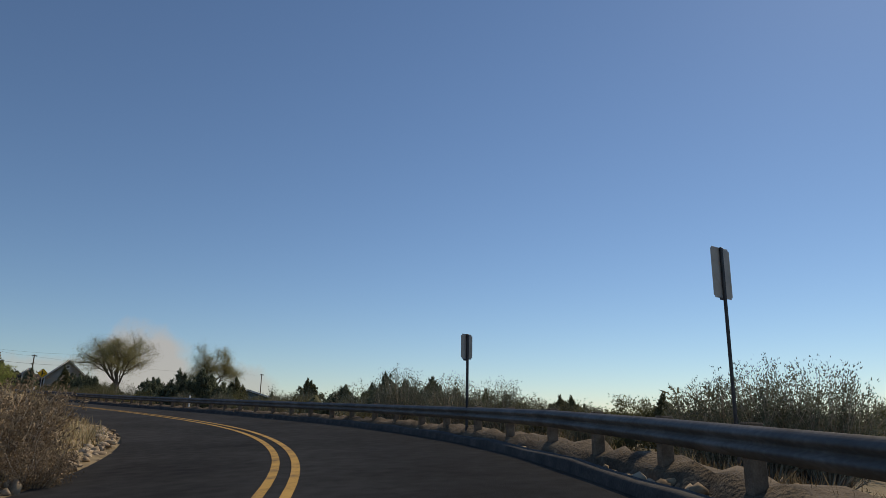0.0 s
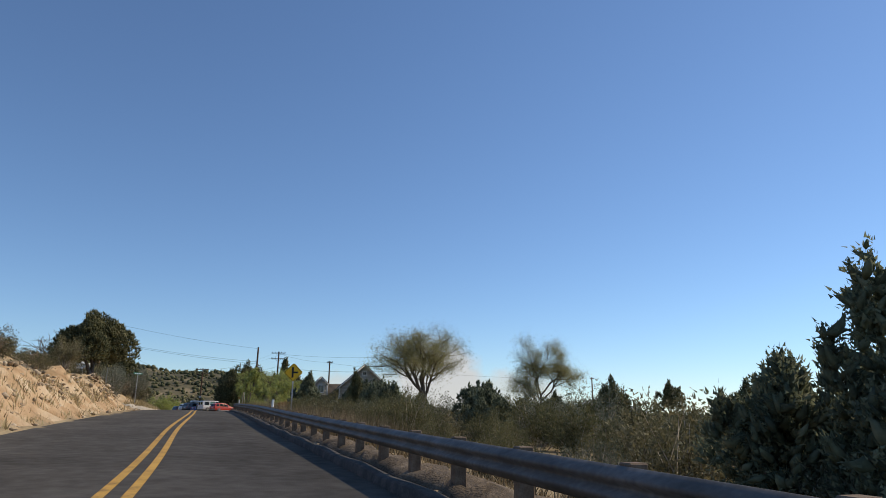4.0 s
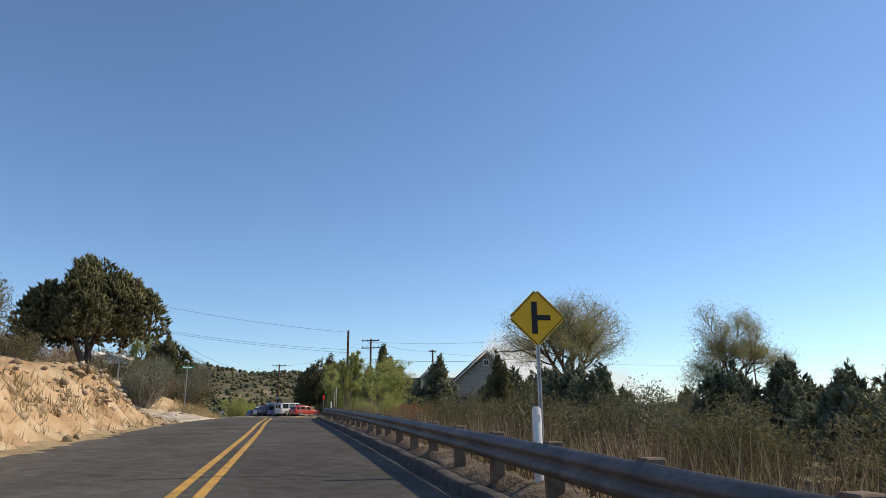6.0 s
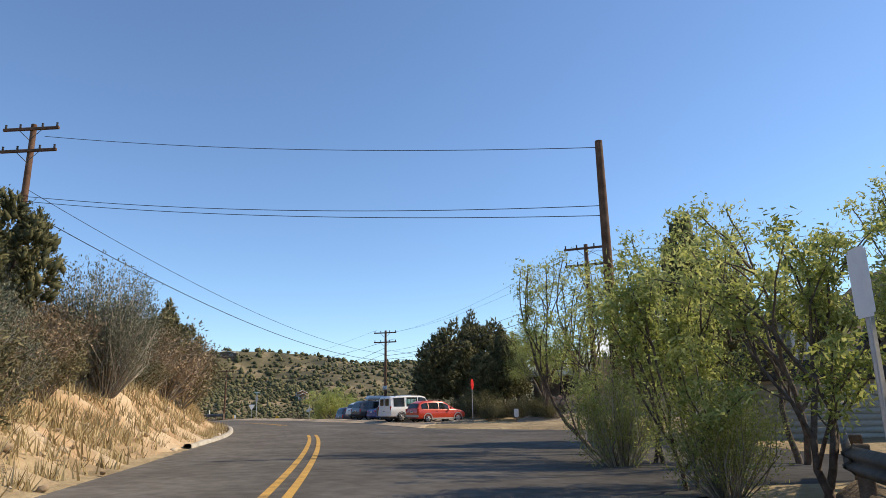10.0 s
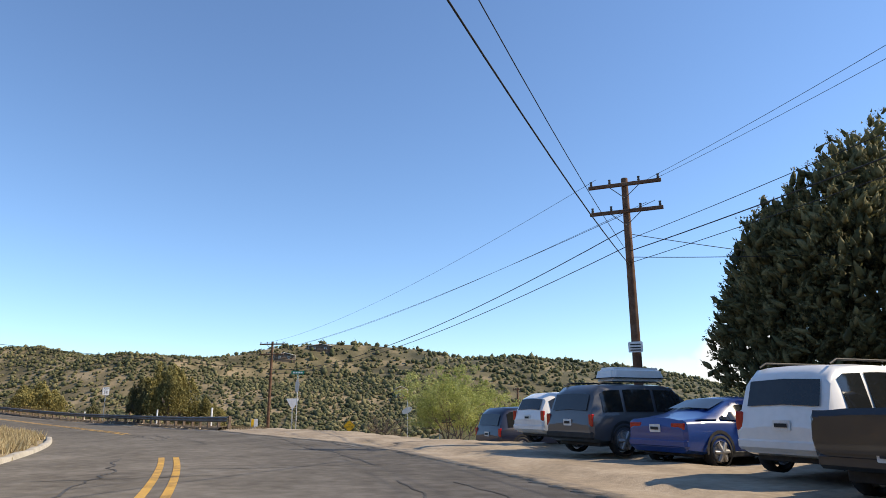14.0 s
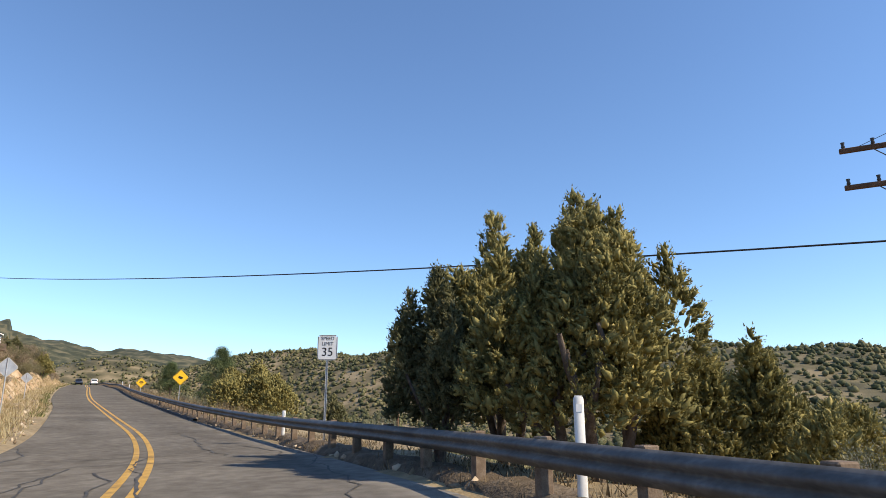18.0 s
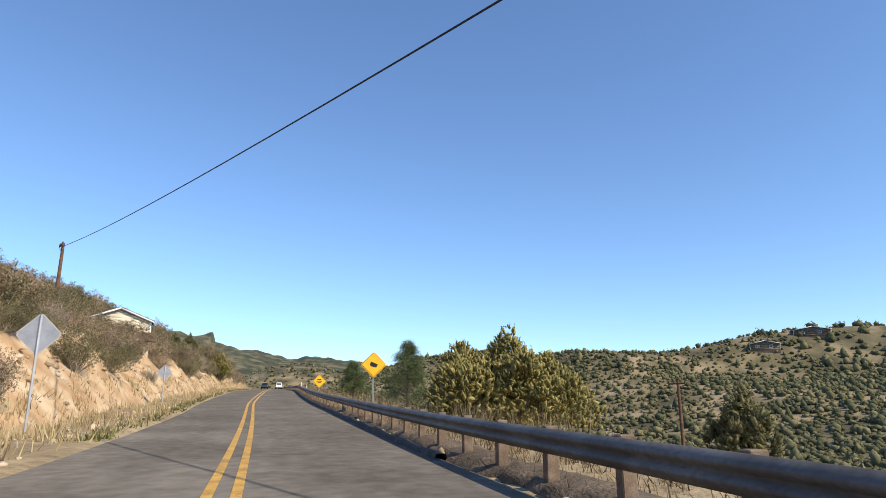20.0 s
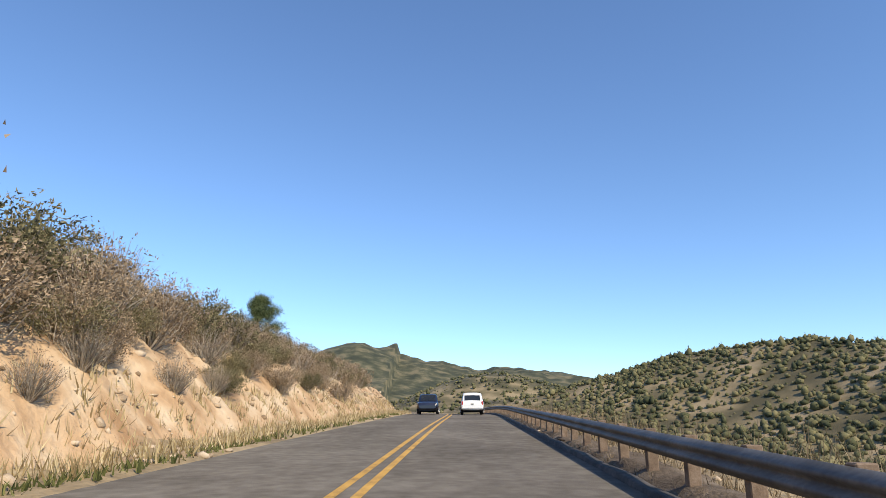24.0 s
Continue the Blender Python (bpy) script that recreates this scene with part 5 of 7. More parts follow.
M["sign_pale"] = mat("pale_sign_back", [(0.55, 0.54, 0.5), (0.66, 0.65, 0.61), (0.74, 0.73, 0.69)], 2, 0.5, bump=0.02, trans=0.45)
M["sign_post_dark"] = mat("dark_steel_post", [(0.035, 0.036, 0.04), (0.055, 0.056, 0.06), (0.08, 0.08, 0.085)], 6, 0.6, metal=0.3, bump=0.05)
M["pole_wood"] = mat("brown_creosoted_pole", [(0.07, 0.035, 0.02), (0.13, 0.07, 0.042), (0.2, 0.12, 0.08)], 3, 0.9, bump=0.4)
M["insulator"] = mat("dark_glazed_insulator", [(0.03, 0.025, 0.02), (0.05, 0.04, 0.035), (0.08, 0.07, 0.06)], 5, 0.3, bump=0)
M["wire"] = mat("black_wire", [(0.015, 0.015, 0.015), (0.025, 0.025, 0.025), (0.04, 0.04, 0.04)], 5, 0.6, bump=0)


def plate(name, outline, thick=0.006, radius=0.0):
    """A flat plate in x and z, facing -y, with an edge."""
    bm = bmesh.new()
    vs = [bm.verts.new((x, 0, z)) for x, z in outline]
    f = bm.faces.new(vs)
    if radius:
        bmesh.ops.bevel(bm, geom=bm.verts[:], offset=radius, segments=4, affect="VERTICES")
        f = bm.faces[:][0]
    r = bmesh.ops.extrude_face_region(bm, geom=bm.faces[:])
    bmesh.ops.translate(bm, vec=(0, thick, 0), verts=[e for e in r["geom"] if isinstance(e, bmesh.types.BMVert)])
    bmesh.ops.recalc_face_normals(bm, faces=bm.faces[:])
    me = bpy.data.meshes.new(name)
    bm.to_mesh(me)
    bm.free()
    return me


def rect(w, h, cx=0.0, cz=0.0):
    return [(cx - w / 2, cz - h / 2), (cx + w / 2, cz - h / 2), (cx + w / 2, cz + h / 2), (cx - w / 2, cz + h / 2)]


def diamond(r):
    return [(0, -r), (r, 0), (0, r), (-r, 0)]


def lettering(text, size, cx, cz, y=-0.003):
    cu = bpy.data.curves.new("lettering", "FONT")
    cu.body, cu.size, cu.align_x, cu.align_y, cu.extrude = text, size, "CENTER", "CENTER", 0.001
    tmp = new("lettering", cu)
    dg = bpy.context.evaluated_depsgraph_get()
    me = bpy.data.meshes.new_from_object(tmp.evaluated_get(dg))
    bpy.data.objects.remove(tmp)
    me.transform(Matrix.Translation((cx, y, cz)) @ Matrix.Rotation(radians(90), 4, "X"))
    return me


def place(ob, x, y, facing, z=None, lean=0.0):
    """facing: the bearing, in degrees to the left of +y, towards which the face looks."""
    ob.location = (x, y, gz(x, y) if z is None else z)
    ob.rotation_euler = (0, radians(lean), radians(facing + 180))
    return ob


def channel_post(parent, h, name="post", sink=0.3, w=0.06):
    prof = [(-w, -0.01), (-w * 0.5, -0.01), (-w * 0.4, 0.03), (w * 0.4, 0.03), (w * 0.5, -0.01), (w, -0.01), (w, -0.004), (w * 0.55, -0.004), (w * 0.45, 0.036), (-w * 0.45, 0.036), (-w * 0.55, -0.004), (-w, -0.004)]
    v = [(a * 0.6, b + 0.02, z) for z in (-sink, h) for a, b in prof]
    n = len(prof)
    f = [(j, (j + 1) % n, n + (j + 1) % n, n + j) for j in range(n)]
    return part(name, mesh_of(name, v, f), M["sign_back"], parent, "galvanised steel sign post")


def pos_of(t, left):
    q = at_road(t, left)
    return q.x, q.y


def blank_sign(x, y, facing, h_top, w, h, label):
    s = thing_of("road_sign", label, "sign")
    part("post", box_mesh("post", 0.075, 0.05, h_top + 0.7), M["sign_post_dark"], s, "dark square steel sign post").location = (0, 0.035, h_top / 2 - 0.35)
    part("bracket", box_mesh("bracket", 0.16, 0.03, 0.05), M["sign_post_dark"], s).location = (0.08, 0.03, h_top - h - 0.02)
    part("sign_panel", plate("sign_panel", rect(w, h, 0, h_top - h / 2), 0.005, 0.04), M["sign_pale"], s)
    part("sign_face", plate("sign_face", rect(w * 0.98, h * 0.98, 0, h_top - h / 2), 0.002, 0.035), M["sign_white"], s).location.y = -0.004
    return place(s, x, y, facing)


def diamond_sign(x, y, facing, cz, r, symbol, label, face=None):
    s = thing_of("warning_sign", label, "sign")
    channel_post(s, cz + r * 0.9)
    o = [(a, b + cz) for a, b in diamond(r)]
    part("sign_panel", plate("sign_panel", o, 0.005, 0.05), face or M["sign_yellow"], s)
    o2 = [(a, b + cz) for a, b in diamond(r * 0.93)]
    part("sign_back", plate("sign_back", o2, 0.003, 0.05), M["sign_back"], s).location.y = 0.006
    if face is None:
        for sx, sz, ang in ((1, 1, 45), (1, -1, -45), (-1, 1, -45), (-1, -1, 45)):
            bar = plate("border_line", rect(r * 1.2, r * 0.03), 0.002)
            ob = part("border_line", bar, M["sign_black"], s)
            ob.location, ob.rotation_euler.y = (sx * r * 0.46, -0.004, cz + sz * r * 0.46), radians(ang)
    if symbol == "tee":
        part("symbol", plate("symbol", rect(r * 0.2, r * 1.1, -r * 0.08, cz), 0.002), M["sign_black"], s).location.y = -0.004
        part("symbol", plate("symbol", rect(r * 0.46, r * 0.18, r * 0.24, cz), 0.002), M["sign_black"], s).location.y = -0.004
    if symbol == "curve":
        part("symbol", plate("symbol", [(-0.05 * r, cz - 0.5 * r), (0.1 * r, cz - 0.5 * r), (0.1 * r, cz - 0.05 * r), (-0.2 * r, cz + 0.35 * r), (-0.32 * r, cz + 0.25 * r), (-0.05 * r, cz - 0.1 * r)], 0.002), M["sign_black"], s).location.y = -0.004
        part("symbol", plate("symbol", [(-0.45 * r, cz + 0.05 * r), (-0.1 * r, cz + 0.3 * r), (-0.42 * r, cz + 0.45 * r)], 0.002), M["sign_black"], s).location.y = -0.004
    if symbol == "blob":
        part("symbol", plate("symbol", [(-0.3 * r, cz - 0.05 * r), (-0.1 * r, cz - 0.16 * r), (0.2 * r, cz - 0.22 * r), (0.32 * r, cz + 0.02 * r), (0.12 * r, cz + 0.1 * r), (-0.22 * r, cz + 0.24 * r)], 0.002), M["sign_black"], s).location.y = -0.004
    if symbol == "bars":
        for k in range(3):
            part("print_bar", plate("print_bar", rect(r * (0.6, 0.8, 0.5)[k], r * 0.12, 0, cz + r * (0.24 - 0.24 * k)), 0.002), M["sign_black"], s).location.y = -0.004
    if symbol == "outlet":
        part("lettering", lettering("NO", r * 0.34, 0, cz + r * 0.2), M["sign_black"], s)
        part("lettering", lettering("OUTLET", r * 0.34, 0, cz - r * 0.18), M["sign_black"], s)
    return place(s, x, y, facing)


def towards(x, y, ex, ey):
    """The bearing from a place to another."""
    return math.degrees(math.atan2(-(ex - x), ey - y))


# two signs seen from behind on the first bend
blank_sign(3.7, 22.3, 28, 1.82 - gz(3.7, 22.3), 0.62, 1.05, "back of a tall narrow metal road sign")
blank_sign(-0.82, 27.3, 40, 0.5 - gz(-0.82, 27.3), 0.44, 0.66, "back of a narrow metal road sign beside the guardrail")
diamond_sign(-40.35, 87.42, towards(-40.35, 87.42, -31, 71), 2.66, 0.52, "tee", "yellow diamond warning sign with black side-road symbol")

s = thing_of("speed_limit_sign", "white speed limit 35 sign on a steel post", "sign")
channel_post(s, 3.0)
part("sign_panel", plate("sign_panel", rect(0.61, 0.76, 0, 2.98), 0.005, 0.05), M["sign_white"], s)
for dx, dz, w, h in ((0, 0.36, 0.52, 0.012), (0, -0.36, 0.52, 0.012), (-0.285, 0, 0.012, 0.66), (0.285, 0, 0.012, 0.66)):
    part("border_line", plate("border_line", rect(w, h, dx, 2.98 + dz), 0.002), M["sign_black"], s).location.y = -0.004
part("lettering", lettering("SPEED", 0.15, 0, 3.25), M["sign_black"], s)
part("lettering", lettering("LIMIT", 0.15, 0, 3.09), M["sign_black"], s)
part("lettering", lettering("35", 0.36, 0, 2.84), M["sign_black"], s)
place(s, -167.4, 172.9, towards(-167.4, 172.9, -158.5, 168.5), LINE[int(along(19.55)), 3] - 0.05)

for _x, _y, _f, _z, _r, _k, _w in ((-205.0, 171.7, -88, 3.55, 0.62, "blob", "yellow diamond warning sign on a yellow post"), (-236.0, 169.7, -88, 4.2, 0.62, "bars", "yellow diamond warning sign with small print on a post"), (-193.4, 161.4, 92, 3.45, 0.6, "", "pale back of a diamond road sign on a post"), (-218.1, 159.8, 92, 3.85, 0.5, "", "pale back of a small diamond road sign")):
    _g = LINE[road_of([_x], [_y])[0][0], 3] - 0.15
    _s = diamond_sign(_x, _y, _f, _z - _g, _r, _k, _w, None if _k else M["sign_pale"])
    _s.location.z = _g
    if _k == "blob":
        _s.children[0].data.materials[0] = M["sign_yellow"]

s = diamond_sign(-142.1, 181.7, towards(-142.1, 181.7, -121, 160), 0.0, 0.47, "outlet", "yellow diamond no outlet sign with a white plate")
s.location.z = -0.05
part("notice_plate", plate("notice_plate", rect(0.4, 0.42, 0, -0.78), 0.004, 0.02), M["sign_white"], s)
for k in range(3):
    part("print_bar", plate("print_bar", rect(0.28, 0.04, 0, -0.68 - 0.1 * k), 0.002), M["sign_black"], s).location.y = -0.004
channel_post(s, 0.4, sink=3.5)

s = thing_of("yield_sign", "white back of a triangular yield sign", "sign")
channel_post(s, 2.1)
part("sign_panel", plate("sign_panel", [(-0.42, 2.1), (0, 1.38), (0.42, 2.1)], 0.005, 0.04), M["sign_white"], s)
place(s, -137.2, 173.1, towards(-137.2, 173.1, -122, 160), LINE[int(along(17)), 3] - 0.2)


def octagon(r, cz):
    return [(math.cos(radians(22.5 + 45 * k)) * r, cz + math.sin(radians(22.5 + 45 * k)) * r) for k in range(8)]


def name_plate(parent, z, w, ang, colour="sign_green"):
    n = part("name_plate", plate("name_plate", rect(w, 0.2, 0, 0), 0.008, 0.02), M[colour], parent, "green street name plate")
    n.location, n.rotation_euler.z = (0, 0, z), radians(ang)
    for k, u in enumerate((-0.3, -0.1, 0.12, 0.3)):
        part("print_bar", plate("print_bar", rect(w * 0.15, 0.09, w * u, 0), 0.002), M["sign_white"], n).location.y = -0.004
    return n


s = thing_of("stop_sign", "grey back of a stop sign with street name plates", "sign")
channel_post(s, 3.45)
part("sign_panel", plate("sign_panel", octagon(0.4, 2.75), 0.005), M["sign_back"], s)
part("sign_face", plate("sign_face", octagon(0.39, 2.75), 0.003), M["sign_red"], s).location.y = 0.007
name_plate(s, 3.3, 0.6, -12), name_plate(s, 3.52, 0.75, 62)
place(s, -134.04, 171.2, towards(-134.04, 171.2, -122.5, 160) - 62, LINE[int(along(16.8)), 3] - 0.2)

s = thing_of("stop_sign", "red stop sign seen edge-on at the side road", "sign")
channel_post(s, 2.95)
part("sign_panel", plate("sign_panel", octagon(0.4, 2.6), 0.006), M["sign_red"], s)
part("sign_back", plate("sign_back", octagon(0.385, 2.6), 0.004), M["sign_back"], s).location.y = 0.007
place(s, -94.4, 157.9, -75)

s = thing_of("street_sign", "green street name plate on a steel post", "sign")
channel_post(s, 3.2)
name_plate(s, 3.15, 0.95, 0)
place(s, -77.5, 115.3, towards(-77.5, 115.3, -61, 107), 0.95)
s = thing_of("post", "thin grey driveway post on the bank", "post")
channel_post(s, 2.3)
place(s, -66.3, 99.95, 200)
for _x, _y, _h, _w in ((-67.95, 121.8, 2.5 - gz(-67.95, 121.8), 0.08),):
    s = thing_of("post", "grey weathered wooden post in brush", "post")
    part("shaft", box_mesh("shaft", _w, _w, _h), M["twig"], s).location.z = _h / 2 - 0.2
    s.location = (_x, _y, gz(_x, _y))
s = thing_of("road_sign", "narrow metal sign edge-on in brush", "sign")
_h = 2.6 - gz(-68.6, 123.0)
channel_post(s, _h)
part("sign_panel", plate("sign_panel", rect(0.3, 0.6, 0, _h - 0.3), 0.005, 0.03), M["sign_white"], s)
place(s, -68.6, 123.0, 120)


def delineator(x, y, top, ground=None):
    """A white flexible post with a rounded top behind the guardrail."""
    s = thing_of("marker_post", "white plastic marker post behind the guardrail", "marker", "white marker posts")
    g = gz(x, y) if ground is None else ground
    h = top - g
    v, f = [], []
    prof = [(-0.06, 0.0), (-0.045, 0.02), (0.045, 0.02), (0.06, 0.0), (0.045, -0.02), (-0.045, -0.02)]
    for z, k in ((-0.2, 1), (h - 0.03, 1), (h, 0.75)):
        v += [(a * k, b * k, z) for a, b in prof]
    for r in range(2):
        f += [(r * 6 + j, r * 6 + (j + 1) % 6, r * 6 + 6 + (j + 1) % 6, r * 6 + 6 + j) for j in range(6)]
    body = mesh_of("body", v, f)
    part("body", body, M["white"], s)
    part("cap", plate("cap", rect(0.085, 0.04, 0, h - 0.01), 0.03), M["white"], s).location.y = -0.015
    part("reflector", plate("reflector", rect(0.07, 0.09, 0, h - 0.13), 0.003), M["sign_white"], s).location.y = -0.024
    s.location = (x, y, g)
    s.rotation_euler.z = radians(heading(15 if x < -100 else 5))
    return s


for _x, _y, _t in [(-14.9, 53.25, -0.76), (-39.44, 84.21, 0.4), (-65.3, 117.5, 1.29), (-141.5, 169.97, 1.35), (-154.22, 172.11, 1.22), (-171.0, 172.5, 1.03), (-247.2, 168.56, 4.34), (-267.4, 167.8, 5.5)]:
    delineator(_x, _y, _t)

# the end of the second guardrail
s = thing_of("rail_end_marker", "white and yellow object marker on the rail end", "marker")
_p = Vector((-137.4, 170.45, 0))
part("panel", plate("panel", rect(0.42, 0.5, 0, 0.48), 0.03, 0.02), M["white"], s)
part("stripe", plate("stripe", rect(0.16, 0.46, -0.1, 0.48), 0.003), M["sign_yellow"], s).location.y = -0.004
part("stake", box_mesh("stake", 0.08, 0.06, 0.7), M["post_wood"], s).location = (0, 0.07, 0.15)
place(s, _p.x + 0.2, _p.y, towards(-137.4, 170.45, -123, 160), LINE[int(along(17.2)), 3])


def pole(x, y, top, ground=None, arms=2, turn=0.0, label="brown wooden utility pole with two crossarms", arm_w=2.4):
    s = thing_of("utility_pole", label, "utility pole")
    g = gz(x, y) if ground is None else ground
    h = top - g
    part("shaft", mesh_of("shaft", *tube([(0, 0, -0.6), (0, 0, h * 0.5), (0, 0, h)], [0.16, 0.14, 0.11], 10), True), M["pole_wood"], s)
    for k in range(arms):
        z = h - 0.25 - 0.95 * k
        a = part("crossarm", box_mesh("crossarm", arm_w, 0.1, 0.12), M["pole_wood"], s)
        a.location = (0, -0.14, z)
        for u in (-0.46, -0.2, 0.2, 0.46):
            i = part("insulator", mesh_of("insulator", *tube([(0, 0, 0), (0, 0, 0.05), (0, 0, 0.1), (0, 0, 0.17)], [0.02, 0.05, 0.035, 0.05], 8)), M["insulator"], a)
            i.location = (arm_w * u, 0, 0.05)
        for sx in (-1, 1):
            part("brace", mesh_of("brace", *tube([(0, -0.16, z - 0.5), (sx * 0.5, -0.16, z - 0.05)], [0.015, 0.015], 4)), M["steel"], s)
    s.location, s.rotation_euler.z = (x, y, g), radians(turn)
    return s


pole(-96.3, 127.55, 12.9, None, 2, 30)
pole(-81.9, 150.3, 10.0, None, 2, 12)
_pl = pole(-111.2, 168.3, 8.95, None, 2, 20)
part("pole_sign", plate("pole_sign", rect(0.45, 0.34, 0, 3.0), 0.01, 0.02), M["sign_white"], _pl).location.y = -0.2
for _z in (3.08, 2.98, 2.9):
    part("print_bar", plate("print_bar", rect(0.32, 0.035, 0, _z), 0.002), M["sign_black"], _pl).location.y = -0.215
pole(-156.4, 183.6, 7.5, None, 2, 36)
pole(-74.8, 134.05, 8.9, None, 0, 0, "plain wooden utility pole without crossarms")
pole(-77.75, 160.3, 9.2, None, 1, 30, "wooden utility pole with short arm", 1.0)
pole(-36.6, 202.5, 8.5, None, 1, 30, "far wooden utility pole with short arm", 1.0)
pole(-30.0, 84.0, 7.0, gz(-30, 84) - 0.2, 1, 20, "far wooden utility pole with short arm", 1.0).location = (-150, 214, -6)
pole(-220.6, 196.8, 3.7, None, 1, 20, "steel post with a white cross bar", 1.6)


def wire(a, b, sag, r=0.012, label="black overhead utility wire between poles"):
    a, b = np.array(a, float), np.array(b, float)
    u = np.linspace(0, 1, 25)[:, None]
    p = a * (1 - u) + b * u
    p[:, 2] -= (4 * sag * u * (1 - u)).ravel()
    o = solid("overhead_wire", mesh_of("overhead_wire", *tube(p - a, np.full(25, r), 4)), M["wire"], label=label, category="wire")
    o.location = a
    return o


A, B, C, D, E_, F_ = (-96.3, 127.55, 12.6), (-81.9, 150.3, 9.7), (-111.2, 168.3, 8.65), (-156.4, 183.6, 7.3), (-74.8, 134.05, 8.8), (-232, 148, 15)


def off(p, dx, dy, dz):
    return (p[0] + dx, p[1] + dy, p[2] + dz)


wire((A[0] + 0.3, A[1], 10.0), (C[0] - 0.2, C[1], 6.6), 1.2)
wire((A[0], A[1], 9.3), (C[0], C[1], 5.9), 1.3, 0.018)
wire(off(A, 0.6, 0.2, -0.3), (E_[0], E_[1], 8.7), 0.3)
wire((A[0], A[1], 9.6), (E_[0], E_[1], 6.6), 0.3)
wire((A[0], A[1], 9.8), (E_[0], E_[1], 6.9), 0.35)
wire(off(B, -0.9, -0.2, 0), off(C, 0.9, -0.2, 0), 0.7, 0.008)
wire(off(B, 0.9, 0.1, 0), off(C, 1.0, 0.2, 0.1), 0.7, 0.008)
wire((B[0], B[1], 7.6), (C[0], C[1], 6.8), 0.5)
wire((B[0], B[1], 6.9), (C[0], C[1], 6.4), 0.5, 0.02)
wire((B[0], B[1], 6.3), (C[0], C[1], 6.0), 0.4, 0.012)
wire(off(C, -0.9, -0.3, 0.4), off(D, -0.9, -0.3, 0.1), 0.9, 0.009)
wire(off(C, 0.9, 0.3, -0.6), off(D, 0.9, 0.3, -0.5), 0.6)
wire(off(C, 0.6, 0.3, -0.6), off(D, 0.6, 0.3, -0.5), 0.7, 0.009)
wire((C[0], C[1], 7.2), (D[0], D[1], 4.9), 1.4, 0.022)
wire((C[0], C[1], 6.6), (D[0], D[1], 4.5), 1.15, 0.018)
wire((D[0], D[1], 4.9), F_, 0.8, 0.026)
wire((B[0], B[1], 9.6), (-60, 152, 9.0), 0.4)
wire((B[0], B[1], 7.4), (-60, 149, 6.5), 0.4, 0.02)
wire((C[0], C[1], 7.0), (-96, 182, 5.0), 0.4)
wire((C[0], C[1], 6.2), (-92, 171, 5.0), 0.4)
wire((-77.75, 160.3, 9.0), off(B, 0, 0, 0), 0.4)
wire((-77.75, 160.3, 8.8), (-36.6, 202.5, 8.2), 0.8)
pole(F_[0], F_[1], F_[2] + 0.3, None, 1, 30, "wooden utility pole on the hillside", 1.2)
# ---------------------------------------------------------------- vehicles
def paint(name, c):
    return mat(name, [tuple(0.9 * a for a in c), c, tuple(min(0.9, 1.06 * a) for a in c)], 1.0, 0.35, bump=0, coat=0.6, spec=0.5)


M["glass"] = mat("dark_tinted_glass", [(0.012, 0.014, 0.015), (0.018, 0.02, 0.021), (0.025, 0.027, 0.028)], 1, 0.06, bump=0, spec=0.6)
M["tyre"] = mat("black_rubber", [(0.012, 0.012, 0.012), (0.02, 0.02, 0.02), (0.035, 0.034, 0.032)], 8, 0.85)
M["rim"] = mat("silver_alloy_rim", [(0.26, 0.26, 0.26), (0.34, 0.34, 0.34), (0.42, 0.42, 0.42)], 4, 0.4, metal=0.6, bump=0)
M["trim"] = mat("black_plastic_trim", [(0.015, 0.015, 0.015), (0.025, 0.025, 0.025), (0.04, 0.04, 0.04)], 6, 0.6)
M["tail_red"] = mat("red_tail_lamp", [(0.3, 0.01, 0.01), (0.4, 0.015, 0.012), (0.45, 0.02, 0.015)], 6, 0.15, bump=0, spec=0.6)
PAINT = {
    "red": paint("red_car_paint", (0.55, 0.045, 0.015)), "white": paint("white_car_paint", (0.72, 0.72, 0.7)),
    "blue": paint("deep_blue_car_paint", (0.006, 0.04, 0.2)), "grey": paint("dark_grey_car_paint", (0.06, 0.065, 0.075)),
    "black": paint("black_car_paint", (0.015, 0.015, 0.018)), "navy": paint("navy_car_paint", (0.007, 0.011, 0.032)),
    "silver": paint("silver_grey_cladding", (0.33, 0.32, 0.3)),
}

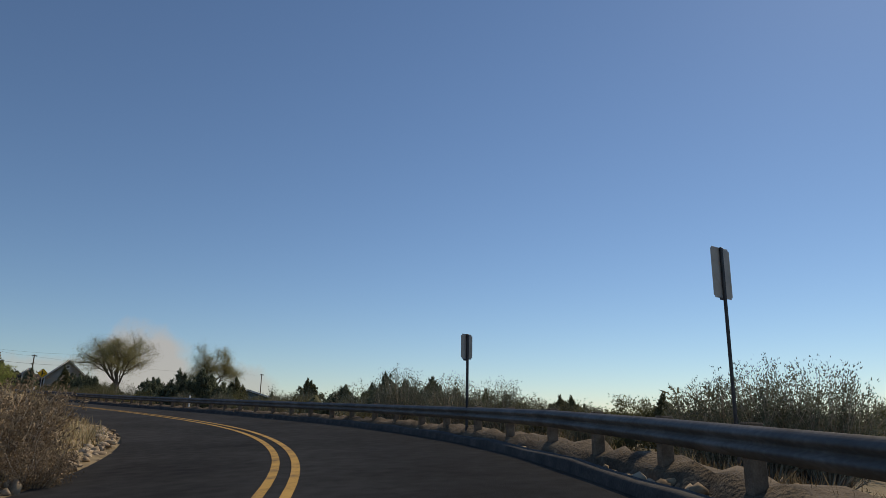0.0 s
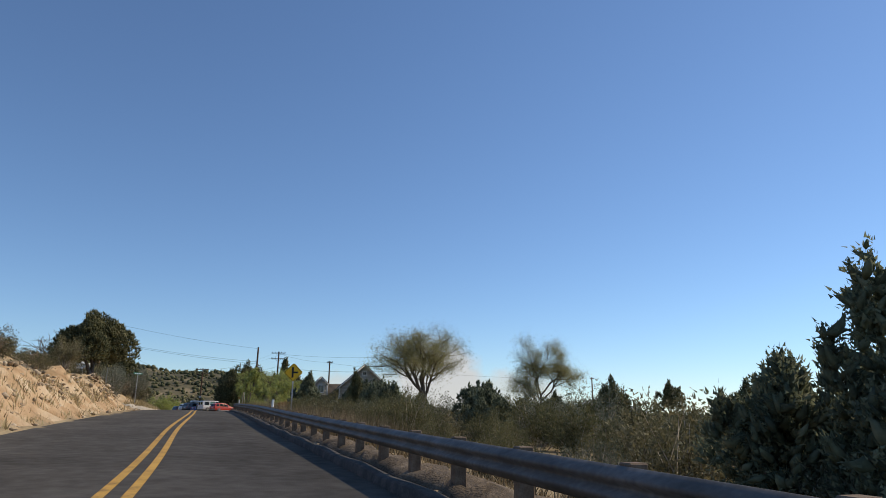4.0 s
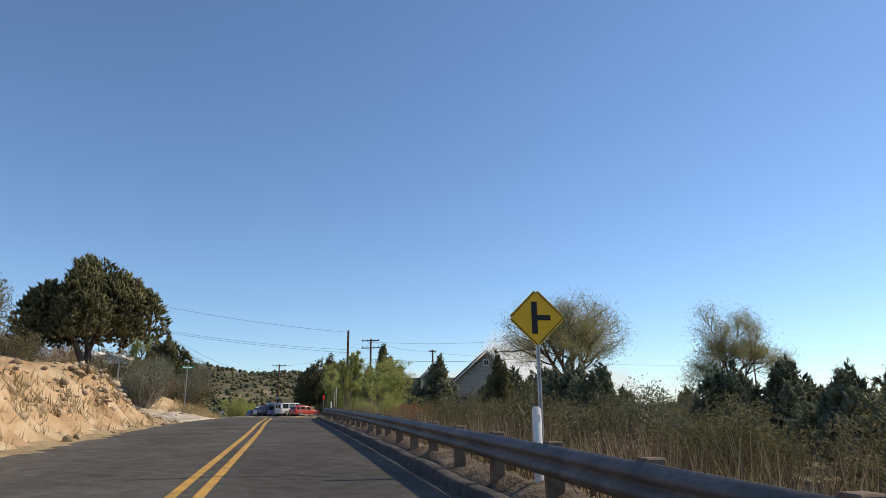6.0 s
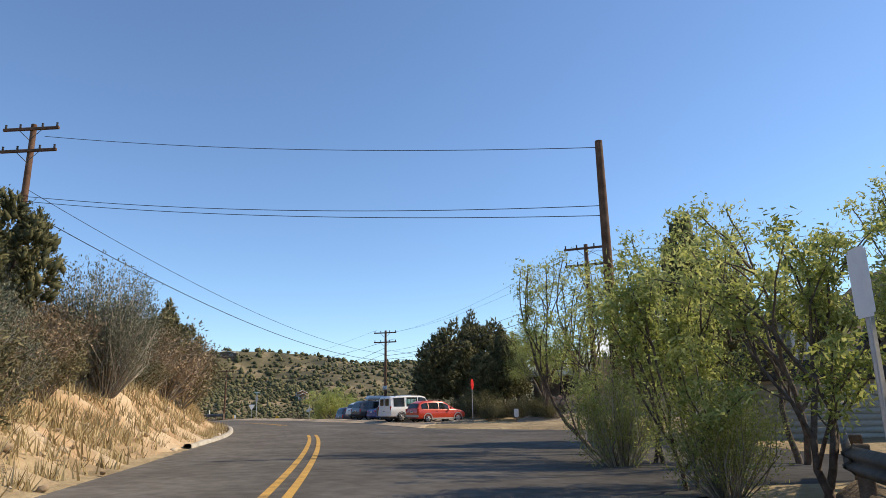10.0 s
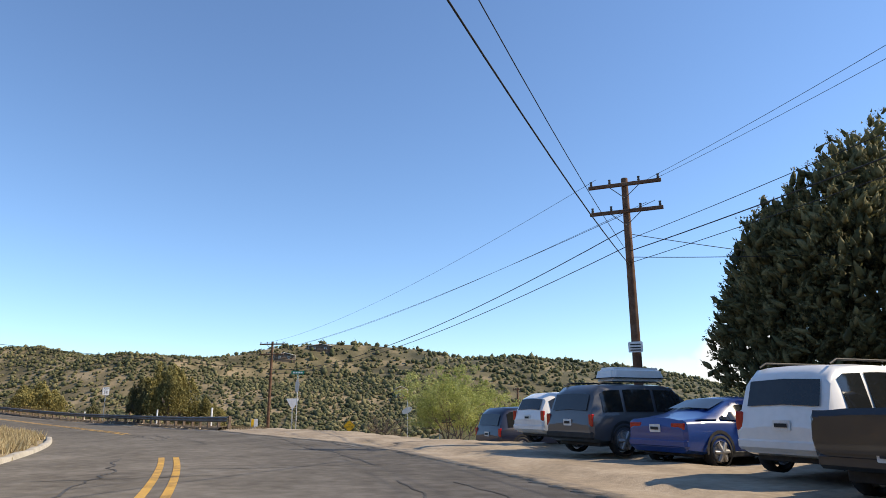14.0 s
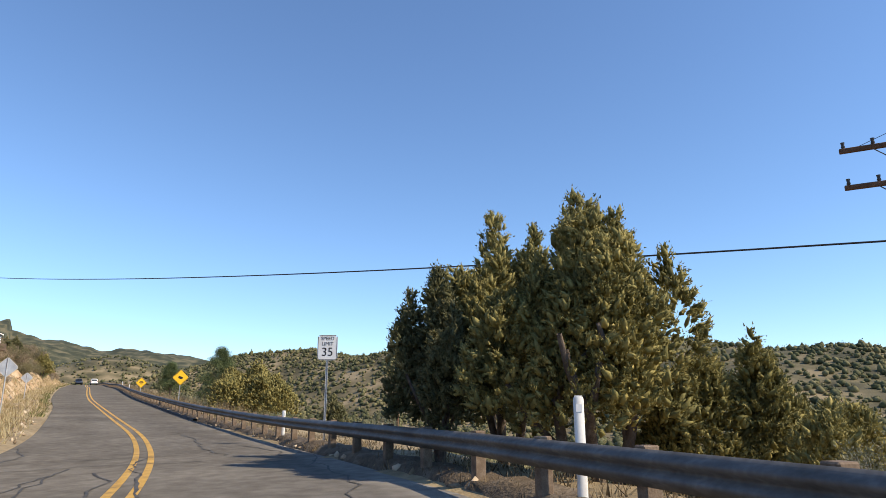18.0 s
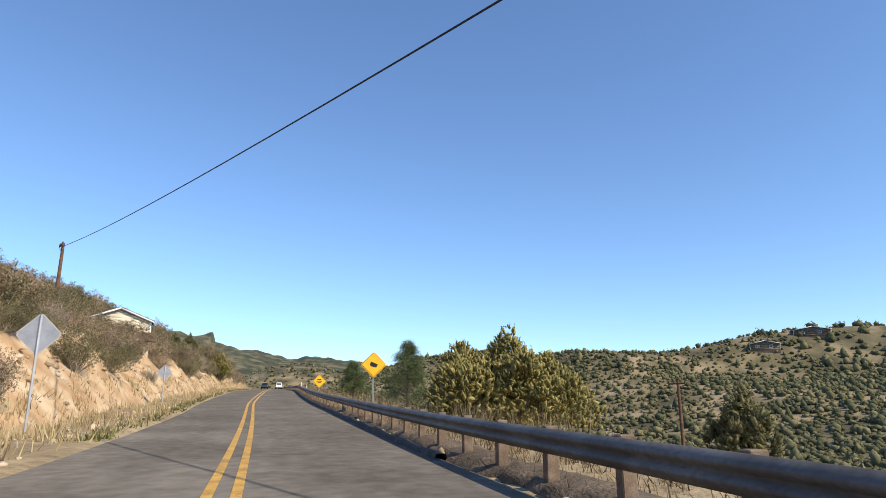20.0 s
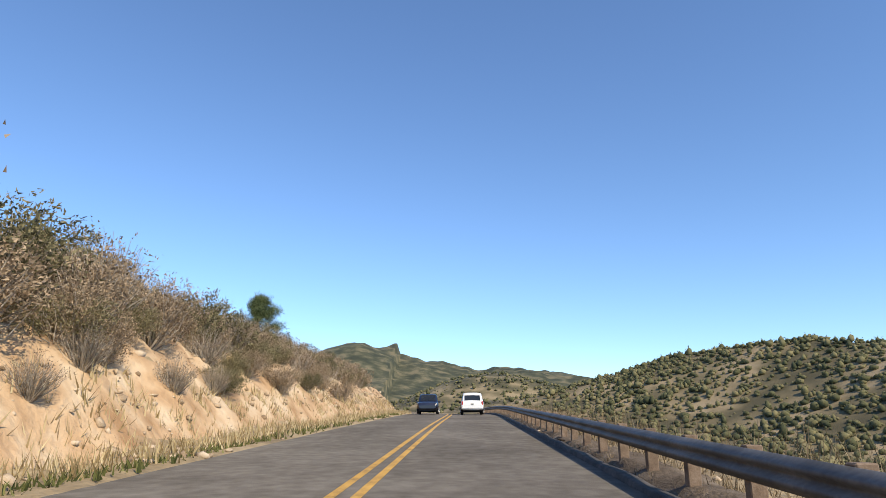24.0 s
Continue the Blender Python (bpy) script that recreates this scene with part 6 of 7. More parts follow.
# stations from the tail to the nose: along, floor, belt, roof, half width at the belt, half width at the roof (shares of length and width; metres up)
SHAPES = {
    "suv": [(-0.5, 0.45, 0.72, 0.76, 0.86, 0.7), (-0.485, 0.36, 0.98, 1.05, 0.97, 0.8), (-0.45, 0.32, 1.0, 1.52, 1.0, 0.78), (-0.40, 0.3, 1.01, 1.70, 1.0, 0.78), (-0.2, 0.28, 1.01, 1.74, 1.0, 0.8), (0.02, 0.28, 1.0, 1.73, 1.0, 0.8), (0.1, 0.28, 0.99, 1.68, 1.0, 0.78), (0.24, 0.28, 1.0, 1.06, 1.0, 0.86), (0.40, 0.3, 0.96, 1.02, 0.98, 0.8), (0.475, 0.36, 0.86, 0.92, 0.92, 0.74), (0.5, 0.45, 0.68, 0.72, 0.8, 0.62)],
    "hatch": [(-0.5, 0.45, 0.7, 0.74, 0.86, 0.7), (-0.485, 0.36, 0.92, 1.0, 0.97, 0.78), (-0.44, 0.3, 0.95, 1.38, 1.0, 0.74), (-0.36, 0.27, 0.96, 1.53, 1.0, 0.74), (-0.15, 0.25, 0.95, 1.57, 1.0, 0.76), (0.02, 0.25, 0.93, 1.53, 1.0, 0.75), (0.08, 0.25, 0.92, 1.46, 1.0, 0.74), (0.27, 0.25, 0.93, 0.98, 1.0, 0.84), (0.41, 0.27, 0.84, 0.9, 0.97, 0.78), (0.48, 0.32, 0.7, 0.75, 0.9, 0.7), (0.5, 0.4, 0.6, 0.64, 0.8, 0.6)],
    "sedan": [(-0.5, 0.42, 0.78, 0.82, 0.86, 0.66), (-0.485, 0.32, 0.93, 0.99, 0.95, 0.76), (-0.38, 0.26, 0.94, 1.03, 0.98, 0.8), (-0.28, 0.24, 0.93, 1.14, 1.0, 0.72), (-0.14, 0.23, 0.9, 1.40, 1.0, 0.7), (0.0, 0.23, 0.88, 1.44, 1.0, 0.72), (0.07, 0.23, 0.87, 1.40, 1.0, 0.71), (0.26, 0.23, 0.86, 0.92, 1.0, 0.84), (0.41, 0.25, 0.76, 0.82, 0.97, 0.78), (0.48, 0.3, 0.62, 0.67, 0.9, 0.7), (0.5, 0.36, 0.54, 0.58, 0.8, 0.6)],
    "van": [(-0.5, 0.5, 0.8, 0.84, 0.9, 0.8), (-0.49, 0.42, 1.06, 1.75, 0.97, 0.84), (-0.46, 0.36, 1.08, 1.88, 1.0, 0.84), (-0.2, 0.34, 1.08, 1.93, 1.0, 0.86), (0.08, 0.34, 1.08, 1.93, 1.0, 0.86), (0.16, 0.34, 1.07, 1.86, 1.0, 0.84), (0.3, 0.34, 1.08, 1.16, 1.0, 0.86), (0.43, 0.36, 0.98, 1.06, 0.98, 0.82), (0.485, 0.42, 0.86, 0.92, 0.93, 0.76), (0.5, 0.5, 0.7, 0.74, 0.84, 0.66)],
    "pickup": [(-0.5, 0.55, 1.0, 1.04, 0.96, 0.9), (-0.49, 0.48, 1.08, 1.12, 1.0, 0.92), (-0.12, 0.45, 1.08, 1.12, 1.0, 0.92), (-0.115, 0.42, 1.1, 1.62, 1.0, 0.78), (-0.06, 0.4, 1.1, 1.8, 1.0, 0.78), (0.1, 0.4, 1.1, 1.82, 1.0, 0.78), (0.15, 0.4, 1.1, 1.74, 1.0, 0.77), (0.26, 0.4, 1.12, 1.18, 1.0, 0.88), (0.44, 0.42, 1.06, 1.12, 0.98, 0.84), (0.49, 0.5, 0.9, 0.95, 0.92, 0.78), (0.5, 0.55, 0.8, 0.84, 0.86, 0.7)],
}


def car(shape, colour, length, width, label, wheel_r=0.34, base=(-0.3, 0.32), panes=None, rack=False, cladding=None):
    s = thing_of("car", label, "car")
    L, hw = length, width / 2
    v, st = [], SHAPES[shape]
    for y, z0, zb, zr, wb, wr in st:
        zm = z0 + (zb - z0) * 0.45
        right = [(0.0, z0), (0.8 * wb, z0), (0.96 * wb, z0 + 0.07), (1.0 * wb, zm), (0.985 * wb, zb - 0.05), (0.955 * wb, zb), (wr + 0.03, zr - 0.1 * min(1, (zr - zb) * 2)), (wr - 0.05, zr - 0.02), (wr * 0.55, zr + 0.015), (0.0, zr + 0.025)]
        ring = [(a * hw, y * L, b) for a, b in right] + [(-a * hw, y * L, b) for a, b in right[-2:0:-1]]
        v += ring
    n = len(ring)
    f = []
    for k in range(len(st) - 1):
        f += [(k * n + j, k * n + (j + 1) % n, k * n + n + (j + 1) % n, k * n + n + j) for j in range(n)]
    me = bpy.data.meshes.new("body")
    faces = [tuple(a) for a in f] + [tuple(range(n)), tuple(range((len(st) - 1) * n, len(st) * n))[::-1]]
    me.from_pydata(v, [], faces)
    me.polygons.foreach_set("use_smooth", np.ones(len(me.polygons), bool))
    part("body", me, PAINT[colour], s)
    me.set_sharp_from_angle(angle=radians(38))

    def at(y):
        a = np.array(st)
        return [float(np.interp(y, a[:, 0], a[:, c])) for c in range(1, 6)]

    def side_pane(y0, y1, sx, top0=None, top1=None, material=None, lift=0.012, lo=0.0, hi=0.0):
        q = []
        ys = np.linspace(y0, y1, 5)
        for y in ys:
            z0, zb, zr, wb, wr = at(y)
            zt = zr - 0.13 - hi
            zt = max(zt, zb + 0.04)
            wt = wr + 0.03
            q.append((sx * (0.955 * wb * hw + lift), y * L, zb + 0.05 + lo))
            u = min(1, (zt - zb) / max(0.05, zr - 0.1 - zb))
            q.append((sx * ((0.955 * wb * (1 - u) + wt * u) * hw + lift), y * L, zt))
        fs = grid_faces(5, 2)
        part("side_window", mesh_of("side_window", q, fs if sx > 0 else fs[:, ::-1], True), material or M["glass"], s)

    for y0, y1 in panes or [(-0.42, -0.29), (-0.27, -0.08), (-0.06, 0.13)]:
        side_pane(y0, y1, 1), side_pane(y0, y1, -1)

    def cross_pane(name, k0, k1, u0, u1, lift):
        """A window across the car between two stations."""
        a, b = st[k0], st[k1]
        q = []
        for u in (u0, u1):
            y = a[0] + (b[0] - a[0]) * u
            zr = a[3] + (b[3] - a[3]) * u
            wr = a[5] + (b[5] - a[5]) * u
            for x in (-0.86, -0.45, 0, 0.45, 0.86):
                q.append((x * wr * hw, y * L + lift[0], zr + 0.02 + lift[1] - 0.03 * abs(x)))
        part(name, mesh_of(name, q, grid_faces(2, 5)), M["glass"], s)

    if shape in ("suv", "hatch", "van"):
        cross_pane("rear_window", 1, 2 if shape != "van" else 1, 0.1, 0.95, (-0.03, 0.0)) if shape != "van" else None
    if shape == "van":
        for sx in (-1, 1):
            part("rear_window", plate("rear_window", rect(0.5, 0.5, sx * 0.195 * width, 1.44), 0.012, 0.03), M["glass"], s).location.y = -0.4985 * L
        part("door_gap", plate("door_gap", rect(0.015, 1.2, 0, 1.15), 0.01), M["trim"], s).location.y = -0.4975 * L
    if shape == "sedan":
        cross_pane("rear_window", 2, 4, 0.45, 0.97, (-0.02, 0.01))
    if shape == "pickup":
        part("tailgate", plate("tailgate", rect(width * 0.84, 0.44, 0, 0.82), 0.03, 0.02), PAINT[colour], s).location.y = -0.507 * L
    k = next(i for i in range(len(st)) if st[i][0] > 0.05)
    cross_pane("windshield", k, k + 1, 0.06, 0.92, (0.02, 0.01))
    # wheels
    tv, tf = tube([(-0.11, 0, 0), (-0.105, 0, 0), (0.105, 0, 0), (0.11, 0, 0)], [wheel_r - 0.05, wheel_r, wheel_r, wheel_r - 0.05], 22)
    tyre_me = mesh_of("tyre", tv, tf, True)
    rim_me = mesh_of("rim", *joined([tube([(-0.115, 0, 0), (-0.1, 0, 0), (0.1, 0, 0), (0.115, 0, 0)], [wheel_r * 0.66, wheel_r * 0.68, wheel_r * 0.68, wheel_r * 0.66], 18)]), True)
    hub_me = mesh_of("spoke", *joined([tube([(0, 0, 0), (0, math.cos(a) * wheel_r * 0.64, math.sin(a) * wheel_r * 0.64)], [0.075, 0.045], 4) for a in np.arange(6) * 2 * np.pi / 6] + [tube([(-0.012, 0, 0), (-0.01, 0, 0)], [wheel_r * 0.6, 0.01], 16)]))
    for by in base:
        for sx in (-1, 1):
            w = part("wheel", tyre_me, M["tyre"], s)
            w.location = (sx * (hw - 0.1), by * L, wheel_r)
            part("rim", rim_me, M["rim"], w)
            sp = part("spoke", hub_me, M["rim"], w)
            sp.location.x = sx * 0.112
            # the arch
            ang = np.linspace(-0.15, np.pi + 0.15, 12)
            q = []
            for a in ang:
                for r in (wheel_r + 0.02, wheel_r + 0.085):
                    q.append((sx * (hw + 0.006), by * L + math.cos(a) * r, wheel_r + 0.02 + math.sin(a) * r))
            gf = grid_faces(12, 2)
            part("wheel_arch", mesh_of("wheel_arch", q, gf if sx < 0 else gf[:, ::-1]), PAINT[cladding] if cladding else M["trim"], s)
    # lamps, plate, bumper, handles
    zb = st[1][2]
    for sx in (-1, 1):
        tall = shape in ("suv", "van", "hatch")
        o = part("tail_lamp", box_mesh("tail_lamp", 0.14 if tall else 0.36, 0.1, 0.3 if tall else 0.15, 0.02), M["tail_red"], s)
        o.location = (sx * (hw * 0.87 if tall else hw * 0.68), -0.487 * L, (0.86 if shape != "van" else 1.0) if tall else 0.84)
        o = part("head_lamp", box_mesh("head_lamp", 0.32, 0.08, 0.14, 0.03), M["glass"], s)
        o.location = (sx * hw * 0.66, 0.47 * L, st[-3][2] - 0.12)
        for y in (-0.12, 0.08):
            o = part("door_handle", box_mesh("door_handle", 0.03, 0.2, 0.035, 0.01), M["trim"] if colour != "white" else PAINT["silver"], s)
            o.location = (sx * (hw * 0.985 + 0.01), y * L, at(y)[1] - 0.12)
        o = part("side_mirror", box_mesh("side_mirror", 0.2, 0.1, 0.15, 0.03), PAINT[colour] if colour != "white" else M["trim"], s)
        o.location = (sx * (hw + 0.08), 0.15 * L, 1.05)
        o = part("sill", box_mesh("sill", 0.04, 0.52 * L, 0.12, 0.015), PAINT[cladding] if cladding else M["trim"], s)
        o.location = (sx * hw * 0.98, 0.01 * L, st[4][1] + 0.04)
    part("number_plate", plate("number_plate", rect(0.31, 0.16, 0, 0.8 if shape != "pickup" else 0.6), 0.01, 0.01), M["white"], s).location.y = -0.503 * L
    part("print_bar", plate("print_bar", rect(0.22, 0.06, 0, 0.8 if shape != "pickup" else 0.6), 0.003), M["trim"], s).location.y = -0.507 * L
    o = part("rear_bumper", box_mesh("rear_bumper", width * 0.94, 0.16, 0.2, 0.05), PAINT[cladding] if cladding else (M["trim"] if shape in ("suv", "van") and colour != "white" else PAINT[colour]), s)
    o.location = (0, -0.487 * L, 0.5)
    part("underbody", box_mesh("underbody", width * 0.8, L * 0.86, 0.14), M["trim"], s).location.z = 0.3
    if rack:
        for sx in (-1, 1):
            part("roof_rail", mesh_of("roof_rail", *tube([(sx * hw * 0.68, -0.4 * L, st[4][3] - 0.02), (sx * hw * 0.68, -0.36 * L, st[4][3] + 0.06), (sx * hw * 0.68, 0.0, st[4][3] + 0.07), (sx * hw * 0.68, 0.04 * L, st[4][3])], [0.02] * 4, 6)), M["trim"], s)
    return s


def park(s, x, y, turn=-20.0, z=None):
    s.location = (x, y, (gz(x, y) + 0.04) if z is None else z)
    s.rotation_euler.z = radians(turn)
    return s


park(car("hatch", "red", 4.35, 1.78, "red hatchback with grey lower cladding parked in shade", 0.31, cladding="silver", rack=True), -97.4, 157.5)
_van = park(car("van", "white", 4.8, 1.96, "white passenger van with teal curtains and roof rack", 0.33, panes=[(-0.44, -0.24), (-0.2, 0.0), (0.02, 0.17)], rack=True), -100.3, 158.2)
M["curtain"] = mat("teal_white_curtain", [(0.05, 0.25, 0.24), (0.2, 0.42, 0.4), (0.6, 0.66, 0.64)], 6, 0.8, bump=0)
for _k in range(7):
    part("curtain", plate("curtain", rect(0.09, 0.5, 0, 1.42), 0.01), M["curtain"], _van).location = (0.93, -0.95 + _k * 0.13, 0)
for _o in [c for c in _van.children if c.name.startswith("curtain")]:
    _o.rotation_euler.z = radians(90)
park(car("pickup", "black", 5.4, 1.95, "black pickup truck parked between other cars", 0.38, panes=[(-0.1, 0.0), (0.02, 0.16)]), -102.0, 160.4)
park(car("suv", "white", 4.45, 1.82, "white compact SUV with roof rails, parked", 0.37, rack=True), -103.9, 162.0)
park(car("sedan", "blue", 4.55, 1.78, "metallic blue sedan parked in sun", 0.33), -107.1, 164.4)
_g = park(car("suv", "grey", 4.85, 1.98, "dark grey SUV with white roof cargo box", 0.37, rack=True), -109.9, 165.6)
park(car("hatch", "white", 4.1, 1.75, "small white hatchback parked between SUVs", 0.31), -113.2, 167.9)
park(car("suv", "navy", 4.6, 1.88, "dark navy SUV parked at the row's end", 0.35), -116.3, 170.0)


def cargo_box():
    s = thing_of("cargo_box", "white plastic roof cargo box on dark SUV", "roof box")
    bm = bmesh.new()
    bmesh.ops.create_cube(bm, size=1)
    bmesh.ops.scale(bm, vec=(0.8, 1.9, 0.36), verts=bm.verts)
    for vtx in bm.verts:
        if vtx.co.z > 0:
            vtx.co.x *= 0.85
            vtx.co.y *= 0.9
    bmesh.ops.bevel(bm, geom=bm.edges[:], offset=0.09, segments=3, affect="EDGES")
    me = bpy.data.meshes.new("shell")
    bm.to_mesh(me)
    bm.free()
    part("shell", me, PAINT["white"], s)
    part("seam", box_mesh("seam", 0.815, 1.9, 0.02), M["trim"], s).location.z = -0.1
    return s


_c = cargo_box()
_c.location, _c.rotation_euler.z = (_g.location.x - 0.05, _g.location.y - 0.3, _g.location.z + 2.02), radians(-20)
# cars out on the road ahead
_p = at_road(25.9, -1.9)
park(car("suv", "white", 4.6, 1.86, "white SUV driving ahead in the lane", 0.36, rack=True), _p.x, _p.y, heading(25.9), _p.z + 0.01)
_p = at_road(26.0, 1.9)
park(car("suv", "navy", 4.5, 1.84, "dark blue SUV in the oncoming lane", 0.35), _p.x, _p.y, heading(26.0) + 180, _p.z + 0.01)
# ---------------------------------------------------------------- houses and walls
M["siding_tan"] = mat("greige_lap_siding", [(0.38, 0.35, 0.3), (0.44, 0.41, 0.35), (0.5, 0.46, 0.4)], 0.8, 0.8, bump=0.1)
M["siding_yellow"] = mat("pale_yellow_siding", [(0.62, 0.5, 0.24), (0.7, 0.57, 0.28), (0.75, 0.62, 0.33)], 0.8, 0.75, bump=0.1)
M["siding_teal"] = mat("dull_teal_siding", [(0.09, 0.12, 0.12), (0.13, 0.17, 0.165), (0.17, 0.21, 0.2)], 0.8, 0.8, bump=0.1)
M["white_trim"] = mat("white_painted_trim", [(0.68, 0.67, 0.64), (0.76, 0.75, 0.72), (0.8, 0.79, 0.77)], 2, 0.6, bump=0.05)
M["shingle_dark"] = mat("dark_brown_shingles", [(0.035, 0.028, 0.024), (0.06, 0.05, 0.043), (0.09, 0.078, 0.068)], 2, 0.9, bump=0.5)
M["roof_white"] = mat("white_metal_roof", [(0.6, 0.56, 0.5), (0.7, 0.66, 0.6), (0.76, 0.73, 0.67)], 0.6, 0.5, bump=0.05)
M["brown_wall"] = mat("brown_painted_wall", [(0.1, 0.07, 0.05), (0.15, 0.11, 0.08), (0.2, 0.15, 0.11)], 1, 0.85)
M["brick"] = mat("tan_brick", [(0.2, 0.12, 0.07), (0.36, 0.23, 0.14), (0.52, 0.36, 0.22)], 2.5, 0.9, random=0.3)
M["mortar"] = mat("grey_mortar", [(0.16, 0.14, 0.115), (0.22, 0.195, 0.16), (0.28, 0.25, 0.21)], 5, 0.95)
M["wall_stone"] = mat("red_tan_field_stone", [(0.15, 0.065, 0.042), (0.32, 0.17, 0.11), (0.5, 0.35, 0.26)], 1.6, 0.9, random=0.6)
M["timber"] = mat("orange_brown_timber", [(0.24, 0.12, 0.06), (0.34, 0.19, 0.1), (0.44, 0.27, 0.16)], 1.2, 0.8)
M["cream"] = mat("cream_stucco", [(0.55, 0.48, 0.36), (0.63, 0.56, 0.43), (0.7, 0.62, 0.5)], 0.8, 0.9)


def slab(name, quad, thick, material, parent, label=""):
    """A board between four corners, with a thickness under it."""
    q = [Vector(a) for a in quad]
    n = (q[1] - q[0]).cross(q[3] - q[0]).normalized()
    v = [tuple(a) for a in q] + [tuple(a - n * thick) for a in q]
    f = [(0, 1, 2, 3), (7, 6, 5, 4), (0, 4, 5, 1), (1, 5, 6, 2), (2, 6, 7, 3), (3, 7, 4, 0)]
    return part(name, mesh_of(name, v, f), material, parent, label)


def gable_house(label, w, d, eave, peak, wall_m, roof_m, lap=0.2, windows=(), over=0.4, trim="white_trim", name="house"):
    """A house whose gable looks to -y; w across, d deep, heights over its base. windows: x, z, width, height on the gable wall."""
    s = thing_of(name, label, "house")
    foot = -3.0
    v = [(-w / 2, 0, foot), (w / 2, 0, foot), (w / 2, 0, eave), (0, 0, peak), (-w / 2, 0, eave)]
    v += [(x, d, z) for x, _, z in v]
    me = bpy.data.meshes.new("wall")
    me.from_pydata(v, [], [(0, 1, 2, 3, 4), (9, 8, 7, 6, 5), (0, 5, 6, 1), (1, 6, 7, 2), (0, 4, 9, 5)])
    part("wall", me, wall_m, s)
    z = 0.0
    while z < peak - 0.12:
        half = w / 2 if z < eave else w / 2 * (peak - z) / (peak - eave)
        half2 = w / 2 if z + lap < eave else max(0.02, w / 2 * (peak - z - lap) / (peak - eave))
        slab("siding_board", [(-half, -0.035, z), (half, -0.035, z), (half2, -0.012, z + lap), (-half2, -0.012, z + lap)], 0.01, wall_m, s)
        if z + lap < eave:
            for sx in (-1, 1):
                q = [(sx * (w / 2 + 0.035), 0, z), (sx * (w / 2 + 0.035), d, z), (sx * (w / 2 + 0.012), d, z + lap), (sx * (w / 2 + 0.012), 0, z + lap)]
                slab("siding_board", q if sx > 0 else q[::-1], 0.01, wall_m, s)
        z += lap
    for sx in (-1, 1):
        k = (peak - eave) / (w / 2)
        e = (sx * (w / 2 + over), eave - over * k)
        q = [(0, -over, peak + 0.12), (e[0], -over, e[1] + 0.12), (e[0], d + over, e[1] + 0.12), (0, d + over, peak + 0.12)]
        slab("roof", q if sx < 0 else q[::-1], 0.1, roof_m, s)
        q = [(0, -over - 0.03, peak + 0.14), (e[0], -over - 0.03, e[1] + 0.14), (e[0], -over - 0.03, e[1] - 0.08), (0, -over - 0.03, peak - 0.1)]
        slab("fascia", q if sx > 0 else q[::-1], 0.03, M[trim], s)
        slab("corner_board", [(sx * w / 2 - 0.09, -0.05, 0), (sx * w / 2 + 0.09, -0.05, 0), (sx * w / 2 + 0.09, -0.05, eave), (sx * w / 2 - 0.09, -0.05, eave)], 0.03, M[trim], s)
    for x, zz, ww, hh in windows:
        g = part("window", plate("window", rect(ww, hh, x, zz), 0.03), M["glass"], s)
        g.location.y = -0.06
        for dx, dz, a, b in ((0, hh / 2 + 0.05, ww + 0.2, 0.1), (0, -hh / 2 - 0.05, ww + 0.2, 0.1), (-ww / 2 - 0.05, 0, 0.1, hh), (ww / 2 + 0.05, 0, 0.1, hh), (0, 0, 0.04, hh)):
            part("window_frame", plate("window_frame", rect(a, b, x + dx, zz + dz), 0.05), M[trim], g).location.y = -0.02
    return s


def site(s, x, y, facing, z):
    s.location = (x, y, z)
    s.rotation_euler.z = radians(facing + 180)
    return s


# the grey-tan house beyond the willow
_h = gable_house("grey-tan two-storey gabled house with white trim", 7.4, 9.5, 6.0, 9.3, M["siding_tan"], M["shingle_dark"], 0.22, [(0.9, 5.0, 1.2, 1.3), (2.4, 5.0, 1.0, 1.3), (0.0, 8.1, 0.5, 0.5), (-1.0, 5.0, 0.01, 0.01)])
site(_h, -64.7, 147.5, 208, -2.05)
for _k in range(15):
    part("deck_baluster", box_mesh("deck_baluster", 0.05, 0.05, 0.9), M["brown_wall"], _h).location = (-0.3 + _k * 0.3, -1.5, 4.3)
part("deck", box_mesh("deck", 4.8, 1.7, 0.2), M["brown_wall"], _h).location = (1.7, -0.8, 3.75)
part("deck_rail", box_mesh("deck_rail", 4.8, 0.09, 0.08), M["brown_wall"], _h).location = (1.7, -1.5, 4.8)
_w = gable_house("lower wing of the tan house with a dormer", 6.5, 7.0, 4.2, 6.4, M["siding_tan"], M["shingle_dark"], 0.22, [(-0.6, 3.2, 0.9, 1.1)])
site(_w, -74.9, 146.0, 118, -2.05)
_d = gable_house("small white-trimmed roof dormer with arched window", 1.9, 2.6, 1.7, 2.6, M["siding_tan"], M["shingle_dark"], 0.2, [(0, 0.95, 0.8, 1.0)], over=0.22)
site(_d, -70.8, 145.2, 208, 2.75)

# yellow house below the side lane, its long side towards the road
_y = gable_house("pale yellow sided house with brown roof", 6.4, 9.0, 3.0, 4.2, M["siding_yellow"], M["shingle_dark"], 0.19, [(-1.6, 1.6, 0.8, 1.1)])
_b = -135.0
_r = Matrix.Rotation(radians(_b + 90), 3, "Z") @ Vector((3.2, 4.5, 0))
site(_y, -143.0 - _r.x, 199.6 - _r.y, _b - 90, -3.15)
part("window", box_mesh("window", 0.06, 0.62, 0.5), M["white_trim"], _y, "white window unit").location = (3.26, 6.2, 0.55)
s = thing_of("dish_antenna", "white tilted dish antenna on a thin mast", "antenna")
part("mast", mesh_of("mast", *tube([(0, 0, -2.6), (0, 0, 1.0)], [0.03, 0.03], 6)), M["sign_back"], s)
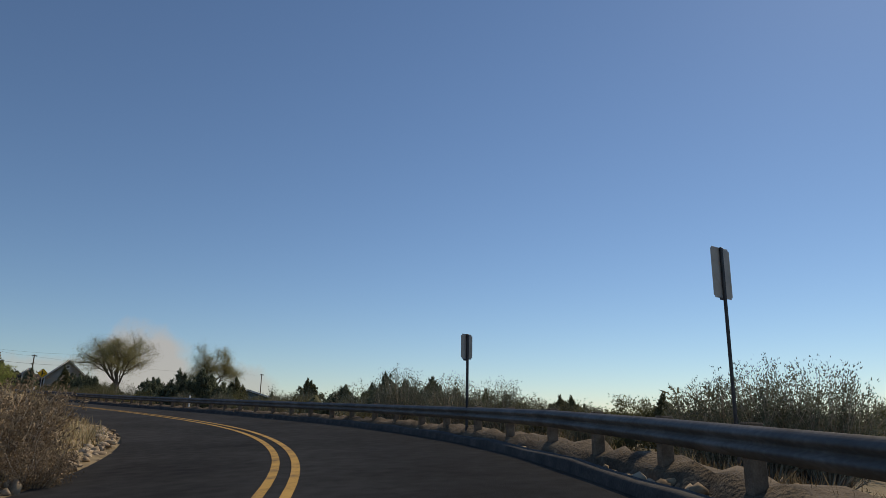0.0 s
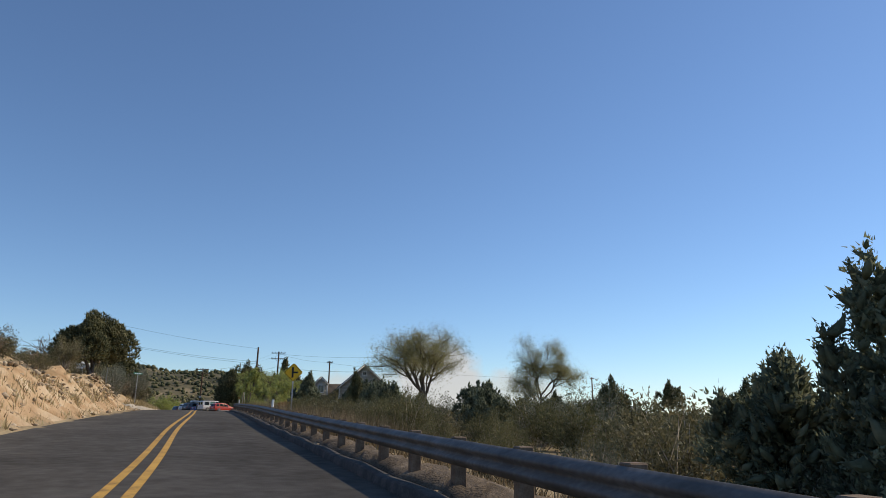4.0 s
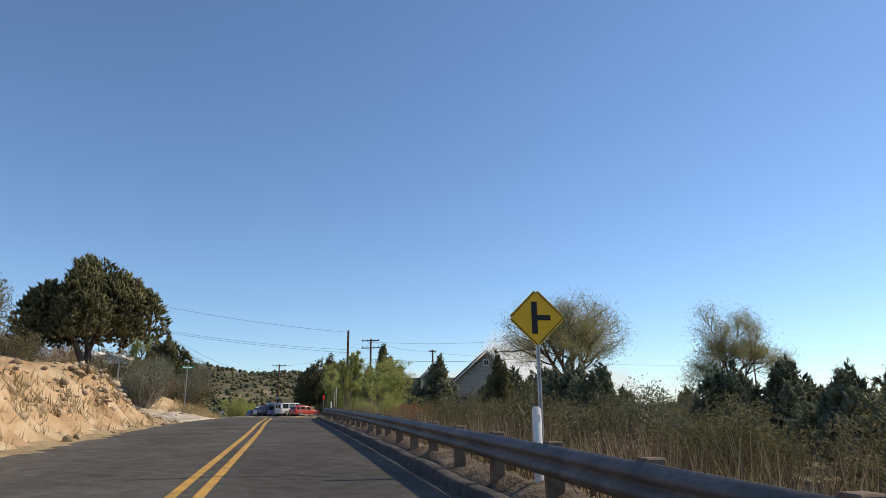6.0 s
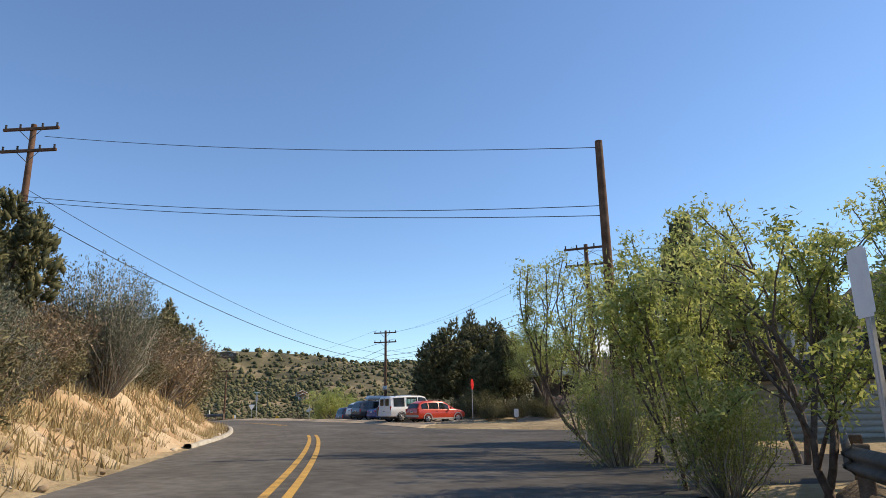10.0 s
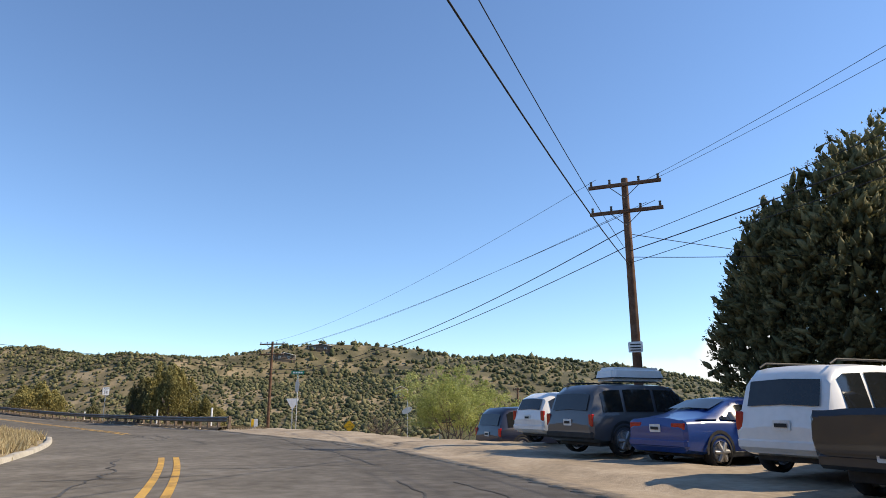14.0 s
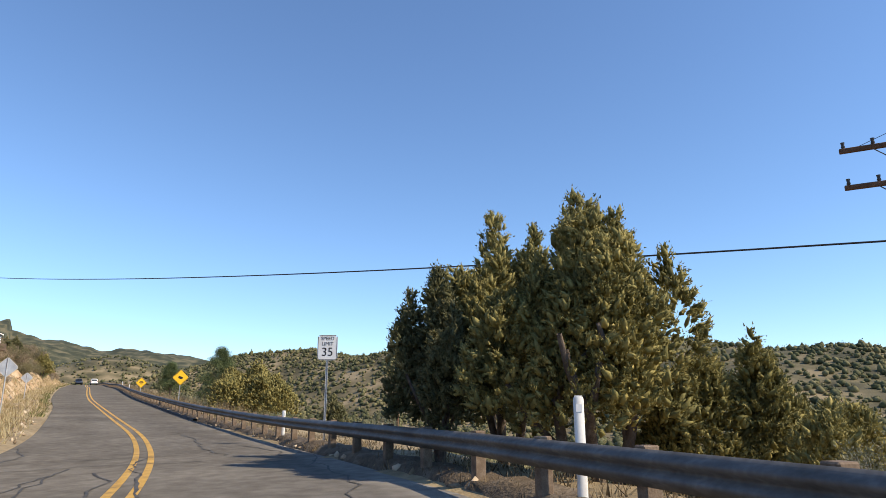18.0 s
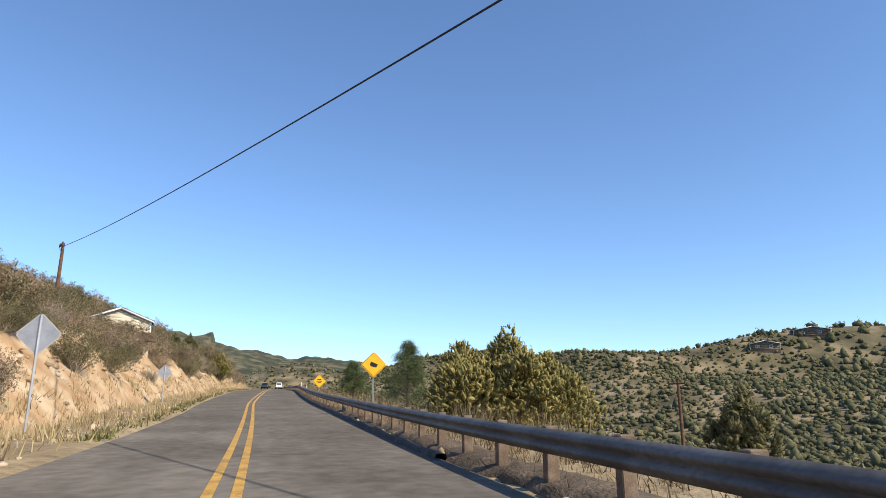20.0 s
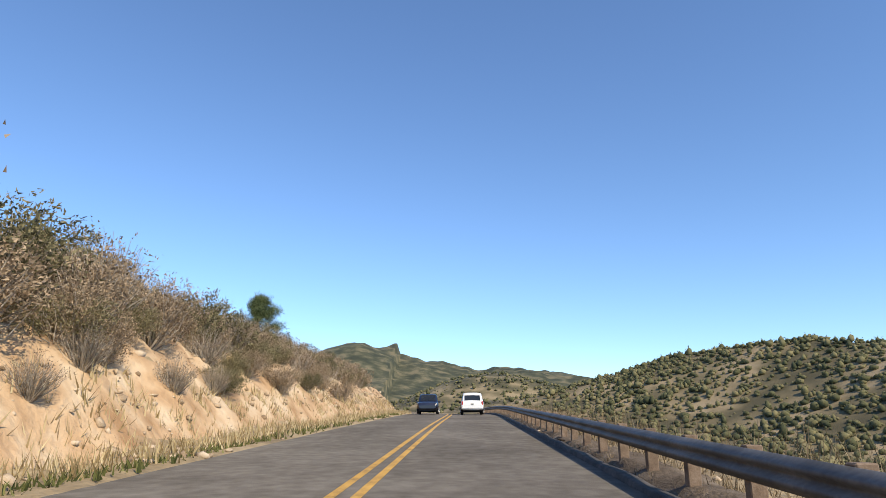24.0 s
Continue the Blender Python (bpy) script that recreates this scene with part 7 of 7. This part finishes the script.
part("dish", plate("dish", [(math.cos(a) * 0.45, 0.1 + math.sin(a) * 0.22) for a in np.arange(12) * math.pi / 6], 0.04), M["white"], s).rotation_euler.y = radians(-25)
s.location, s.rotation_euler.z = (-139.4, 185.3, 1.0), radians(40)

# low house with a white roof and brick chimney behind a stone wall
s = thing_of("house", "low brown house with white metal roof", "house")
part("wall", box_mesh("wall", 17.0, 8.0, 6.0), M["brown_wall"], s).location = (0, 4.0, 0.9)
slab("roof", [(-9.2, -0.9, 3.85), (9.2, -0.9, 3.85), (9.2, 4.2, 5.1), (-9.2, 4.2, 5.1)], 0.16, M["roof_white"], s)
slab("roof", [(9.2, 8.6, 3.85), (-9.2, 8.6, 3.85), (-9.2, 4.2, 5.1), (9.2, 4.2, 5.1)], 0.16, M["roof_white"], s)
slab("fascia", [(-9.2, -0.93, 3.62), (9.2, -0.93, 3.62), (9.2, -0.93, 3.87), (-9.2, -0.93, 3.87)], 0.04, M["white_trim"], s)
for _k in range(19):
    slab("roof_seam", [(-9 + _k, -0.9, 3.88), (-8.96 + _k, -0.9, 3.88), (-8.96 + _k, 4.2, 5.13), (-9 + _k, 4.2, 5.13)], 0.03, M["roof_white"], s)
for _x in (-5.2, -2.2, 5.8):
    g = part("window", plate("window", rect(1.3, 1.0, _x, 2.6), 0.03), M["glass"], s)
    g.location.y = -0.04
    part("window_frame", plate("window_frame", rect(1.5, 0.09, _x, 3.14), 0.05), M["brown_wall"], g).location.y = -0.02
s.location, s.rotation_euler.z = (-87.5, 170.6, 0.1), radians(-2)


def brick_stack(label, w, d, h, bw, bh, material, name="chimney"):
    s = thing_of(name, label, "chimney")
    part("core", box_mesh("core", w - 0.06, d - 0.06, h, 0), M["mortar"], s).location.z = h / 2
    bm_x, bm_y = box_mesh("brick", bw - 0.02, 0.05, bh - 0.015, 0), box_mesh("brick", 0.05, bw - 0.02, bh - 0.015, 0)
    for r in range(int(h / bh)):
        z = (r + 0.5) * bh
        sh = bw / 2 * (r % 2)
        n = int(w / bw)
        for k in range(n):
            x = -w / 2 + bw * (k + 0.5) + (sh if k < n - 1 else 0) * 0.9
            part("brick", bm_x, material, s).location = (x, -d / 2, z)
        m = int(d / bw)
        for k in range(m):
            y = -d / 2 + bw * (k + 0.5)
            for sx in (-1, 1):
                part("brick", bm_y, material, s).location = (sx * w / 2, y, z)
    part("cap", box_mesh("cap", w + 0.16, d + 0.16, 0.14), M["mortar"], s).location.z = h + 0.05
    part("flue", box_mesh("flue", 0.3, 0.3, 0.3), M["trim"], s).location = (-0.3, 0, h + 0.25)
    return s


_c = brick_stack("wide tan brick chimney on the low house", 1.84, 0.9, 4.7, 0.3067, 0.16, M["brick"])
_c.location, _c.rotation_euler.z = (-87.9, 168.6, 0.2), radians(-2)


def stone_wall(a, b, h, label):
    s = thing_of("stone_wall", label, "wall")
    a, b = Vector(a), Vector(b)
    d = b - a
    L, ang = d.length, math.atan2(d.y, d.x)
    part("core", box_mesh("core", L, 0.36, h, 0), M["mortar"], s).location = (L / 2, 0, h / 2)
    rng = random.Random(5)
    x0 = 0.0
    for r in range(4):
        x = 0.0
        rh = h / 4
        while x < L - 0.2:
            w = rng.uniform(0.35, 0.75)
            me = rock_mesh(rng, w * 0.5, 0.1, rh * 0.52)
            o = part("stone", me, M["wall_stone"], s)
            o.location = (x + w / 2, -0.2, rh * (r + 0.5) + rng.uniform(-0.04, 0.04))
            o.rotation_euler.y = rng.uniform(-0.35, 0.35)
            o.scale = (rng.uniform(0.8, 1.1), 1.0, rng.uniform(0.75, 1.15))
            x += w
    s.location, s.rotation_euler.z = a, ang
    return s


def rock_mesh(rng, sx, sy, sz):
    bm = bmesh.new()
    bmesh.ops.create_icosphere(bm, subdivisions=1, radius=1.1)
    for v in bm.verts:
        k = max(abs(v.co.x), abs(v.co.z)) / max(0.5, v.co.length)
        v.co *= 1 + rng.uniform(-0.12, 0.12)
        v.co = Vector((v.co.x * sx, v.co.y * sy, v.co.z * sz))
    me = bpy.data.meshes.new("stone")
    bm.to_mesh(me)
    bm.free()
    return me


stone_wall((-91.4, 163.8, 0.5), (-79.5, 163.0, 0.5), 1.45, "low wall of red and tan field stones")
# the dirt apron in front of it
v = []
for k in range(13):
    x = -93.2 + k * 1.2
    for y, z in ((159.9, 0.06), (161.2, 0.42), (162.6, 0.66), (163.7, 0.75)):
        v.append((x, y + 0.15 * math.sin(k), (z if 0 < k < 12 else 0.05) + 0.05 * math.sin(k * 2.3 + y)))
solid("dirt_bank", mesh_of("dirt_bank", v, grid_faces(13, 4)[:, ::-1], True), M["dirt_lot"], label="reddish dirt bank below the stone wall", category="ground", kind="structure")
s = thing_of("notice_board", "small white leaning board in brush", "board")
part("panel", plate("panel", rect(0.35, 0.6, 0, 0.75), 0.03, 0.05), M["white"], s)
part("stake", box_mesh("stake", 0.06, 0.05, 0.7), M["post_wood"], s).location = (0, 0.05, 0.3)
place(s, -92.2, 160.4, 190, None)

# houses farther off
_f = gable_house("dull teal low house among trees", 9.0, 6.0, 2.6, 3.6, M["siding_teal"], M["shingle_dark"], 0.3, [(-2.2, 1.7, 1.6, 1.0), (1.6, 1.7, 1.0, 0.9)])
site(_f, 0.5, 104.0, 170, gz(0.5, 104) - 0.6)
_f = gable_house("dark low house with a wide roof", 12.0, 8.0, 2.6, 4.4, M["siding_teal"], M["shingle_dark"], 0.4, [(-2.2, 1.6, 1.4, 1.0)])
site(_f, -30.0, 150.0, 185, -2.0)
_f = gable_house("cream stucco house with brown roof on hillside", 8.0, 7.0, 3.2, 4.8, M["cream"], M["shingle_dark"], 0.5, [(-1.5, 2.0, 0.9, 1.0), (1.5, 2.0, 0.9, 1.0)])
site(_f, -233.8, 152.6, -75, gz(-233.8, 152.6) - 0.3)
_f.scale = (0.62, 0.62, 0.62)
part("balcony", box_mesh("balcony", 3.0, 1.4, 1.2), M["brown_wall"], _f).location = (3.4, -0.7, 0.9)
_f = gable_house("white garden shed beside the driveway", 4.2, 3.0, 2.0, 2.5, M["white_trim"], M["roof_white"], 0.5, [(0.6, 1.1, 1.0, 1.0)], 0.2)
site(_f, -88.8, 116.6, towards(-88.8, 116.6, -55, 97), gz(-88.8, 116.6) - 0.2)
for _x, _y, _w, _n in ((-322, 357, 6.0, "tan timber cabin on the wooded slope"), (-316, 352, 4.6, "small tan timber cabin on the wooded slope"), (-431, 392, 15.0, "brown flat-roofed house on the hilltop"), (-430, 366, 12.0, "long brown house on the hilltop")):
    _f = gable_house(_n, _w, 6.0, 2.8, 4.2, M["brown_wall"] if "brown" in _n else M["timber"], M["shingle_dark"] if "brown" in _n else M["timber"], 0.8, [(-0.25 * _w, 1.7, 1.2, 1.1), (0.2 * _w, 1.7, 1.2, 1.1)])
    site(_f, _x, _y, towards(_x, _y, -150, 170), gz(_x, _y) + 1.0)

# a pale smoke cloud far over the valley
def cloud():
    m = bpy.data.materials.new("pale_smoke_cloud")
    m.use_nodes = True
    nt = m.node_tree
    nt.nodes.clear()
    co = nt.nodes.new("ShaderNodeTexCoord")
    warp = nt.nodes.new("ShaderNodeTexNoise")
    warp.inputs["Scale"].default_value, warp.inputs["Detail"].default_value = 0.006, 6
    nt.links.new(co.outputs["Object"], warp.inputs["Vector"])
    add = nt.nodes.new("ShaderNodeVectorMath")
    add.operation = "MULTIPLY_ADD"
    nt.links.new(warp.outputs["Color"], add.inputs[0])
    add.inputs[1].default_value = (160, 160, 160)
    nt.links.new(co.outputs["Object"], add.inputs[2])
    best = None
    for cx, cz, rx, rz, k in ((-30, 120, 235, 240, 0.85), (190, 60, 420, 150, 0.6), (-300, 70, 360, 150, 0.5)):
        mp = nt.nodes.new("ShaderNodeMapping")
        mp.inputs["Scale"].default_value = (1 / rx, 0.0, 1 / rz)
        mp.inputs["Location"].default_value = (-(cx + 80) / rx, 0, -(cz + 80) / rz)
        nt.links.new(add.outputs[0], mp.inputs["Vector"])
        g = nt.nodes.new("ShaderNodeTexGradient")
        g.gradient_type = "SPHERICAL"
        nt.links.new(mp.outputs[0], g.inputs[0])
        r = nt.nodes.new("ShaderNodeMapRange")
        r.interpolation_type = "SMOOTHSTEP"
        r.inputs["From Max"].default_value, r.inputs["To Max"].default_value = 0.3, k
        nt.links.new(g.outputs["Fac"], r.inputs["Value"])
        if best is None:
            best = r.outputs[0]
        else:
            mx = nt.nodes.new("ShaderNodeMath")
            mx.operation = "MAXIMUM"
            nt.links.new(best, mx.inputs[0])
            nt.links.new(r.outputs[0], mx.inputs[1])
            best = mx.outputs[0]
    e = nt.nodes.new("ShaderNodeEmission")
    e.inputs["Color"].default_value, e.inputs["Strength"].default_value = (0.76, 0.77, 0.8, 1), 0.82
    tr = nt.nodes.new("ShaderNodeBsdfTransparent")
    mix = nt.nodes.new("ShaderNodeMixShader")
    nt.links.new(best, mix.inputs[0])
    nt.links.new(tr.outputs[0], mix.inputs[1])
    nt.links.new(e.outputs[0], mix.inputs[2])
    out = nt.nodes.new("ShaderNodeOutputMaterial")
    nt.links.new(mix.outputs[0], out.inputs[0])
    v = [(-800, 0, -100), (800, 0, -100), (800, 0, 560), (-800, 0, 560)]
    b = radians(18.6)
    ob = solid("cloud", mesh_of("cloud", v, [(0, 1, 2, 3)]), m, label="pale smoky cloud low over the hills", category="cloud", kind="structure")
    ob.location, ob.rotation_euler.z = (-math.sin(b) * 3000, math.cos(b) * 3000, 0), b


cloud()
